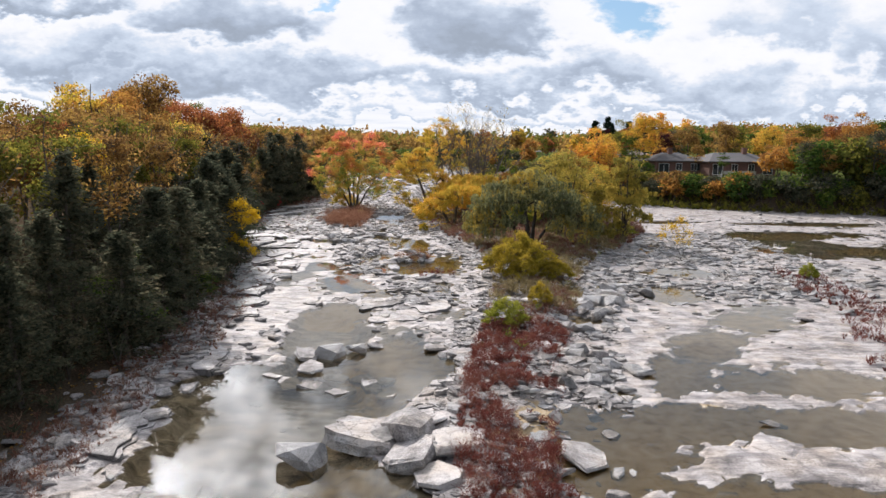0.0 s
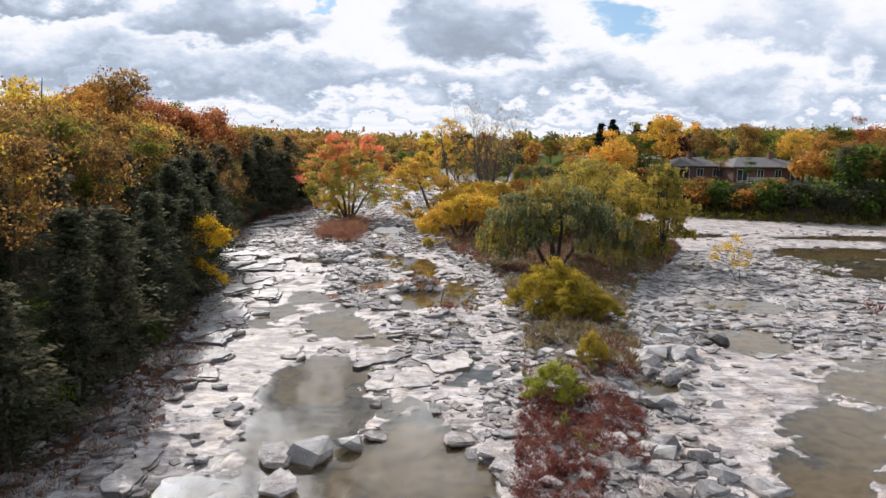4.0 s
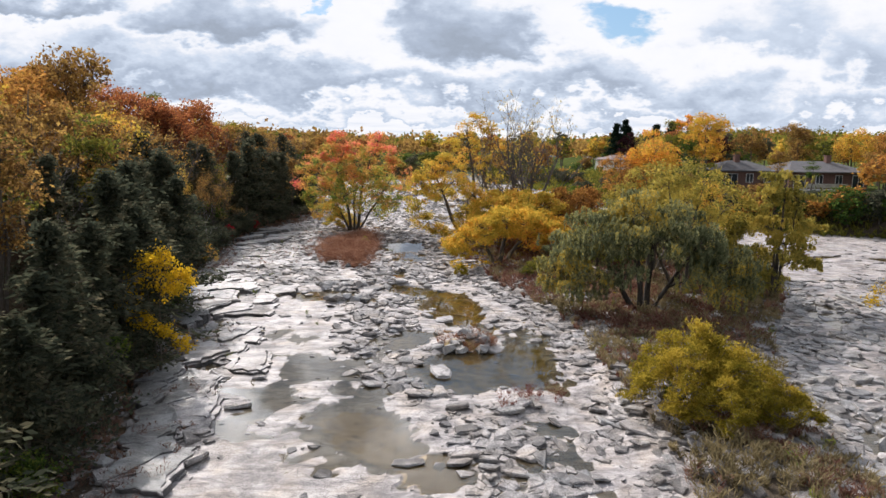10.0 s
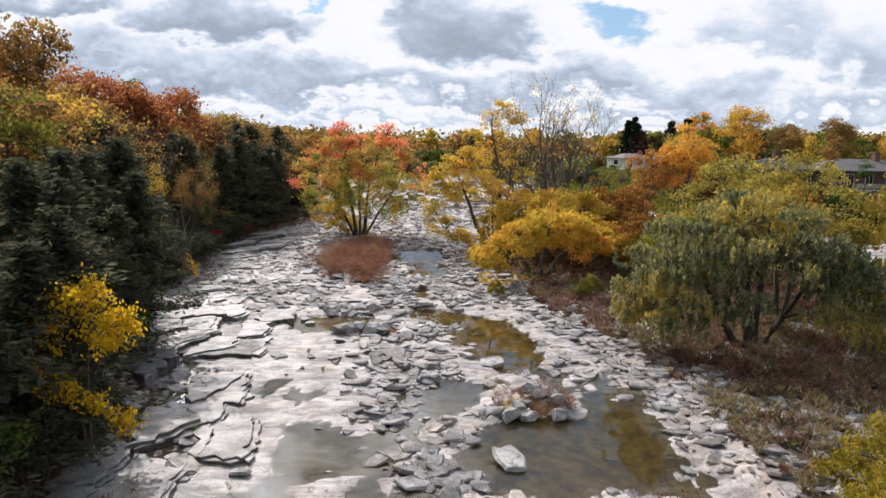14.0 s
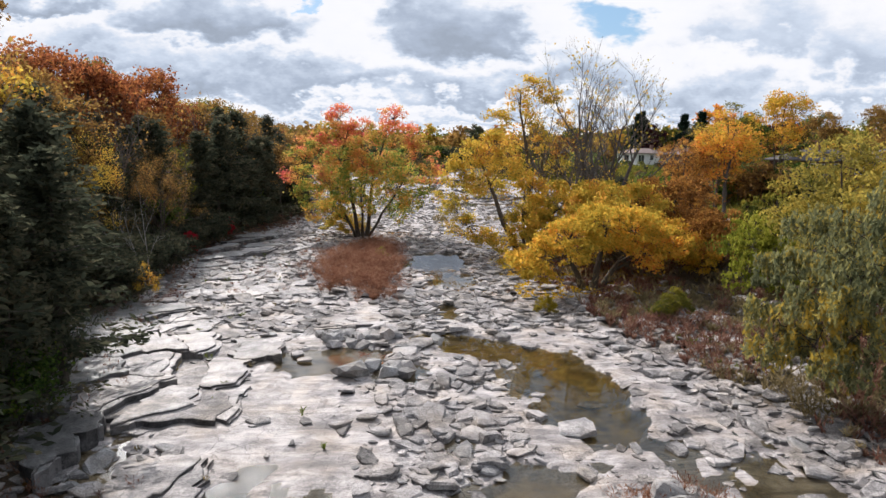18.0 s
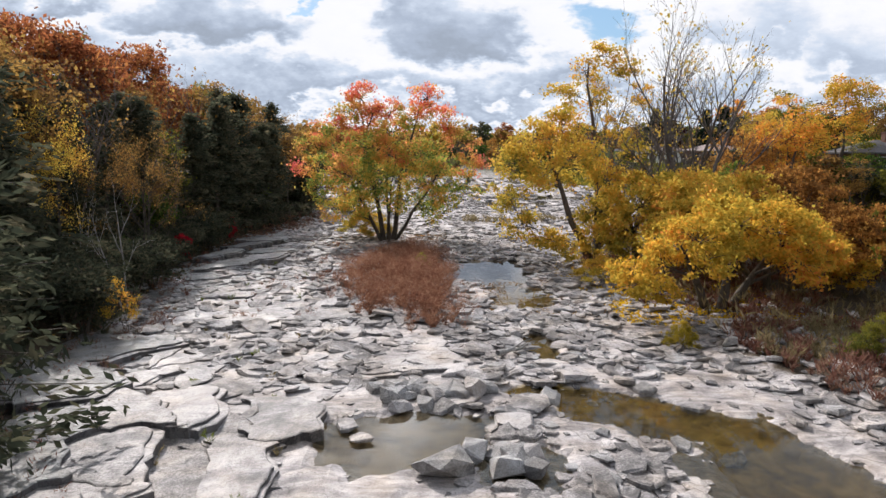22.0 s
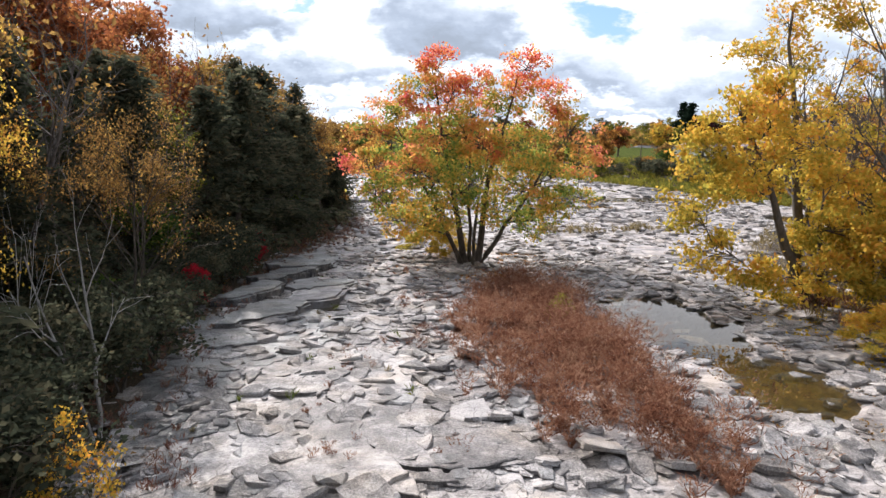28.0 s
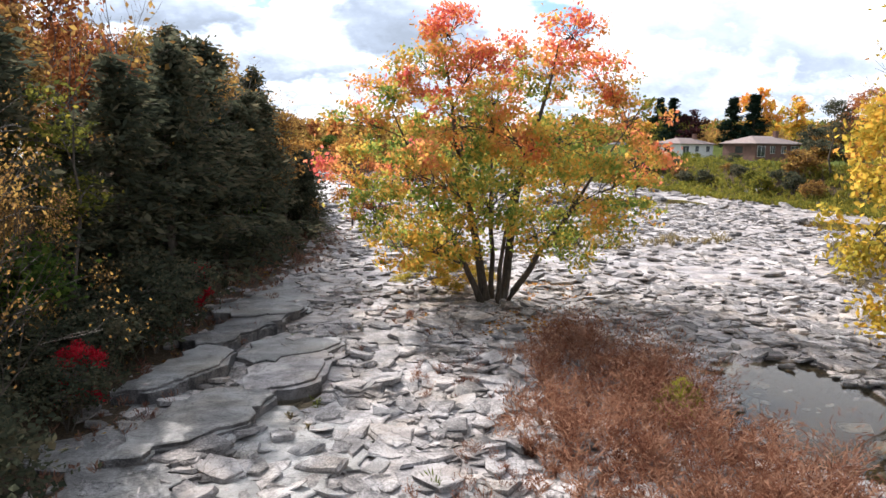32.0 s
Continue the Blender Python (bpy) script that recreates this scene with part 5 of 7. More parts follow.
BIG = ((30.5, 131.0, 2, 0.98, 1.15, L_YELLOW_OR, "golden orange"), (42.5, 141.0, 1, 0.95, 1.0, L_YELLOW_OR, "golden orange"), (25.5, 133.0, 3, 0.8, 1.0, L_ORANGE, "orange"), (32.0, 137.0, 0, 0.9, 1.0, L_BRONZE, "bronze-brown"), (37.0, 150.0, 1, 0.85, 1.0, L_YELLOW, "golden yellow"),
       (52.0, 158.0, 2, 0.75, 1.1, L_PURPLE, "dark purple"), (60.0, 162.0, 0, 0.8, 1.0, L_GREEN, "green"), (70.0, 160.0, 1, 0.8, 1.1, L_OLIVE, "olive green"),
       (80.0, 150.0, 3, 0.8, 1.0, L_ORANGE, "orange"), (90.0, 152.0, 2, 0.9, 1.0, L_RED, "red"), (98.0, 148.0, 0, 0.9, 1.1, L_GREEN, "green"),
       (45.0, 165.0, 4, 0.8, 1.0, L_RED, "red"))
for x, y, k, s, wd, mt, nm in BIG + BIG2:
    plant("broadleaf_tree", broad[k], x, y, "large " + nm + " autumn tree behind the houses", mt, x * 37 % 360, s, wd, group="trees of the right bank")
def in_view_of_houses(x, y):
    return 0.43 < (x + 19.9) / max(y - 81, 1) < 0.67 and y < 246


BANK = ((L_GREEN, "dark green"), (L_OLIVE, "olive"), (L_BRONZE, "bronze-brown"), (L_CEDAR, "dark green"), (L_GREEN, "green"), (L_CEDAR, "dark green"), (L_ORANGE, "orange"))
bush_t = [lobed_tree("bank_bush", 101 + i, crown_lobes(205 + i, 9, 2.6, 1.9, 1.6, 1.0, 1.4), ((0, 0, 0.7, 0.3, 4.0, 0.07), (0.1, 0.1, -0.8, -0.3, 3.6, 0.07)), 1100, 0.26, 0.55, 3.0, skirt=0.3, twig=0.02) for i in range(2)]
for i in range(72):                          # thicket along the foot of the bank
    u = i / 71
    y = float(np.interp(u, [0, 0.25, 0.45, 0.6, 0.75, 1], [98, 104, 111, 121, 145, 232]))
    x = float(bank_right(y)) + 2.0 + rngf.uniform(0, 4.0)
    mt, nm = BANK[int(rngf.integers(0, 7))]
    plant("bank_shrub", bush_t[i % 2], x, y, nm + " thicket shrub on the far bank", mt, rngf.uniform(0, 360), rngf.uniform(0.9, 1.3) * (0.55 if in_view_of_houses(x, y) else 0.65 if y > 150 else (0.8 if 38 < x < 70 else 1)), 1.15, category="shrub", group="thicket of the right bank")
for i in range(24):
    u = i / 23
    y = float(np.interp(u, [0, 0.3, 0.5, 0.7, 1], [100, 106, 116, 150, 250]))
    x = float(bank_right(y)) + 6.5 + rngf.uniform(0, 5)
    mt, nm = BANK[int(rngf.integers(0, 7))]
    if 36 < x < 68 and 112 < y < 135 or in_view_of_houses(x, y):
        continue
    plant("young_tree", thin[i % 2], x, y, "young tree with " + nm + " leaves on the far bank", mt, rngf.uniform(0, 360), rngf.uniform(0.55, 0.85), 1.3, group="trees of the right bank")
for i in range(46):                          # shrubs up the slope and in the gardens past it
    y = rngf.uniform(142, 262)
    x = float(bank_right(min(y, 243.0))) + rngf.uniform(5, 26)
    mt, nm = BANK[int(rngf.integers(0, 7))]
    plant("bank_shrub", bush_t[i % 2], x, y, nm + " shrub on the slope of the far bank", mt, rngf.uniform(0, 360), rngf.uniform(0.45, 0.9) * (0.45 if in_view_of_houses(x, y) else 1.0), 1.3, category="shrub", group="thicket of the right bank")
for x, y, s, mt, nm in ((49.5, 129.0, 0.55, L_BRONZE, "bronze-brown"), (54.0, 127.0, 0.42, L_GREEN, "green"), (70.0, 124.0, 0.6, L_OLIVE, "olive"), (74.0, 128.0, 0.66, L_ORANGE, "orange"), (79.0, 122.0, 0.7, L_OLIVE, "olive"),
                        (84.0, 128.0, 0.75, L_BRONZE, "bronze-brown"), (72.0, 136.0, 0.8, L_ORANGE, "orange"), (40.0, 134.0, 0.6, L_OLIVE, "olive"), (36.0, 128.0, 0.6, L_BRONZE, "bronze-brown"), (90.0, 122.0, 0.7, L_RED, "red")):
    plant("young_tree", thin[int(x) % 2], x, y, "young tree with " + nm + " leaves before the houses", mt, x * 31 % 360, s, 1.5, group="trees of the right bank")
for i in range(34):                          # mixed trees on the bank past the last house
    x = 64 + i * 1.9 + rngf.uniform(-1, 1)
    y = float(np.interp(x, [64, 80, 100, 130], [112, 104, 99, 92])) + rngf.uniform(2, 16)
    mt, nm = ((L_BRONZE, "bronze-brown"), (L_OLIVE, "olive"), (L_ORANGE, "orange"), (L_GREEN, "green"), (L_RED, "red"), (L_BRONZE, "brown"))[int(rngf.integers(0, 6))]
    plant("broadleaf_tree", broad[i % 5], x, y, "spreading " + nm + " tree on the far bank", mt, rngf.uniform(0, 360), rngf.uniform(0.5, 0.72), 1.25, group="trees of the right bank", sink=1.8)
for i in range(34):
    x, y = 63 + i * 1.25 + rngf.uniform(-1, 1), rngf.uniform(109, 128)
    mt, nm = BANK[int(rngf.integers(0, 7))]
    plant("bank_shrub", bush_t[i % 2], x, y, "tall " + nm + " thicket shrub on the far bank", mt, rngf.uniform(0, 360), rngf.uniform(1.1, 1.6), 1.2, category="shrub", group="thicket of the right bank")
for i in range(40):                          # the thicket past the bend
    x = 34 - i * 2.6 + rngf.uniform(-1, 1)
    y = 249 + rngf.uniform(0, 12) + max(0, 8 - x) * 0.45
    mt, nm = BANK[int(rngf.integers(0, 7))]
    plant("bank_shrub", bush_t[i % 2], x, y, nm + " thicket shrub past the bend of the river", mt, rngf.uniform(0, 360), rngf.uniform(0.7, 1.1), 1.5, category="shrub", group="thicket past the bend")
low_tree = lobed_tree("far_tree", 111, crown_lobes(211, 14, 7.4, 3.3, 3.6, 1.4, 2.0), ((0, 0, 0.2, 0, 10.5, 0.24),), 1300, 0.42, 0.6, 2.2, skirt=1.2, twig=0.03)
for i in range(56):                          # gardens farther up the river
    y = rngf.uniform(165, 330)
    x = float(bank_right(min(y, 243.0))) + rngf.uniform(14, 120) - max(0, y - 243) * 0.5
    if in_view_of_houses(x, y):
        continue
    mt, nm = FOREST_LOOK[int(rngf.integers(0, 7))] if i % 3 else BANK[int(rngf.integers(0, 7))]
    plant("garden_tree", low_tree, x, y, nm + " autumn tree in a far garden", mt, rngf.uniform(0, 360), rngf.uniform(0.6, 1.0), 1.1, group="trees of the far gardens")
for x, y, s in ((57.8, 254.0, 1.15), (66.6, 239.0, 1.1), (70.7, 236.5, 1.15), (74.0, 300.0, 1.2), (77.0, 304.0, 1.0)):
    plant("spruce", spruce, x, y, "dark spruce beside the far houses", None, x * 50, s * 1.1, 1.5, group="spruces")
plant("garden_tree", low_tree, 82.6, 254.0, "tall golden autumn tree behind the houses", L_YELLOW_OR, 40, 1.6, 0.9)
plant("garden_tree", low_tree, 92.0, 252.0, "tall golden autumn tree behind the houses", L_YELLOW, 140, 1.4, 0.9)
plant("purple_tree", low_tree, 60.8, 248.0, "dark purple-leaved tree beside the spruces", L_PURPLE, 0, 1.05, 1.0)
for i in range(44):                          # the wood past the bend
    x = -20 - i * 3.2 + rngf.uniform(-2, 2)
    y = 262 + rngf.uniform(0, 26) + (i % 3) * 10
    mt, nm = FOREST_LOOK[int(rngf.integers(0, 7))]
    plant("broadleaf_tree", low_tree, x, y, nm + " autumn tree past the bend of the river", mt, rngf.uniform(0, 360), rngf.uniform(0.55, 0.8), 1.1, group="trees past the bend")

# ---- far woods on the hills ----
def far_woods(name, seed, n, xr, yr, mat, tall, label):
    """Crowns of a distant wood, each a handful of leafy tufts."""
    rng = np.random.default_rng(seed)
    x, y = rng.uniform(*xr, n), rng.uniform(*yr, n)
    z = plan(x, y)[0]
    h = tall * rng.uniform(0.6, 1.1, n)
    per = 26
    c = np.repeat(np.stack([x, y, z + h * 0.55], 1), per, 0)
    c = c + rng.normal(0, 1, c.shape) * np.repeat(h, per)[:, None] * [0.22, 0.22, 0.24]
    v, f = leaf_quads(rng, c, tall * 0.17, 1.3)
    tagged(part(name, mesh_of(name, v, f, mat)), label, "woods", kind="stuff")


far_woods("far_woods", 201, 900, (-420, -40), (300, 760), L_BRONZE, 11, "brown and orange autumn wood on a far hill")
far_woods("far_woods", 202, 700, (-300, 500), (360, 900), L_OLIVE, 11, "olive autumn wood in the distance")
far_woods("far_woods", 203, 700, (120, 560), (330, 780), L_OLIVE, 11, "olive autumn wood on a far hill")
far_woods("far_woods", 204, 500, (140, 600), (380, 800), L_ORANGE, 11, "orange and yellow autumn wood on a far hill")
far_woods("far_woods", 205, 700, (-1400, 1400), (900, 1900), L_GREEN, 13, "dark green woods along the horizon")
far_woods("far_woods", 206, 300, (-60, 160), (300, 420), L_BRONZE, 8, "bronze autumn trees past the bend")

# ---- houses ----
M_BRICK = plain("red_brown_brick", (0.10, 0.055, 0.045), (0.20, 0.11, 0.085), 5.0, 0.85, 0.3, 0.02)
M_SIDING = plain("white_siding", (0.6, 0.6, 0.58), (0.78, 0.77, 0.74), 3.0, 0.6, 0.1, 0.01)
M_ROOF = plain("grey_brown_shingles", (0.065, 0.06, 0.062), (0.14, 0.13, 0.13), 9.0, 0.9, 0.5, 0.03)
M_ROOF_B = plain("brown_shingles", (0.15, 0.11, 0.10), (0.27, 0.21, 0.19), 9.0, 0.9, 0.5, 0.03)
M_GLASS = plain("dark_window_glass", (0.02, 0.025, 0.03), (0.05, 0.055, 0.06), 1.0, 0.08, 0.0, 0.01, spec=0.8)
M_DECK = plain("pale_deck_boards", (0.35, 0.33, 0.30), (0.55, 0.53, 0.49), 4.0, 0.7, 0.2, 0.01)


def house(name, x, y, z, turn, length, depth, wall, roof, label, storey=2.6, rise=1.5, deck=False, chim=0.25):
    """A low house with a hipped roof, windows front and side, chimney and perhaps a raised deck."""
    root = tagged(new(name), label, "house", "houses on the right bank")
    root.matrix_basis = pose(x, y, z, 0, 0, turn)
    a, b = length / 2, depth / 2
    bm = bmesh.new()
    box(bm, -a, a, -b, b, -2.5, storey)
    body = bm_part("wall", bm, wall, root)
    bm = bmesh.new()
    o = 0.55
    low = [bm.verts.new(p) for p in ((-a - o, -b - o, storey), (a + o, -b - o, storey), (a + o, b + o, storey), (-a - o, b + o, storey))]
    up = [bm.verts.new((p.co.x, p.co.y, storey + 0.18)) for p in low]
    r0, r1 = bm.verts.new((-a + b * 0.8, 0, storey + rise)), bm.verts.new((a - b * 0.8, 0, storey + rise))
    for f in ((low[3], low[2], low[1], low[0]), (up[0], up[1], r1, r0), (up[2], up[3], r0, r1), (up[1], up[2], r1), (up[3], up[0], r0)):
        bm.faces.new(f)
    for i in range(4):
        bm.faces.new((low[i], low[(i + 1) % 4], up[(i + 1) % 4], up[i]))
    top = bm_part("roof", bm, roof, root)
    bm = bmesh.new()
    cx = length * chim
    box(bm, cx - 0.45, cx + 0.45, -0.9, -0.2, storey + 0.4, storey + rise + 0.9)
    box(bm, cx - 0.52, cx + 0.52, -0.97, -0.13, storey + rise + 0.9, storey + rise + 1.05)
    bm_part("chimney", bm, M_BRICK, top)
    n = max(3, int(length / 3.2))
    for i in range(n):
        wx = -a + (i + 0.5) * length / n
        wide, sill = (0.9, 0.75) if i % 3 else (1.5, 0.1)
        bm = bmesh.new()
        for q in ((-wide, wide, storey - 0.42, storey - 0.35), (-wide, wide, sill, sill + 0.07), (-wide, -wide + 0.08, sill, storey - 0.35), (wide - 0.08, wide, sill, storey - 0.35), (-0.04, 0.04, sill, storey - 0.35)):
            box(bm, wx + q[0] * 0.75, wx + q[1] * 0.75, -b - 0.06, -b + 0.02, q[2], q[3])
        fr = bm_part("window", bm, M_SIDING, root)
        bm = bmesh.new()
        box(bm, wx - wide * 0.72, wx + wide * 0.72, -b - 0.03, -b + 0.02, sill + 0.05, storey - 0.40)
        bm_part("pane", bm, M_GLASS, fr)
    for sx in (-a, a):
        bm = bmesh.new()
        box(bm, sx - 0.05, sx + 0.05, -1.0, 0.8, 0.8, 2.1)
        bm_part("window", bm, M_GLASS, root)
    if deck:
        bm = bmesh.new()
        box(bm, -a * 0.9, a * 0.1, -b - 3.2, -b, -0.25, -0.05)
        dk = bm_part("deck", bm, M_DECK, root, "raised deck of pale boards")
        for i in range(6):
            px_ = -a * 0.9 + i * a / 5
            bm = bmesh.new()
            box(bm, px_ - 0.06, px_ + 0.06, -b - 3.2, -b - 3.08, -2.6, 0.9)
            bm_part("post", bm, M_DECK, dk)
        bm = bmesh.new()
        box(bm, -a * 0.9, a * 0.1, -b - 3.2, -b - 3.1, 0.3, 0.95)
        bm_part("railing", bm, M_DECK, dk)
    return root


house("bungalow", 60.5, 139.0, 5.2, 10, 15.0, 9.0, M_BRICK, M_ROOF, "low dark brick bungalow with a grey hipped roof above the bank", rise=1.9, deck=True, chim=0.18)
house("bungalow", 48.5, 141.0, 5.2, 8, 10.0, 8.0, M_BRICK, M_ROOF, "low pale bungalow with a grey roof behind trees", rise=1.8, chim=-0.05)
house("bungalow", 96.0, 132.0, 5.8, 20, 15.0, 9.0, M_SIDING, M_ROOF_B, "low bungalow with a brown roof above the bank")
house("bungalow", 55.0, 240.0, 5.6, 25, 12.0, 8.0, M_SIDING, M_ROOF_B, "far bungalow with white walls and a brown roof", rise=1.6)
house("bungalow", 58.0, 211.0, 5.6, 20, 13.0, 8.0, M_BRICK, M_ROOF_B, "far brick bungalow with a brown roof", rise=1.7)
house("bungalow", 34.0, 300.0, 4.6, 15, 13.0, 8.0, M_BRICK, M_ROOF_B, "far brick bungalow with a pale brown roof", rise=1.6)
house("bungalow", 48.0, 308.0, 4.8, 10, 13.0, 8.0, M_SIDING, M_ROOF, "far bungalow with a grey roof", rise=1.6)
house("bungalow", 66.0, 312.0, 5.0, 10, 13.0, 8.0, M_BRICK, M_ROOF, "far brick bungalow with a grey roof", rise=1.6)
# blocks of the town on the horizon
for x, y, wd, hg, mt, lb in ((-78, 640, 12, 17, M_BRICK, "far dark brick tower block on the horizon"), (-55, 660, 34, 8, M_SIDING, "long low pale building on the horizon"), (-25, 680, 30, 7, M_ROOF, "long low grey building on the horizon")):
    root = tagged(new("far_building"), lb, "building", "town on the horizon")
    root.matrix_basis = pose(x, y, 4.0)
    bm = bmesh.new()
    box(bm, -wd / 2, wd / 2, -6, 6, -3, hg)
    bm_part("wall", bm, mt, root)
    bm = bmesh.new()
    box(bm, -wd / 2 - 0.3, wd / 2 + 0.3, -6.3, 6.3, hg, hg + 0.5)
    bm_part("roof", bm, M_ROOF, root)
    for i in range(int(wd / 4)):
        for j in range(int(hg / 4)):
            bm = bmesh.new()
            box(bm, -wd / 2 + 1 + i * 4, -wd / 2 + 3 + i * 4, -6.1, -5.9, 1 + j * 4, 2.8 + j * 4)
            bm_part("window", bm, M_GLASS, root)

# ---- herbs and grass: too many to count ----
def herbs(name, seed, spots, mat, tall, label, per=26, size=0.045, long=3.4, upright=0.8, water_ok=False):
    """Thin upright stalks with small leaves, in clumps at the spots given as (x, y)."""
    rng = np.random.default_rng(seed)
    spots = np.asarray(spots)
    z = plan(spots[:, 0], spots[:, 1])[0]
    if not water_ok:
        spots, z = spots[z > 0.0], z[z > 0.0]
    k = len(spots)
    h = tall * rng.uniform(0.45, 1.15, k) * np.clip(1 + 2.6 * fbm(spots[:, 0] * 1.3, spots[:, 1] * 1.3, seed), 0.3, 2.0)
    base = np.repeat(np.stack([spots[:, 0], spots[:, 1], z], 1), per, 0)
    hh = np.repeat(h, per)
    f = rng.random(k * per) ** 0.7
    a = rng.uniform(0, 6.283, k * per)
    r = hh * (0.08 + 0.55 * f) * rng.random(k * per) ** 0.5
    c = base + np.stack([np.cos(a) * r, np.sin(a) * r, f * hh], 1)
    d = np.stack([np.cos(a) * 0.5, np.sin(a) * 0.5, np.full(k * per, upright)], 1) + rng.normal(0, 0.35, (k * per, 3))
    d /= np.linalg.norm(d, axis=1)[:, None]
    b = np.cross(d, rng.normal(0, 1, d.shape))
    b /= np.linalg.norm(b, axis=1)[:, None] + 1e-9
    s = size * rng.uniform(0.6, 1.4, k * per)[:, None]
    v = np.stack([c - d * s * long, c + b * s * 0.5, c + d * s * long, c - b * s * 0.5], 1).reshape(-1, 3)
    tagged(part(name, mesh_of(name, v, np.arange(k * per * 4).reshape(-1, 4), mat)), label, "herbs", kind="stuff")


def strewn(rng, n, x0, x1, y0, y1, test):
    p = np.stack([rng.uniform(x0, x1, n), rng.uniform(y0, y1, n)], 1)
    return p[test(p[:, 0], p[:, 1])]


rngh = np.random.default_rng(31)
def in_bar(x, y):
    """The long patch of rust-brown herbs in front of the maple."""
    lo = np.interp(y, [83, 86, 90, 95, 100, 103.5, 104], [-12.2, -15.1, -16.0, -16.2, -15.2, -14.0, -12.9])
    hi = np.interp(y, [83, 86, 90, 95, 100, 103.5, 104], [-11.2, -10.5, -10.6, -10.5, -11.3, -13.1, -12.7])
    n = fbm(x * 0.6, y * 0.6, 81) * 3.0 + fbm(x * 2.0, y * 2.0, 82) * 1.8 + fbm(x * 11, y * 11, 84, 1) * 3.0
    return np.minimum(x - lo, hi - x) + n > 0.12


herbs("rust_herbs", 301, strewn(rngh, 2300, -20, -8, 82, 107, in_bar), L_RUST, 1.05, "dense rust-brown dried herbs on the rock bar", 150, 0.022, 3.8, 0.5)
herbs("rust_herbs", 302, strewn(rngh, 520, -21, -13, 84, 108, lambda x, y: fbm(x * 0.5, y * 0.5, 83) > 0.05), L_RUST, 0.32, "scattered rust-brown herbs among the stones", 60, 0.013, 4.2)
on_isle = lambda x, y: (x > isle_left(y) + 0.1) & (x < isle_right(y))
herbs("red_herbs", 303, strewn(rngh, 3000, 0, 7, 17, 37, lambda x, y: on_isle(x, y) & (fbm(x * 0.6, y * 0.4, 85) > -0.14)), L_REDHERB, 0.5, "dark red herbs along the stony island", 60, 0.016, 4.2, 0.6)
herbs("red_herbs", 304, strewn(rngh, 2400, 2, 16, 36, 63, lambda x, y: on_isle(x, y) & (fbm(x * 0.35, y * 0.35, 87) > 0.02)), L_MAROON, 0.5, "dark red herbs along the stony island", 28, 0.035)
herbs("red_herbs", 305, strewn(rngh, 6500, -2, 26, 60, 98, lambda x, y: on_isle(x, y) & (fbm(x * 0.3, y * 0.3, 89) > -0.03)), L_MAROON, 0.6, "dark red and brown herbs under the island's trees", 28, 0.042)
herbs("dry_grass", 306, strewn(rngh, 6000, 0, 20, 40, 82, lambda x, y: on_isle(x, y) & (fbm(x * 0.4, y * 0.4, 91) > -0.06)), L_TAN, 0.55, "dry tan grass on the island", 26, 0.04)
herbs("dry_grass", 307, strewn(rngh, 800, -4, 28, 80, 122, on_isle), L_TAN, 0.8, "dry tan grass under the island's trees", 20, 0.06)
herbs("rust_herbs", 308, strewn(rngh, 700, 21, 33, 30, 54, lambda x, y: np.abs(x - np.interp(y, [31, 36, 41, 49, 54], [22.8, 24.5, 27.5, 28.8, 29.2])) + fbm(x, y, 93) * 2 < 1.7), L_REDHERB, 0.6, "red-brown herbs on a bar in the wet flats", 28, 0.035)
herbs("green_tufts", 309, strewn(rngh, 420, 0, 24, 30, 80, lambda x, y: on_isle(x, y) & (fbm(x * 0.6, y * 0.6, 95) > 0.1)), L_GRASS, 0.55, "yellow-green tufts on the island", 24, 0.045)
herbs("bank_herbs", 310, strewn(rngh, 5500, -34, -12, 16, 132, lambda x, y: np.abs(bank_left(y) + 0.5 - x) + fbm(x * 0.5, y * 0.5, 97) * 3 < 1.7), L_MAROON, 0.42, "dull maroon and brown herbs along the edge of the wood", 34, 0.024)
herbs("bank_herbs", 319, strewn(rngh, 2600, -20, -9, 16, 62, lambda x, y: np.abs(bank_left(y) + 1.9 - x) + fbm(x * 0.5, y * 0.5, 97) * 3 < 1.5), L_MAROON, 0.4, "dull maroon herbs between the stones of the bank", 36, 0.02)
herbs("bank_herbs", 311, strewn(rngh, 2600, -34, -12, 16, 132, lambda x, y: np.abs(bank_left(y) - 1.4 - x) + fbm(x * 0.5, y * 0.5, 99) * 3 < 1.6), L_CEDAR, 0.6, "dark green undergrowth along the edge of the wood", 20, 0.055)
herbs("green_tufts", 312, strewn(rngh, 260, -24, -9, 40, 106, lambda x, y: (fbm(x * 0.8, y * 0.8, 98) > 0.1) & (x > bank_left(y) + 1) & (x < bank_left(y) + 9)), L_GRASS, 0.3, "small green tufts in cracks of the rock", 26, 0.028)
herbs("dry_tufts", 317, strewn(rngh, 420, -24, -9, 40, 112, lambda x, y: (fbm(x * 0.9, y * 0.9, 99) > 0.1) & (x > bank_left(y) + 0.5) & (x < bank_left(y) + 8)), L_TAN, 0.26, "small dry brown tufts in cracks of the rock", 24, 0.024)
herbs("islet_herbs", 313, strewn(rngh, 130, -5, -1, 58.6, 62.0, lambda x, y: ((x + 2.8) / 1.6) ** 2 + ((y - 60.2) / 1.2) ** 2 < 1), L_RUST, 0.5, "rust-brown herbs on a stony islet", 60, 0.018, water_ok=True)
herbs("islet_herbs", 314, strewn(rngh, 130, -3, 2, 49, 55, lambda x, y: ((x + 0.6) / 1.6) ** 2 + ((y - 52.0) / 1.2) ** 2 < 1), L_REDHERB, 0.45, "red-brown herbs between stones", 60, 0.018)
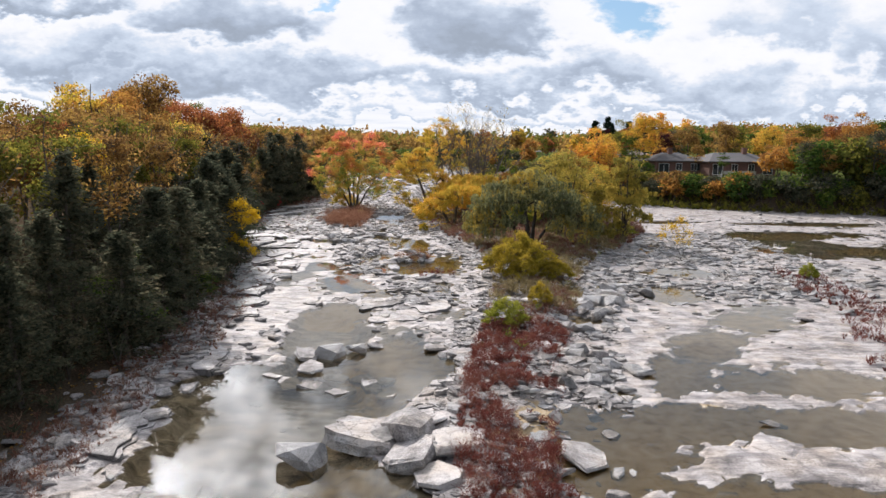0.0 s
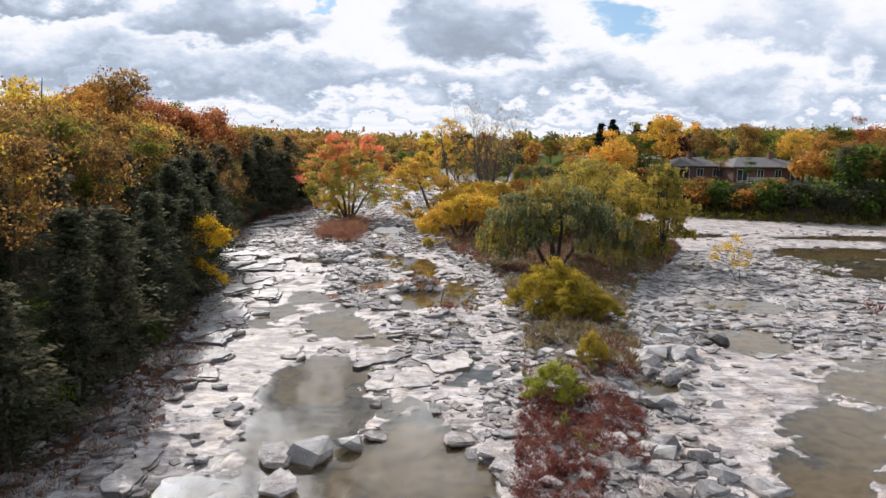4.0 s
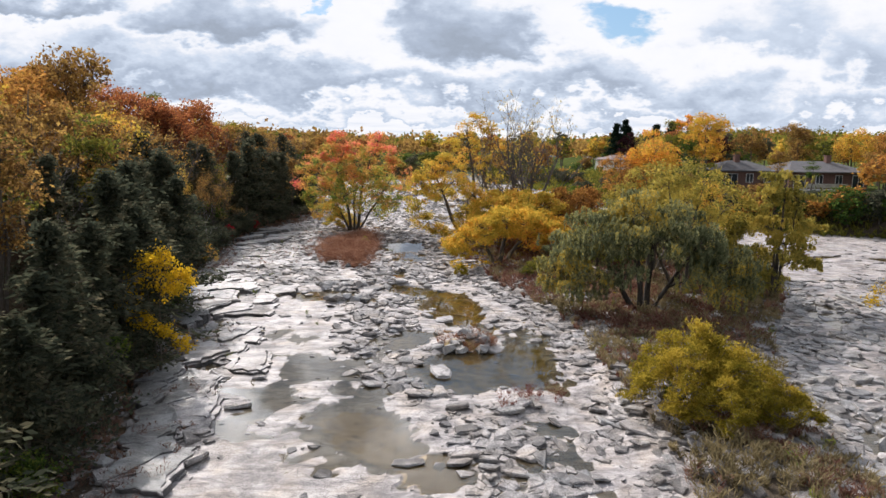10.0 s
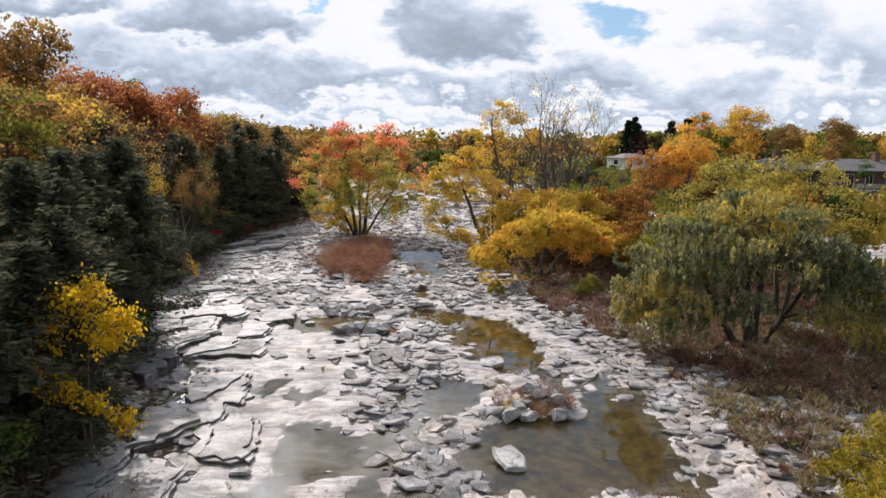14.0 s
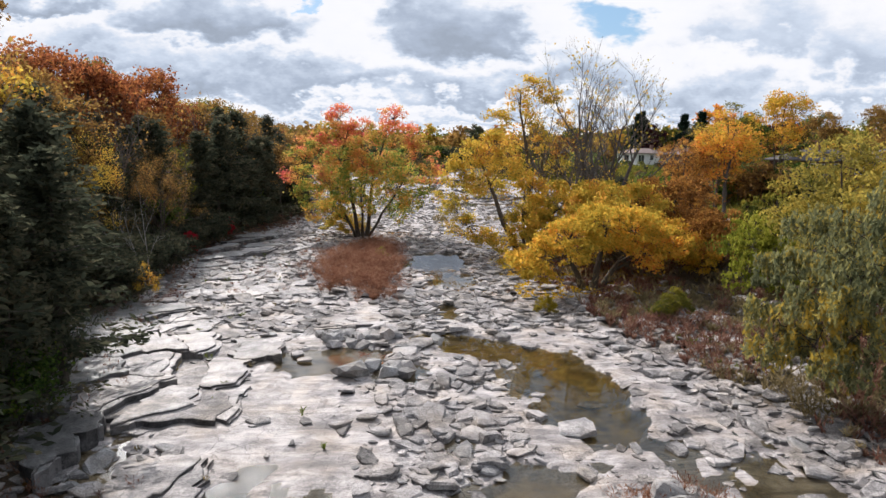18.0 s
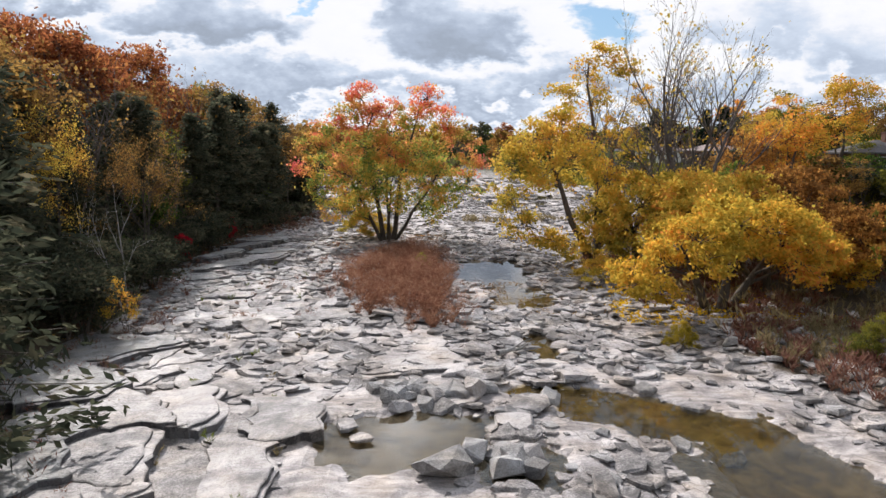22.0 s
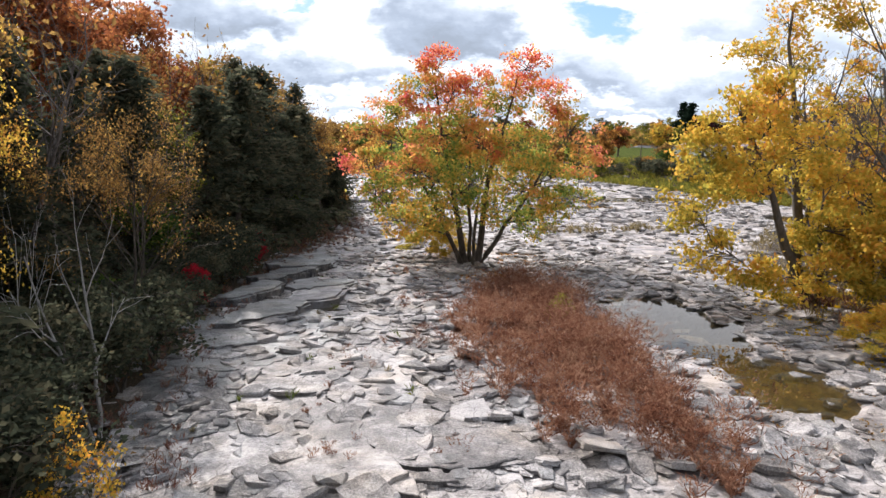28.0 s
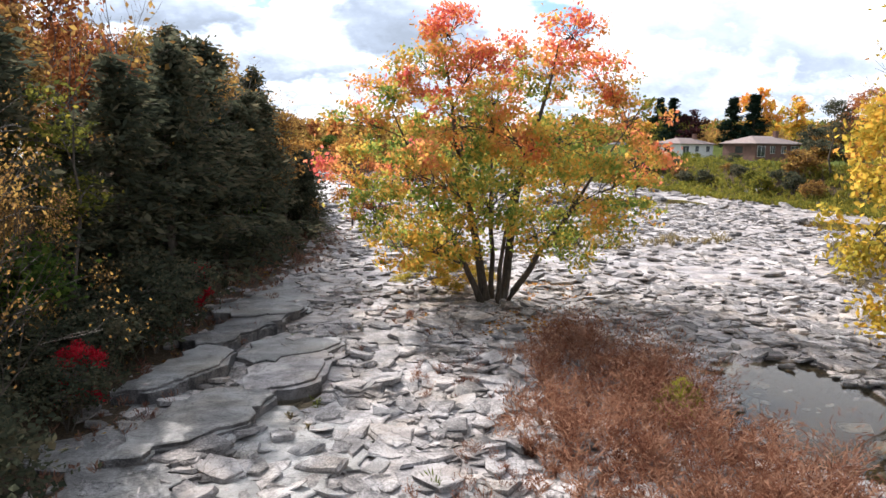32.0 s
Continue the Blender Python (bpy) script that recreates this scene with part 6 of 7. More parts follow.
herbs("far_herbs", 315, strewn(rngh, 500, -8, 6, 120, 134, lambda x, y: np.abs(y - 126 - x * 0.2) < 1.3), L_TAN, 0.5, "tan herbs on a far bar", 18, 0.06)
herbs("far_bank_grass", 316, strewn(rngh, 26000, 4, 80, 98, 262, lambda x, y: np.abs(x - bank_right(np.minimum(y, 243)) - 4) < 7.5), L_OLIVE, 0.9, "rough grass along the foot of the far bank", 16, 0.1)

herbs("far_bank_grass", 318, strewn(rngh, 5200, -60, 14, 236, 275, lambda x, y: (x > bank_right(y) - 1.5) & (x < bank_right(y) + 14)), L_TAN, 1.0, "dry rough grass on the bank past the bend", 16, 0.11)

# ---- loose stones ----
def stone_mesh(name, seed, mat, sides=7, thick=0.3):
    """One angular slab, about a metre across, with broken edges."""
    rng = np.random.default_rng(seed)
    a = np.sort(np.arange(sides) * 6.283 / sides + rng.uniform(-0.33, 0.33, sides))
    r = rng.uniform(0.36, 0.6, sides)
    ex = rng.uniform(0.75, 1.2)
    ring = np.stack([np.cos(a) * r * ex, np.sin(a) * r / ex], 1)
    tiltx, tilty = rng.uniform(-0.12, 0.12, 2)
    lv = []
    for f, z in ((0.97, -0.5), (1.03, 0.05), (1.0, 0.36), (0.9, 0.5)):
        jit = rng.normal(0, 0.025, (sides, 2))
        p = ring * f + jit
        zz = z * thick + p[:, 0] * tiltx * (z > 0) + p[:, 1] * tilty * (z > 0) + rng.normal(0, 0.012, sides)
        lv.append(np.column_stack([p, zz]))
    lv.append(np.array([[0, 0, thick * 0.52 + rng.uniform(-0.02, 0.03)]]))
    v = np.concatenate(lv)
    i = np.arange(sides)
    j = (i + 1) % sides
    q = np.concatenate([np.stack([k * sides + i, k * sides + j, (k + 1) * sides + j, (k + 1) * sides + i], 1) for k in range(3)])
    t = np.stack([3 * sides + i, 3 * sides + j, np.full(sides, 4 * sides)], 1)
    me = mesh_of(name, v, [q, t], mat)
    me.materials.append(M_STONESIDE)
    me.polygons.foreach_set("material_index", np.concatenate([np.ones(sides * 2), np.zeros(sides * 2)]).astype(np.int32))
    return me


def boulder_mesh(name, seed, mat, thick=0.55):
    """An angular block: the hull of points thrown near a box's faces."""
    rng = np.random.default_rng(seed)
    bm = bmesh.new()
    for i in range(17):
        p = rng.uniform(-1, 1, 3)
        p[rng.integers(0, 3)] = rng.choice([-1, 1]) * rng.uniform(0.75, 1)
        bm.verts.new((p[0] * 0.5 * (1 - 0.15 * p[2]), p[1] * 0.42 * (1 - 0.15 * p[2]), p[2] * thick * 0.5))
    res = bmesh.ops.convex_hull(bm, input=bm.verts)
    bmesh.ops.delete(bm, geom=[g for g in res["geom_interior"] if isinstance(g, bmesh.types.BMVert)], context="VERTS")
    me = bpy.data.meshes.new(name)
    bm.to_mesh(me)
    bm.free()
    me.materials.append(mat)
    return me


slabs = [stone_mesh("slab", 400 + i, M_SLAB, 6 + i % 4, 0.11 + 0.025 * (i % 4)) for i in range(12)]
blocks = [boulder_mesh("boulder", 430 + i, M_GREYROCK if i % 2 else M_SLAB, 0.5 + 0.08 * (i % 3)) for i in range(10)]


def put_stone(me, x, y, size, turn, tx, ty, label, name, sink=0.3, z=None, tall=1.0):
    ob = new(name, me)
    thick = size * 0.1
    ob.matrix_basis = pose(x, y, (ground_z(x, y) if z is None else z) + thick * (1 - sink), tx, ty, turn) @ Matrix.Diagonal((size, size, size * tall, 1))
    return tagged(ob, label, "rock", "loose rocks of the riverbed")


# single large rocks
rngs = np.random.default_rng(41)
HERO = ((-4.8, 20.6, 1.9, 0, 1, "pale angular boulder standing in the pool"), (-2.9, 23.0, 2.1, 50, 0, "large pale broken block at the pool's edge"), (-1.2, 22.4, 2.3, 120, 2, "large pale broken block at the pool's edge"),
        (4.9, 20.9, 1.7, 20, 0, "flat pale slab at the edge of brown water"), (-6.9, 31.6, 1.5, 10, 0, "flat rock in the shallow pool"), (-5.6, 32.1, 1.6, 70, 3, "grey rock in the shallow pool"),
        (-6.2, 29.6, 1.5, 160, 0, "flat slab in the shallow pool"), (-4.4, 32.6, 1.1, 30, 1, "grey rock in the shallow pool"), (-3.5, 33.4, 0.8, 80, 0, "small flat rock in the pool"))
HERO2 = ((-4.3, 55.6, 1.25, 10, 0, "flat white slab lying alone in the water"), (-11.6, 70.4, 1.5, 40, 1, "grey angular block beside the pool"), 
         (-14.2, 73.0, 0.8, 0, 0, "flat square slab in the pool"), (-13.8, 72.2, 0.7, 40, 0, "flat slab in the pool"), (12.6, 48.3, 1.4, 60, 3, "square grey block among loose stones"),
         (14.6, 46.2, 1.6, 10, 1, "large grey boulder at the wet flats"), (10.0, 43.0, 1.7, 70, 5, "large grey boulder beside the island"), (11.5, 43.6, 1.8, 150, 3, "large grey boulder beside the island"), (8.2, 36.5, 1.5, 20, 1, "grey boulder beside the wet flats"))
for rows in (HERO, HERO2):
    for x, y, s, t, k, lb in rows:
        flat_ = k == 0
        put_stone((slabs if flat_ else blocks)[(int(t) + k) % (12 if flat_ else 10)], x, y, s, t, rngs.uniform(-5, 5), rngs.uniform(-5, 5), lb, "flat_slab" if flat_ else "boulder", 0.2, max(0.02, ground_z(x, y)))


for x, y, s, t in ((-6.9, 28.2, 1.2, 20), (-5.6, 27.6, 1.4, 70), (-4.3, 27.2, 1.3, 130), (-3.2, 27.8, 1.2, 10), (-2.4, 27.0, 1.0, 200), (-5.0, 28.9, 1.2, 240), (-3.7, 28.8, 1.1, 300), (-7.8, 29.2, 1.2, 90), (-2.6, 28.6, 0.9, 33)):
    put_stone(slabs[int(t) % 12], x, y, s, t, rngs.uniform(-4, 4), rngs.uniform(-4, 4), "flat slab lying under the shallow water", "flat_slab", 0.2, -0.2)
for x, y, s, t, k, tl in ((-2.7, 21.9, 2.6, 15, 3, 1.2), (-0.9, 20.9, 2.2, 95, 7, 1.5), (-1.6, 22.8, 1.8, 200, 1, 1.3), (0.6, 21.3, 2.0, 150, 9, 1.2), (-0.2, 19.4, 1.7, 60, 5, 1.3)):
    put_stone(slabs[k], x, y, s, t, rngs.uniform(-6, 6), rngs.uniform(-6, 6), "large pale broken outcrop slab at the pool's edge", "flat_slab", 0.2, max(0.05, ground_z(x, y)), tl)
# the dark broken pile beside the pool, and the stones of the islet
for cx, cy, sx, sy, n, lo, hi, lb in ((-11.9, 75.0, 1.7, 0.8, 26, 0.35, 0.95, "dark grey broken block in a pile of blocks"), (-10.2, 70.9, 1.0, 0.7, 7, 0.5, 1.1, "grey broken block beside the pool"),
                                  (-2.7, 60.0, 1.7, 1.1, 16, 0.4, 0.9, "grey stone of a small stony islet"), (9.5, 42.0, 2.2, 2.6, 14, 0.6, 1.3, "grey angular boulder on the island's edge"),
                                  (-1.6, 22.6, 1.6, 1.0, 8, 0.7, 1.5, "pale broken block at the pool's edge"), (7.4, 30.0, 1.6, 4.0, 12, 0.6, 1.2, "grey angular boulder on the island's edge")):
    for i in range(n):
        x, y = cx + rngs.normal(0, sx * 0.6), cy + rngs.normal(0, sy * 0.6)
        s = rngs.uniform(lo, hi)
        put_stone(blocks[rngs.integers(0, 5) * 2 + 1] if rngs.random() < 0.7 else blocks[rngs.integers(0, 10)], x, y, s, rngs.uniform(0, 360), rngs.uniform(-20, 20), rngs.uniform(-20, 20), lb, "boulder", -0.6, max(0.0, ground_z(x, y)))


def stony(x, y):
    """How thickly loose stones lie, 0 to 1."""
    d = 0.12 - 0.1 * step(0, 3, x - isle_right(y)) * (1 - step(38, 46, y))
    d = d - 0.09 * (x < -7.5) * (y < 72) * (y > 36)
    edge_l = np.abs(x - isle_left(y)) 
    edge_r = np.abs(x - isle_right(y))
    d = np.maximum(d, (1 - step(0.6, 2.6, edge_l)) * (0.85 * step(40, 10, y) + 0.75))
    d = np.maximum(d, (1 - step(1.0, 3.4, edge_r)) * 0.9 * (1 - step(75, 85, y)))
    d = np.maximum(d, 0.85 * step(10, 14, x) * (1 - step(26, 33, x)) * step(42, 47, y) * (1 - step(70, 80, y)))
    d = np.maximum(d, 0.5 * step(24, 34, x) * step(40, 50, y) * (1 - step(95, 105, y)))
    isl = step(0, 1.5, x - isle_left(y)) * step(0, 1.5, isle_right(y) - x)
    d = np.maximum(d, 0.45 * isl * (1 - step(46, 60, y)))
    d = np.maximum(d, 0.8 * isl * step(46, 54, y) * (1 - step(78, 88, y)))
    mid = np.exp(-((x - np.interp(y, [42, 50, 54, 58, 66, 74], [-1.5, -2.0, -5.6, -7.4, -8.2, -9.5])) / np.interp(y, [42, 58, 74], [2.4, 1.7, 2.4])) ** 2) * step(40, 45, y) * (1 - step(76, 82, y))
    d = np.maximum(d, mid * 0.95)
    up = step(74, 80, y) * (1 - step(140, 170, y)) * (1 - step(-1.5, 1.5, x - isle_left(y))) * step(-26.5, -23.0, x + (y - 80) * 0.06)
    d = np.maximum(d, up * (0.95 + fbm(x * 0.3, y * 0.3, 120) * 0.9))
    d = np.maximum(d, (0.3 + 0.45 * (1 - step(58, 68, y))) * step(-1.5, 1.5, x - bank_left(y)) * (1 - step(2.5, 5.0, x - bank_left(y))))
    d = d * (1 - 0.8 * in_bar(x, y))
    d = np.maximum(d, 0.6 * step(128, 140, y) * (x < bank_right(y) + 1))
    return np.clip(d, 0, 1) * (x > bank_left(y) - 0.5)


def scatter(rng, n, x0, x1, y0, y1, limit=None):
    x, y = rng.uniform(x0, x1, n), rng.uniform(y0, y1, n)
    clump = 0.55 + fbm(x * 0.7, y * 0.7, 130) * 1.9
    ok = rng.random(n) < stony(x, y) * clump
    h = plan(x, y)[0]
    ok &= (h > -0.03) | (rng.random(n) < 0.09)
    return x[ok], y[ok], h[ok]


# larger slabs and blocks, each a thing
bx, by, bz = scatter(rngs, 2600, -24, 16, 19, 112)
n_big = 0
for x, y, z in zip(bx, by, bz):
    if n_big >= 285:
        break
    n_big += 1
    flat_ = rngs.random() < 0.86
    size = rngs.uniform(0.65, 1.25) if flat_ else rngs.uniform(0.5, 0.95)
    me = slabs[rngs.integers(0, 12)] if flat_ else blocks[rngs.integers(0, 10)]
    put_stone(me, x, y, size, rngs.uniform(0, 360), rngs.uniform(-13, 13), rngs.uniform(-13, 13), "pale flat limestone slab among loose rubble" if flat_ else "grey angular limestone block among loose rubble", "flat_slab" if flat_ else "boulder", 0.1, z)


def rubble(name, seed, n, area, lo, hi, mat, label, sides=6):
    """A bed of loose stones in one mesh."""
    rng = np.random.default_rng(seed)
    x, y, h = scatter(rng, n, *area)
    k = len(x)
    size = lo * (hi / lo) ** (rng.random(k) ** 1.55)
    a = np.arange(sides) * 6.283 / sides + rng.uniform(-0.36, 0.36, (k, sides)) + rng.uniform(0, 6.28, (k, 1))
    r = rng.uniform(0.27, 0.62, (k, sides)) * size[:, None]
    stretch = rng.uniform(0.7, 1.3, (k, 1))
    thick = size * rng.uniform(0.05, 0.2, k)
    px_, py_ = np.cos(a) * r * stretch, np.sin(a) * r / stretch
    tx, ty = rng.normal(0, 0.14, (k, 1)), rng.normal(0, 0.14, (k, 1))
    rings = []
    for f, lev in ((1.0, -0.6), (1.0, 0.55), (0.84, 1.0)):
        qx, qy = px_ * f, py_ * f
        qz = lev * thick[:, None] * 0.62 + qx * tx + qy * ty + rng.normal(0, 0.02, (k, sides)) * size[:, None]
        rings.append(np.stack([x[:, None] + qx, y[:, None] + qy, h[:, None] + thick[:, None] * 0.35 + qz], -1))
    v = np.stack(rings, 1).reshape(-1, 3)
    i = np.arange(sides)
    j = (i + 1) % sides
    q = np.concatenate([np.stack([lv * sides + i, lv * sides + j, (lv + 1) * sides + j, (lv + 1) * sides + i], 1) for lv in range(2)])
    off = (np.arange(k) * sides * 3)[:, None, None]
    quads = (q[None] + off).reshape(-1, 4)
    caps = (2 * sides + i)[None] + off[:, 0]
    me = mesh_of(name, v, [quads, caps], mat)
    me.materials.append(M_STONESIDE)
    side = np.tile(np.concatenate([np.ones(sides), np.zeros(sides)]), k)
    me.polygons.foreach_set("material_index", np.concatenate([side, np.zeros(k)]).astype(np.int32))
    tagged(part(name, me), label, "rubble", kind="stuff")


rubble("rubble", 501, 34000, (-26, 14, 16, 60), 0.14, 1.0, M_SLAB, "loose pale limestone rubble between the pools")
rubble("rubble", 502, 22000, (8, 36, 24, 80), 0.18, 1.2, M_GREYROCK, "loose grey limestone rubble beside the island")
rubble("rubble", 503, 54000, (-28, 6, 58, 112), 0.14, 1.0, M_SLAB, "loose pale slabby limestone rubble on the rock bar")
rubble("rubble", 504, 15000, (-26, 24, 106, 165), 0.28, 1.1, M_SLAB, "loose pale limestone rubble up the river")
rubble("rubble", 505, 9000, (-26, 12, 18, 112), 0.2, 1.0, M_GREYROCK, "loose dark grey limestone rubble")
rubble("rubble", 507, 7000, (-60, 36, 150, 255), 0.5, 2.4, M_SLAB, "pale broken sheets of limestone far up the river")
rubble("rubble", 506, 5000, (24, 75, 50, 108), 0.3, 1.1, M_SLAB, "loose pale stones beside the far channel")

# ---- bedrock: ledges and plates, piece by piece ----
bedrock = tagged(new("bedrock"), "layered pale limestone ledges and cracked plates stepping down from the wood", "bedrock", kind="structure")


def prism(name, outline, z0, z1, mat, parent, tilt=(0, 0)):
    """A plate with a flat top, worn rim and broken sides coloured darker for shade."""
    o = np.asarray(outline)
    c = o.mean(0)
    n = len(o)
    d = o - c
    ln = np.linalg.norm(d, axis=1)[:, None] + 1e-6
    inner = o - d / ln * 0.025
    lift = d[:, 0] * tilt[0] + d[:, 1] * tilt[1]
    v = np.concatenate([np.column_stack([o, np.full(n, z0)]), np.column_stack([o + d / ln * 0.02, z1 - 0.022 + lift]), np.column_stack([inner, z1 + lift])])
    i = np.arange(n)
    j = (i + 1) % n
    q = np.concatenate([np.stack([k * n + i, k * n + j, (k + 1) * n + j, (k + 1) * n + i], 1) for k in range(2)])
    v[:, :2] -= c
    me = mesh_of(name, v, [q, (2 * n + i)[None]], mat)
    # Sides take the shade-darkened colour, top and rim the pale one.
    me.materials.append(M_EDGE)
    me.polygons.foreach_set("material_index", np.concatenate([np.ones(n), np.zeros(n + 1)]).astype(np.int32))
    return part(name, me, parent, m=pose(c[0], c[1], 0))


def jagged(rng, p, q, amp, n):
    """Points from p towards q, without q, with a broken line between."""
    p, q = np.asarray(p, float), np.asarray(q, float)
    t = np.linspace(0, 1, n, endpoint=False)[:, None]
    side = np.array([-(q - p)[1], (q - p)[0]]) / (np.linalg.norm(q - p) + 1e-6)
    j = rng.normal(0, amp, n)
    j[0] = 0
    return p + (q - p) * t + side * j[:, None]


LEDGES = (([18, 22, 26.5, 31, 36, 40, 45, 54, 59, 65, 72, 77], [-11.6, -11.3, -10.7, -10.9, -11.9, -11.8, -12.1, -13.6, -14.3, -15.5, -15.6, -17.0], 0.30, 0.15),
          ([33, 38, 46, 53, 59, 62.5, 67, 71.3, 78, 82], [-13.9, -13.7, -14.2, -15.2, -16.0, -17.0, -16.6, -17.2, -19.4, -20.6], 0.52, 0.14),
          ([44, 50, 58, 66, 70, 77, 82], [-15.4, -16.4, -17.8, -18.6, -18.4, -21.0, -22.6], 0.72, 0.11),
          ([93.5, 95, 97.7, 100.2, 103, 108], [-24.9, -24.7, -23.0, -21.2, -21.6, -22.6], 0.34, 0.26),
          ([93, 96, 100.3, 105.3, 109, 118, 126], [-26.6, -26.2, -24.6, -22.6, -23.4, -23.8, -22.6], 0.62, 0.2))
def wander(p, a=0.55):
    """Bends a broken line in the plan, the same way for all that meet there."""
    p = np.asarray(p)
    return p + a * np.column_stack([fbm(p[:, 0] * 0.8, p[:, 1] * 0.8, 150) + fbm(p[:, 0] * 2.6, p[:, 1] * 2.6, 152, 2) * 0.5, fbm(p[:, 0] * 0.8, p[:, 1] * 0.8, 156) + fbm(p[:, 0] * 2.6, p[:, 1] * 2.6, 158, 2) * 0.5]) * 2.0


def cells(rng, x0, x1, y0, y1, size, sx=1.25, sy=1.0):
    """Cells round jittered seeds, as clipped polygons."""
    xs, ys = np.arange(x0, x1, size * sx), np.arange(y0, y1, size * sy)
    seeds = np.array([(x + rng.uniform(-0.6, 0.6) * size * sx, y + rng.uniform(-0.6, 0.6) * size * sy) for x in xs for y in ys])
    for s in seeds:
        poly = [s + np.array(c) * size * 2.2 for c in ((-1, -1), (1, -1), (1, 1), (-1, 1))]
        near = seeds[np.argsort(((seeds - s) ** 2).sum(1))[1:15]]
        for o in near:
            mid, nrm = (s + o) / 2, o - s
            cut = []
            for a, b in zip(poly, poly[1:] + poly[:1]):
                da, db = np.dot(a - mid, nrm), np.dot(b - mid, nrm)
                if da <= 0:
                    cut.append(a)
                if da * db < 0:
                    cut.append(a + (b - a) * da / (da - db))
            poly = cut
            if len(poly) < 3:
                break
        if len(poly) >= 3:
            yield s, poly


# Plates within a few metres of the bank get tree shade as colour.
def bank_shaded(x, y, mat):
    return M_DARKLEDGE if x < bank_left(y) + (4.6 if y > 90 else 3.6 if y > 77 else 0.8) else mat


def plates(seed, x0, x1, y0, y1, size, test, mat, thick=(0.03, 0.12), fill=0.0):
    rng = np.random.default_rng(seed)
    for s, poly in cells(rng, x0, x1, y0, y1, size):
        if not test(s[0], s[1]):
            continue
        h = ground_z(*s)
        if h < 0.02 or min(plan(*((np.array(poly) + s) / 2).T)[0]) < -0.02:
            continue
        c = np.mean(poly, 0)
        poly = [c + (p - c) * rng.uniform(0.96 + fill, 1.01 + fill) for p in poly]
        out = np.concatenate([jagged(rng, a, b, 0.05, max(2, int(np.linalg.norm(b - a) / 0.28))) for a, b in zip(poly, poly[1:] + poly[:1])])
        prism("slab", wander(out), h - 0.3, h + rng.uniform(*thick), bank_shaded(s[0], s[1], mat), bedrock, (rng.uniform(-0.005, 0.035), rng.uniform(-0.03, 0.005)))


def ledge_wave(y):
    return (0.35 if y < 36 else 1.0) * (1.1 * math.sin(y * 0.83 + 1.0) * math.sin(y * 0.31) + 0.35 * math.sin(y * 2.1))


def bed_level(x, y):
    """How many ledges a place lies above, and how high that is."""
    n, z = 0, 0.0
    for ys, xs, top, rise in LEDGES:
        if ys[0] <= y <= ys[-1] and x < np.interp(y, ys, xs) + ledge_wave(y):
            n, z = n + 1, z + rise
    return n, z


rngl = np.random.default_rng(77)
def bedrock_cells(x0, x1, y0, y1, size, mat):
    """Cracked plates that step up ledge by ledge; those at an edge show thin layers."""
    for s, poly in cells(rngl, x0, x1, y0, y1, size, 0.85, 1.7):
        if s[0] < bank_left(s[1]) + (1.8 if s[1] > 88 else 3.2 if s[1] < 40 else 1.6 if s[1] < 60 else -0.3):
            continue
        n, z = bed_level(*s)
        if n == 0:
            continue
        rim = False
        for ys, xs, top, rise in LEDGES:
            if not ys[0] <= s[1] <= ys[-1]:
                continue
            e = np.interp(s[1], ys, xs) + ledge_wave(s[1])
            if abs(s[0] - e) > size * 1.3:
                continue
            slope = (np.interp(s[1] + 1, ys, xs) - np.interp(s[1] - 1, ys, xs)) / 2
            keep = 1 if s[0] < e else -1
            side = lambda p: keep * (p[0] - e - slope * (p[1] - s[1]))
            cut = []
            for a, b in zip(poly, poly[1:] + poly[:1]):
                da, db = side(a), side(b)
                if da <= 0:
                    cut.append(a)
                if da * db < 0:
                    cut.append(a + (b - a) * da / (da - db))
            poly = cut if len(cut) >= 3 else poly
            rim = rim or keep == 1
        c = np.mean(poly, 0)
        poly = [c + (p - c) * rngl.uniform(0.985, 1.05) for p in poly]
        h = max(0.04, min(0.2, ground_z(*s))) + z
        tilt = (rngl.uniform(0.0, 0.045), rngl.uniform(-0.035, 0.005))
        for k in range(2 if rim else 1):
            out = np.concatenate([jagged(rngl, a, b, 0.055, max(2, int(np.linalg.norm(b - a) / 0.28))) for a, b in zip(poly, poly[1:] + poly[:1])])
            out = wander(out) + rngl.uniform(-0.06, 0.06, 2) + np.array([rngl.uniform(0.03, 0.28) * k, 0])
            # Near the bank the dark rock carries wet and the wood's painted shade.
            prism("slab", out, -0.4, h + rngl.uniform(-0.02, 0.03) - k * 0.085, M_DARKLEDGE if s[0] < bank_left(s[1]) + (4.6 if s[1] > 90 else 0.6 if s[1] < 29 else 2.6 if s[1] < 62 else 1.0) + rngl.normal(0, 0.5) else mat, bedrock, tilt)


bedrock_cells(-24, -9, 17, 86, 2.05, M_LEDGE)
bedrock_cells(-29, -19, 91, 128, 2.3, M_LEDGE)
plates(601, -25, -15, 72, 92, 2.3, lambda x, y: x > bank_left(y) + 0.4 and x < -14.5 + (78 - y) * 0.25, M_SLAB, (0.0, 0.06))
plates(602, -26, -18, 88, 112, 2.0, lambda x, y: x > bank_left(y) + 1.0 and x < -19.0, M_LEDGE, (0.01, 0.08))
plates(603, -5, 3, 38, 50, 1.9, lambda x, y: x < isle_left(y) - 0.5 and fbm(np.array([x * 0.5]), np.array([y * 0.5]), 140)[0] > -0.05, M_SLAB, (0.03, 0.12))


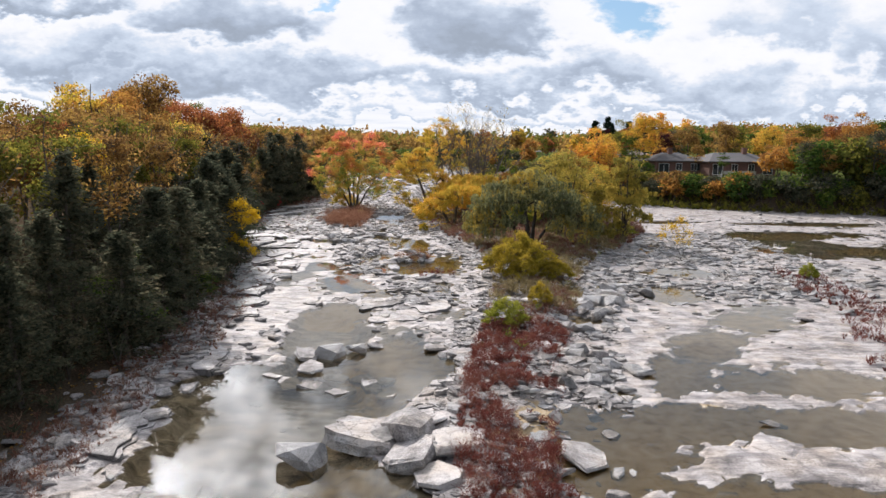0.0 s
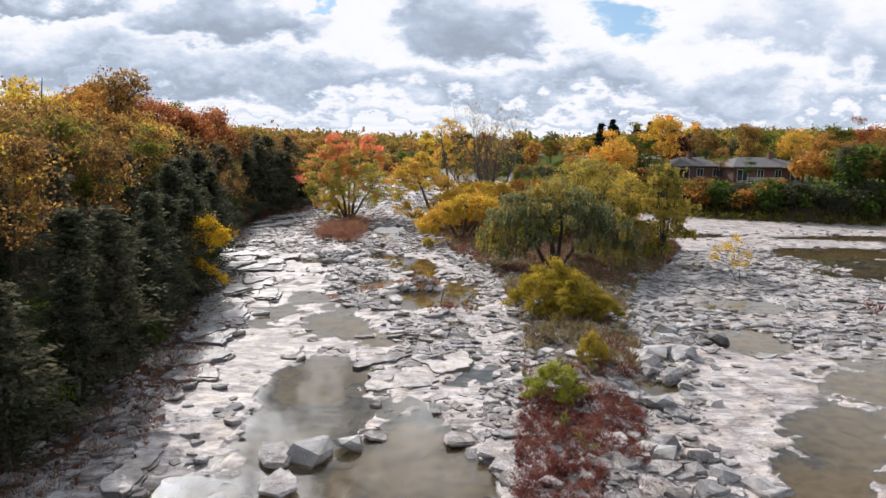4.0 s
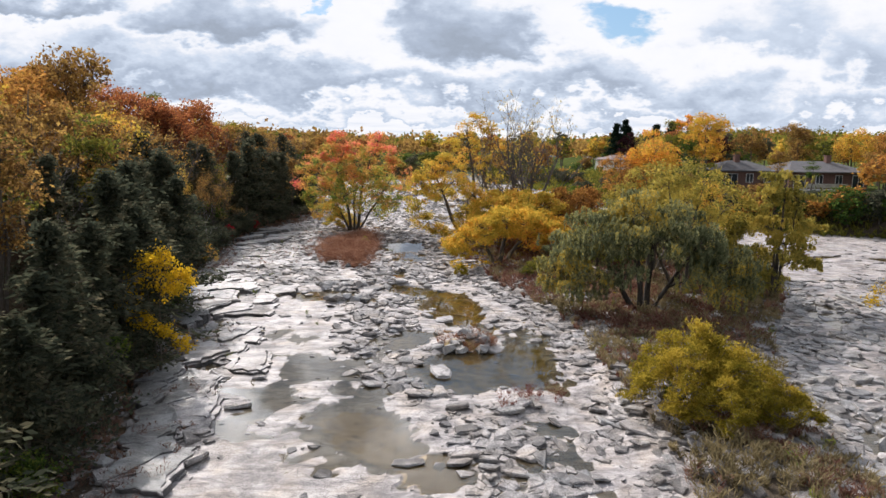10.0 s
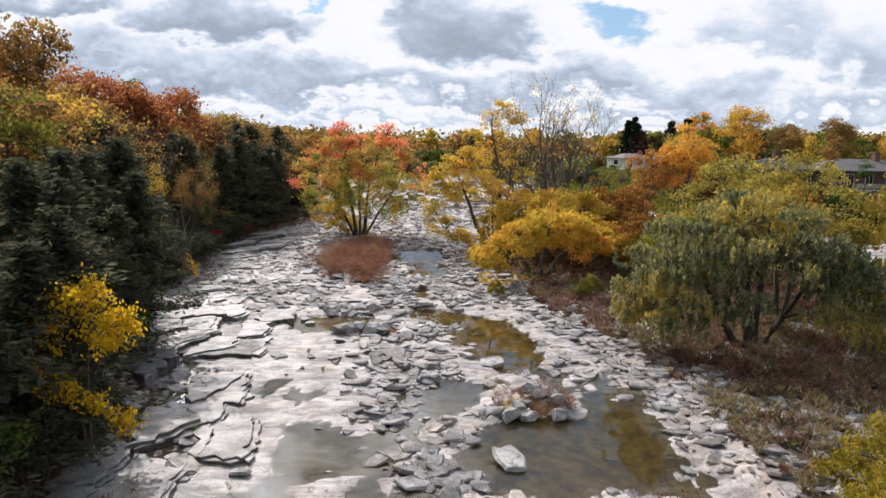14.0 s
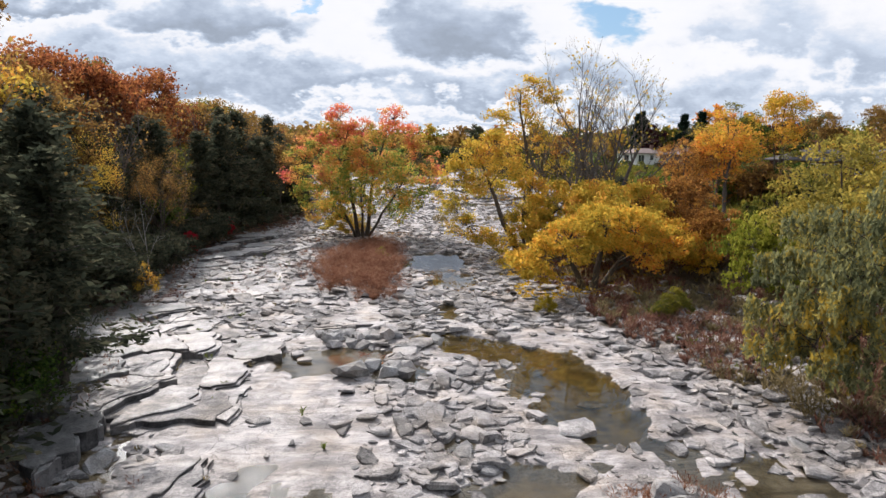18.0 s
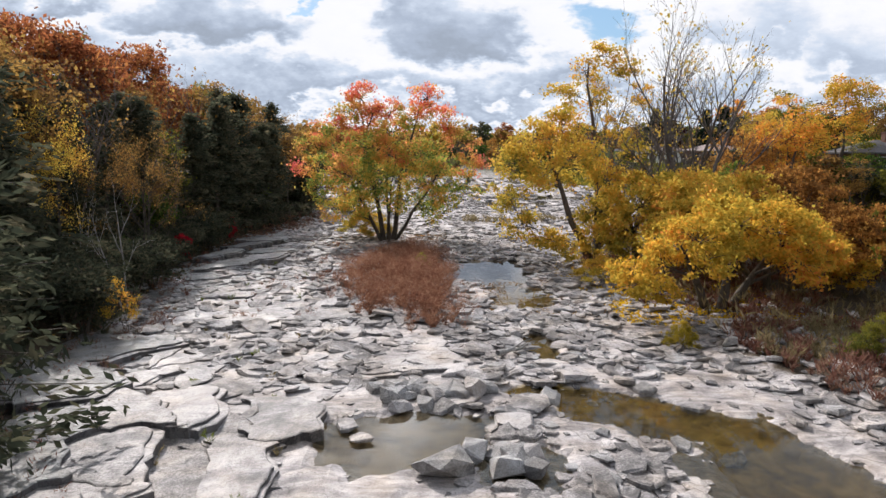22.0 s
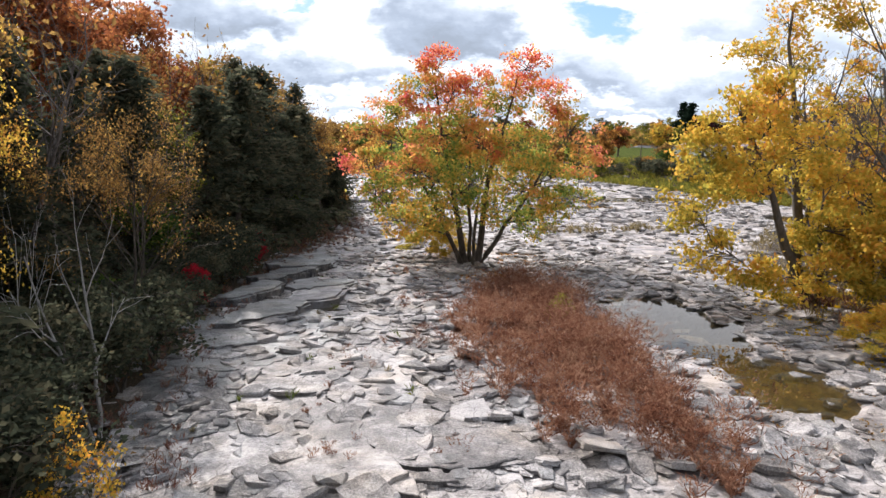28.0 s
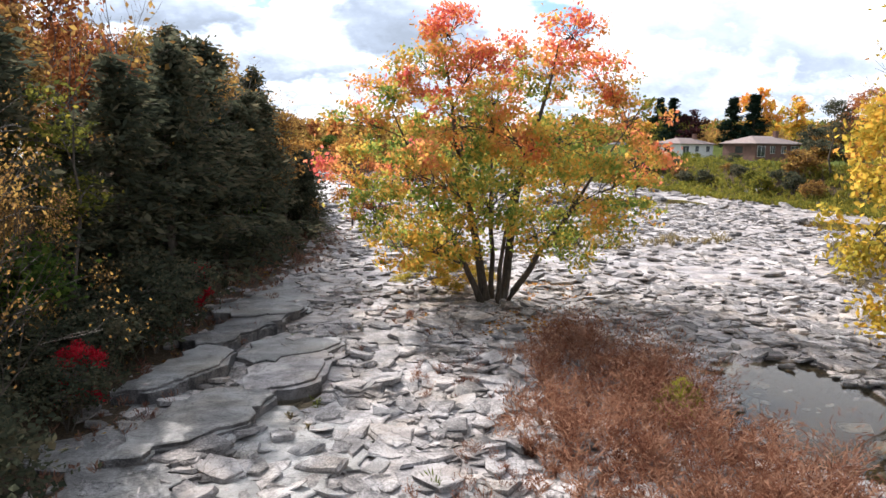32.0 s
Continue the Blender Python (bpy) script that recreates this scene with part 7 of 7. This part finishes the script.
# ---- fallen leaves and driftwood ----
def fallen(name, seed, spots, mat, size, label, level=None):
    rng = np.random.default_rng(seed)
    z = plan(spots[:, 0], spots[:, 1])[0]
    z = np.maximum(z, 0.006) if level is None else np.full(len(z), level)
    c = np.column_stack([spots, z + rng.uniform(0.01, 0.06, len(z))])
    v, f = leaf_quads(rng, c, size, 1.3, 0.0, 0.85)
    tagged(part(name, mesh_of(name, v, f, mat)), label, "leaves", kind="stuff")


fallen("fallen_leaves", 701, strewn(rngh, 16000, -4.5, 6, 82, 102, lambda x, y: (x > isle_left(y) - 1.6) & (fbm(x * 0.5, y * 0.5, 160) > -0.08)), L_GOLD, 0.11, "golden fallen leaves under the box elders")
fallen("fallen_leaves", 702, strewn(rngh, 1800, -9, -5, 85, 93, lambda x, y: fbm(x * 0.7, y * 0.7, 161) > 0.0), L_BRONZE, 0.06, "brown fallen leaves in a shallow pool")
fallen("fallen_leaves", 703, strewn(rngh, 5000, -20, -10, 104, 115, lambda x, y: ((x + 15) ** 2 + (y - 109) ** 2 < 30) & (fbm(x * 0.6, y * 0.6, 162) > 0.0)), L_ORANGE, 0.10, "orange fallen leaves round the maple's foot")
fallen("fallen_leaves", 704, strewn(rngh, 9000, -32, -14, 18, 125, lambda x, y: np.abs(bank_left(y) - 1.0 - x) < 2.6), L_BRONZE, 0.10, "brown fallen leaves at the edge of the wood")


def driftwood(x, y, length, turn, label):
    rng = np.random.default_rng(int(abs(x) * 10))
    root = tagged(new("driftwood"), label, "driftwood")
    root.matrix_basis = pose(x, y, ground_z(x, y) + 0.22, 0, 4, turn)
    t = np.linspace(-0.5, 0.5, 7) * length
    path = np.column_stack([t, rng.normal(0, 0.06, 7), rng.normal(0, 0.03, 7)])
    v, q = tube(path, np.linspace(0.11, 0.04, 7), 7)
    part("log", mesh_of("log", v, q, M_PALEBARK, True), root)
    for i in range(3):
        s = path[3 + i]
        e = s + np.array([rng.uniform(0.3, 0.7), rng.uniform(-0.5, 0.5), rng.uniform(0.1, 0.5)])
        v, q = tube([s, (s + e) / 2 + 0.05, e], [0.035, 0.025, 0.01], 5)
        part("branch", mesh_of("branch", v, q, M_PALEBARK, True), root)


driftwood(25.6, 69.6, 5.6, -78, "pale bleached driftwood log among grey stones")
driftwood(30.5, 106.0, 5.0, -20, "long pale driftwood log at the foot of the bank")
driftwood(-8.9, 79.0, 1.6, 40, "short pale driftwood branch on the stones")
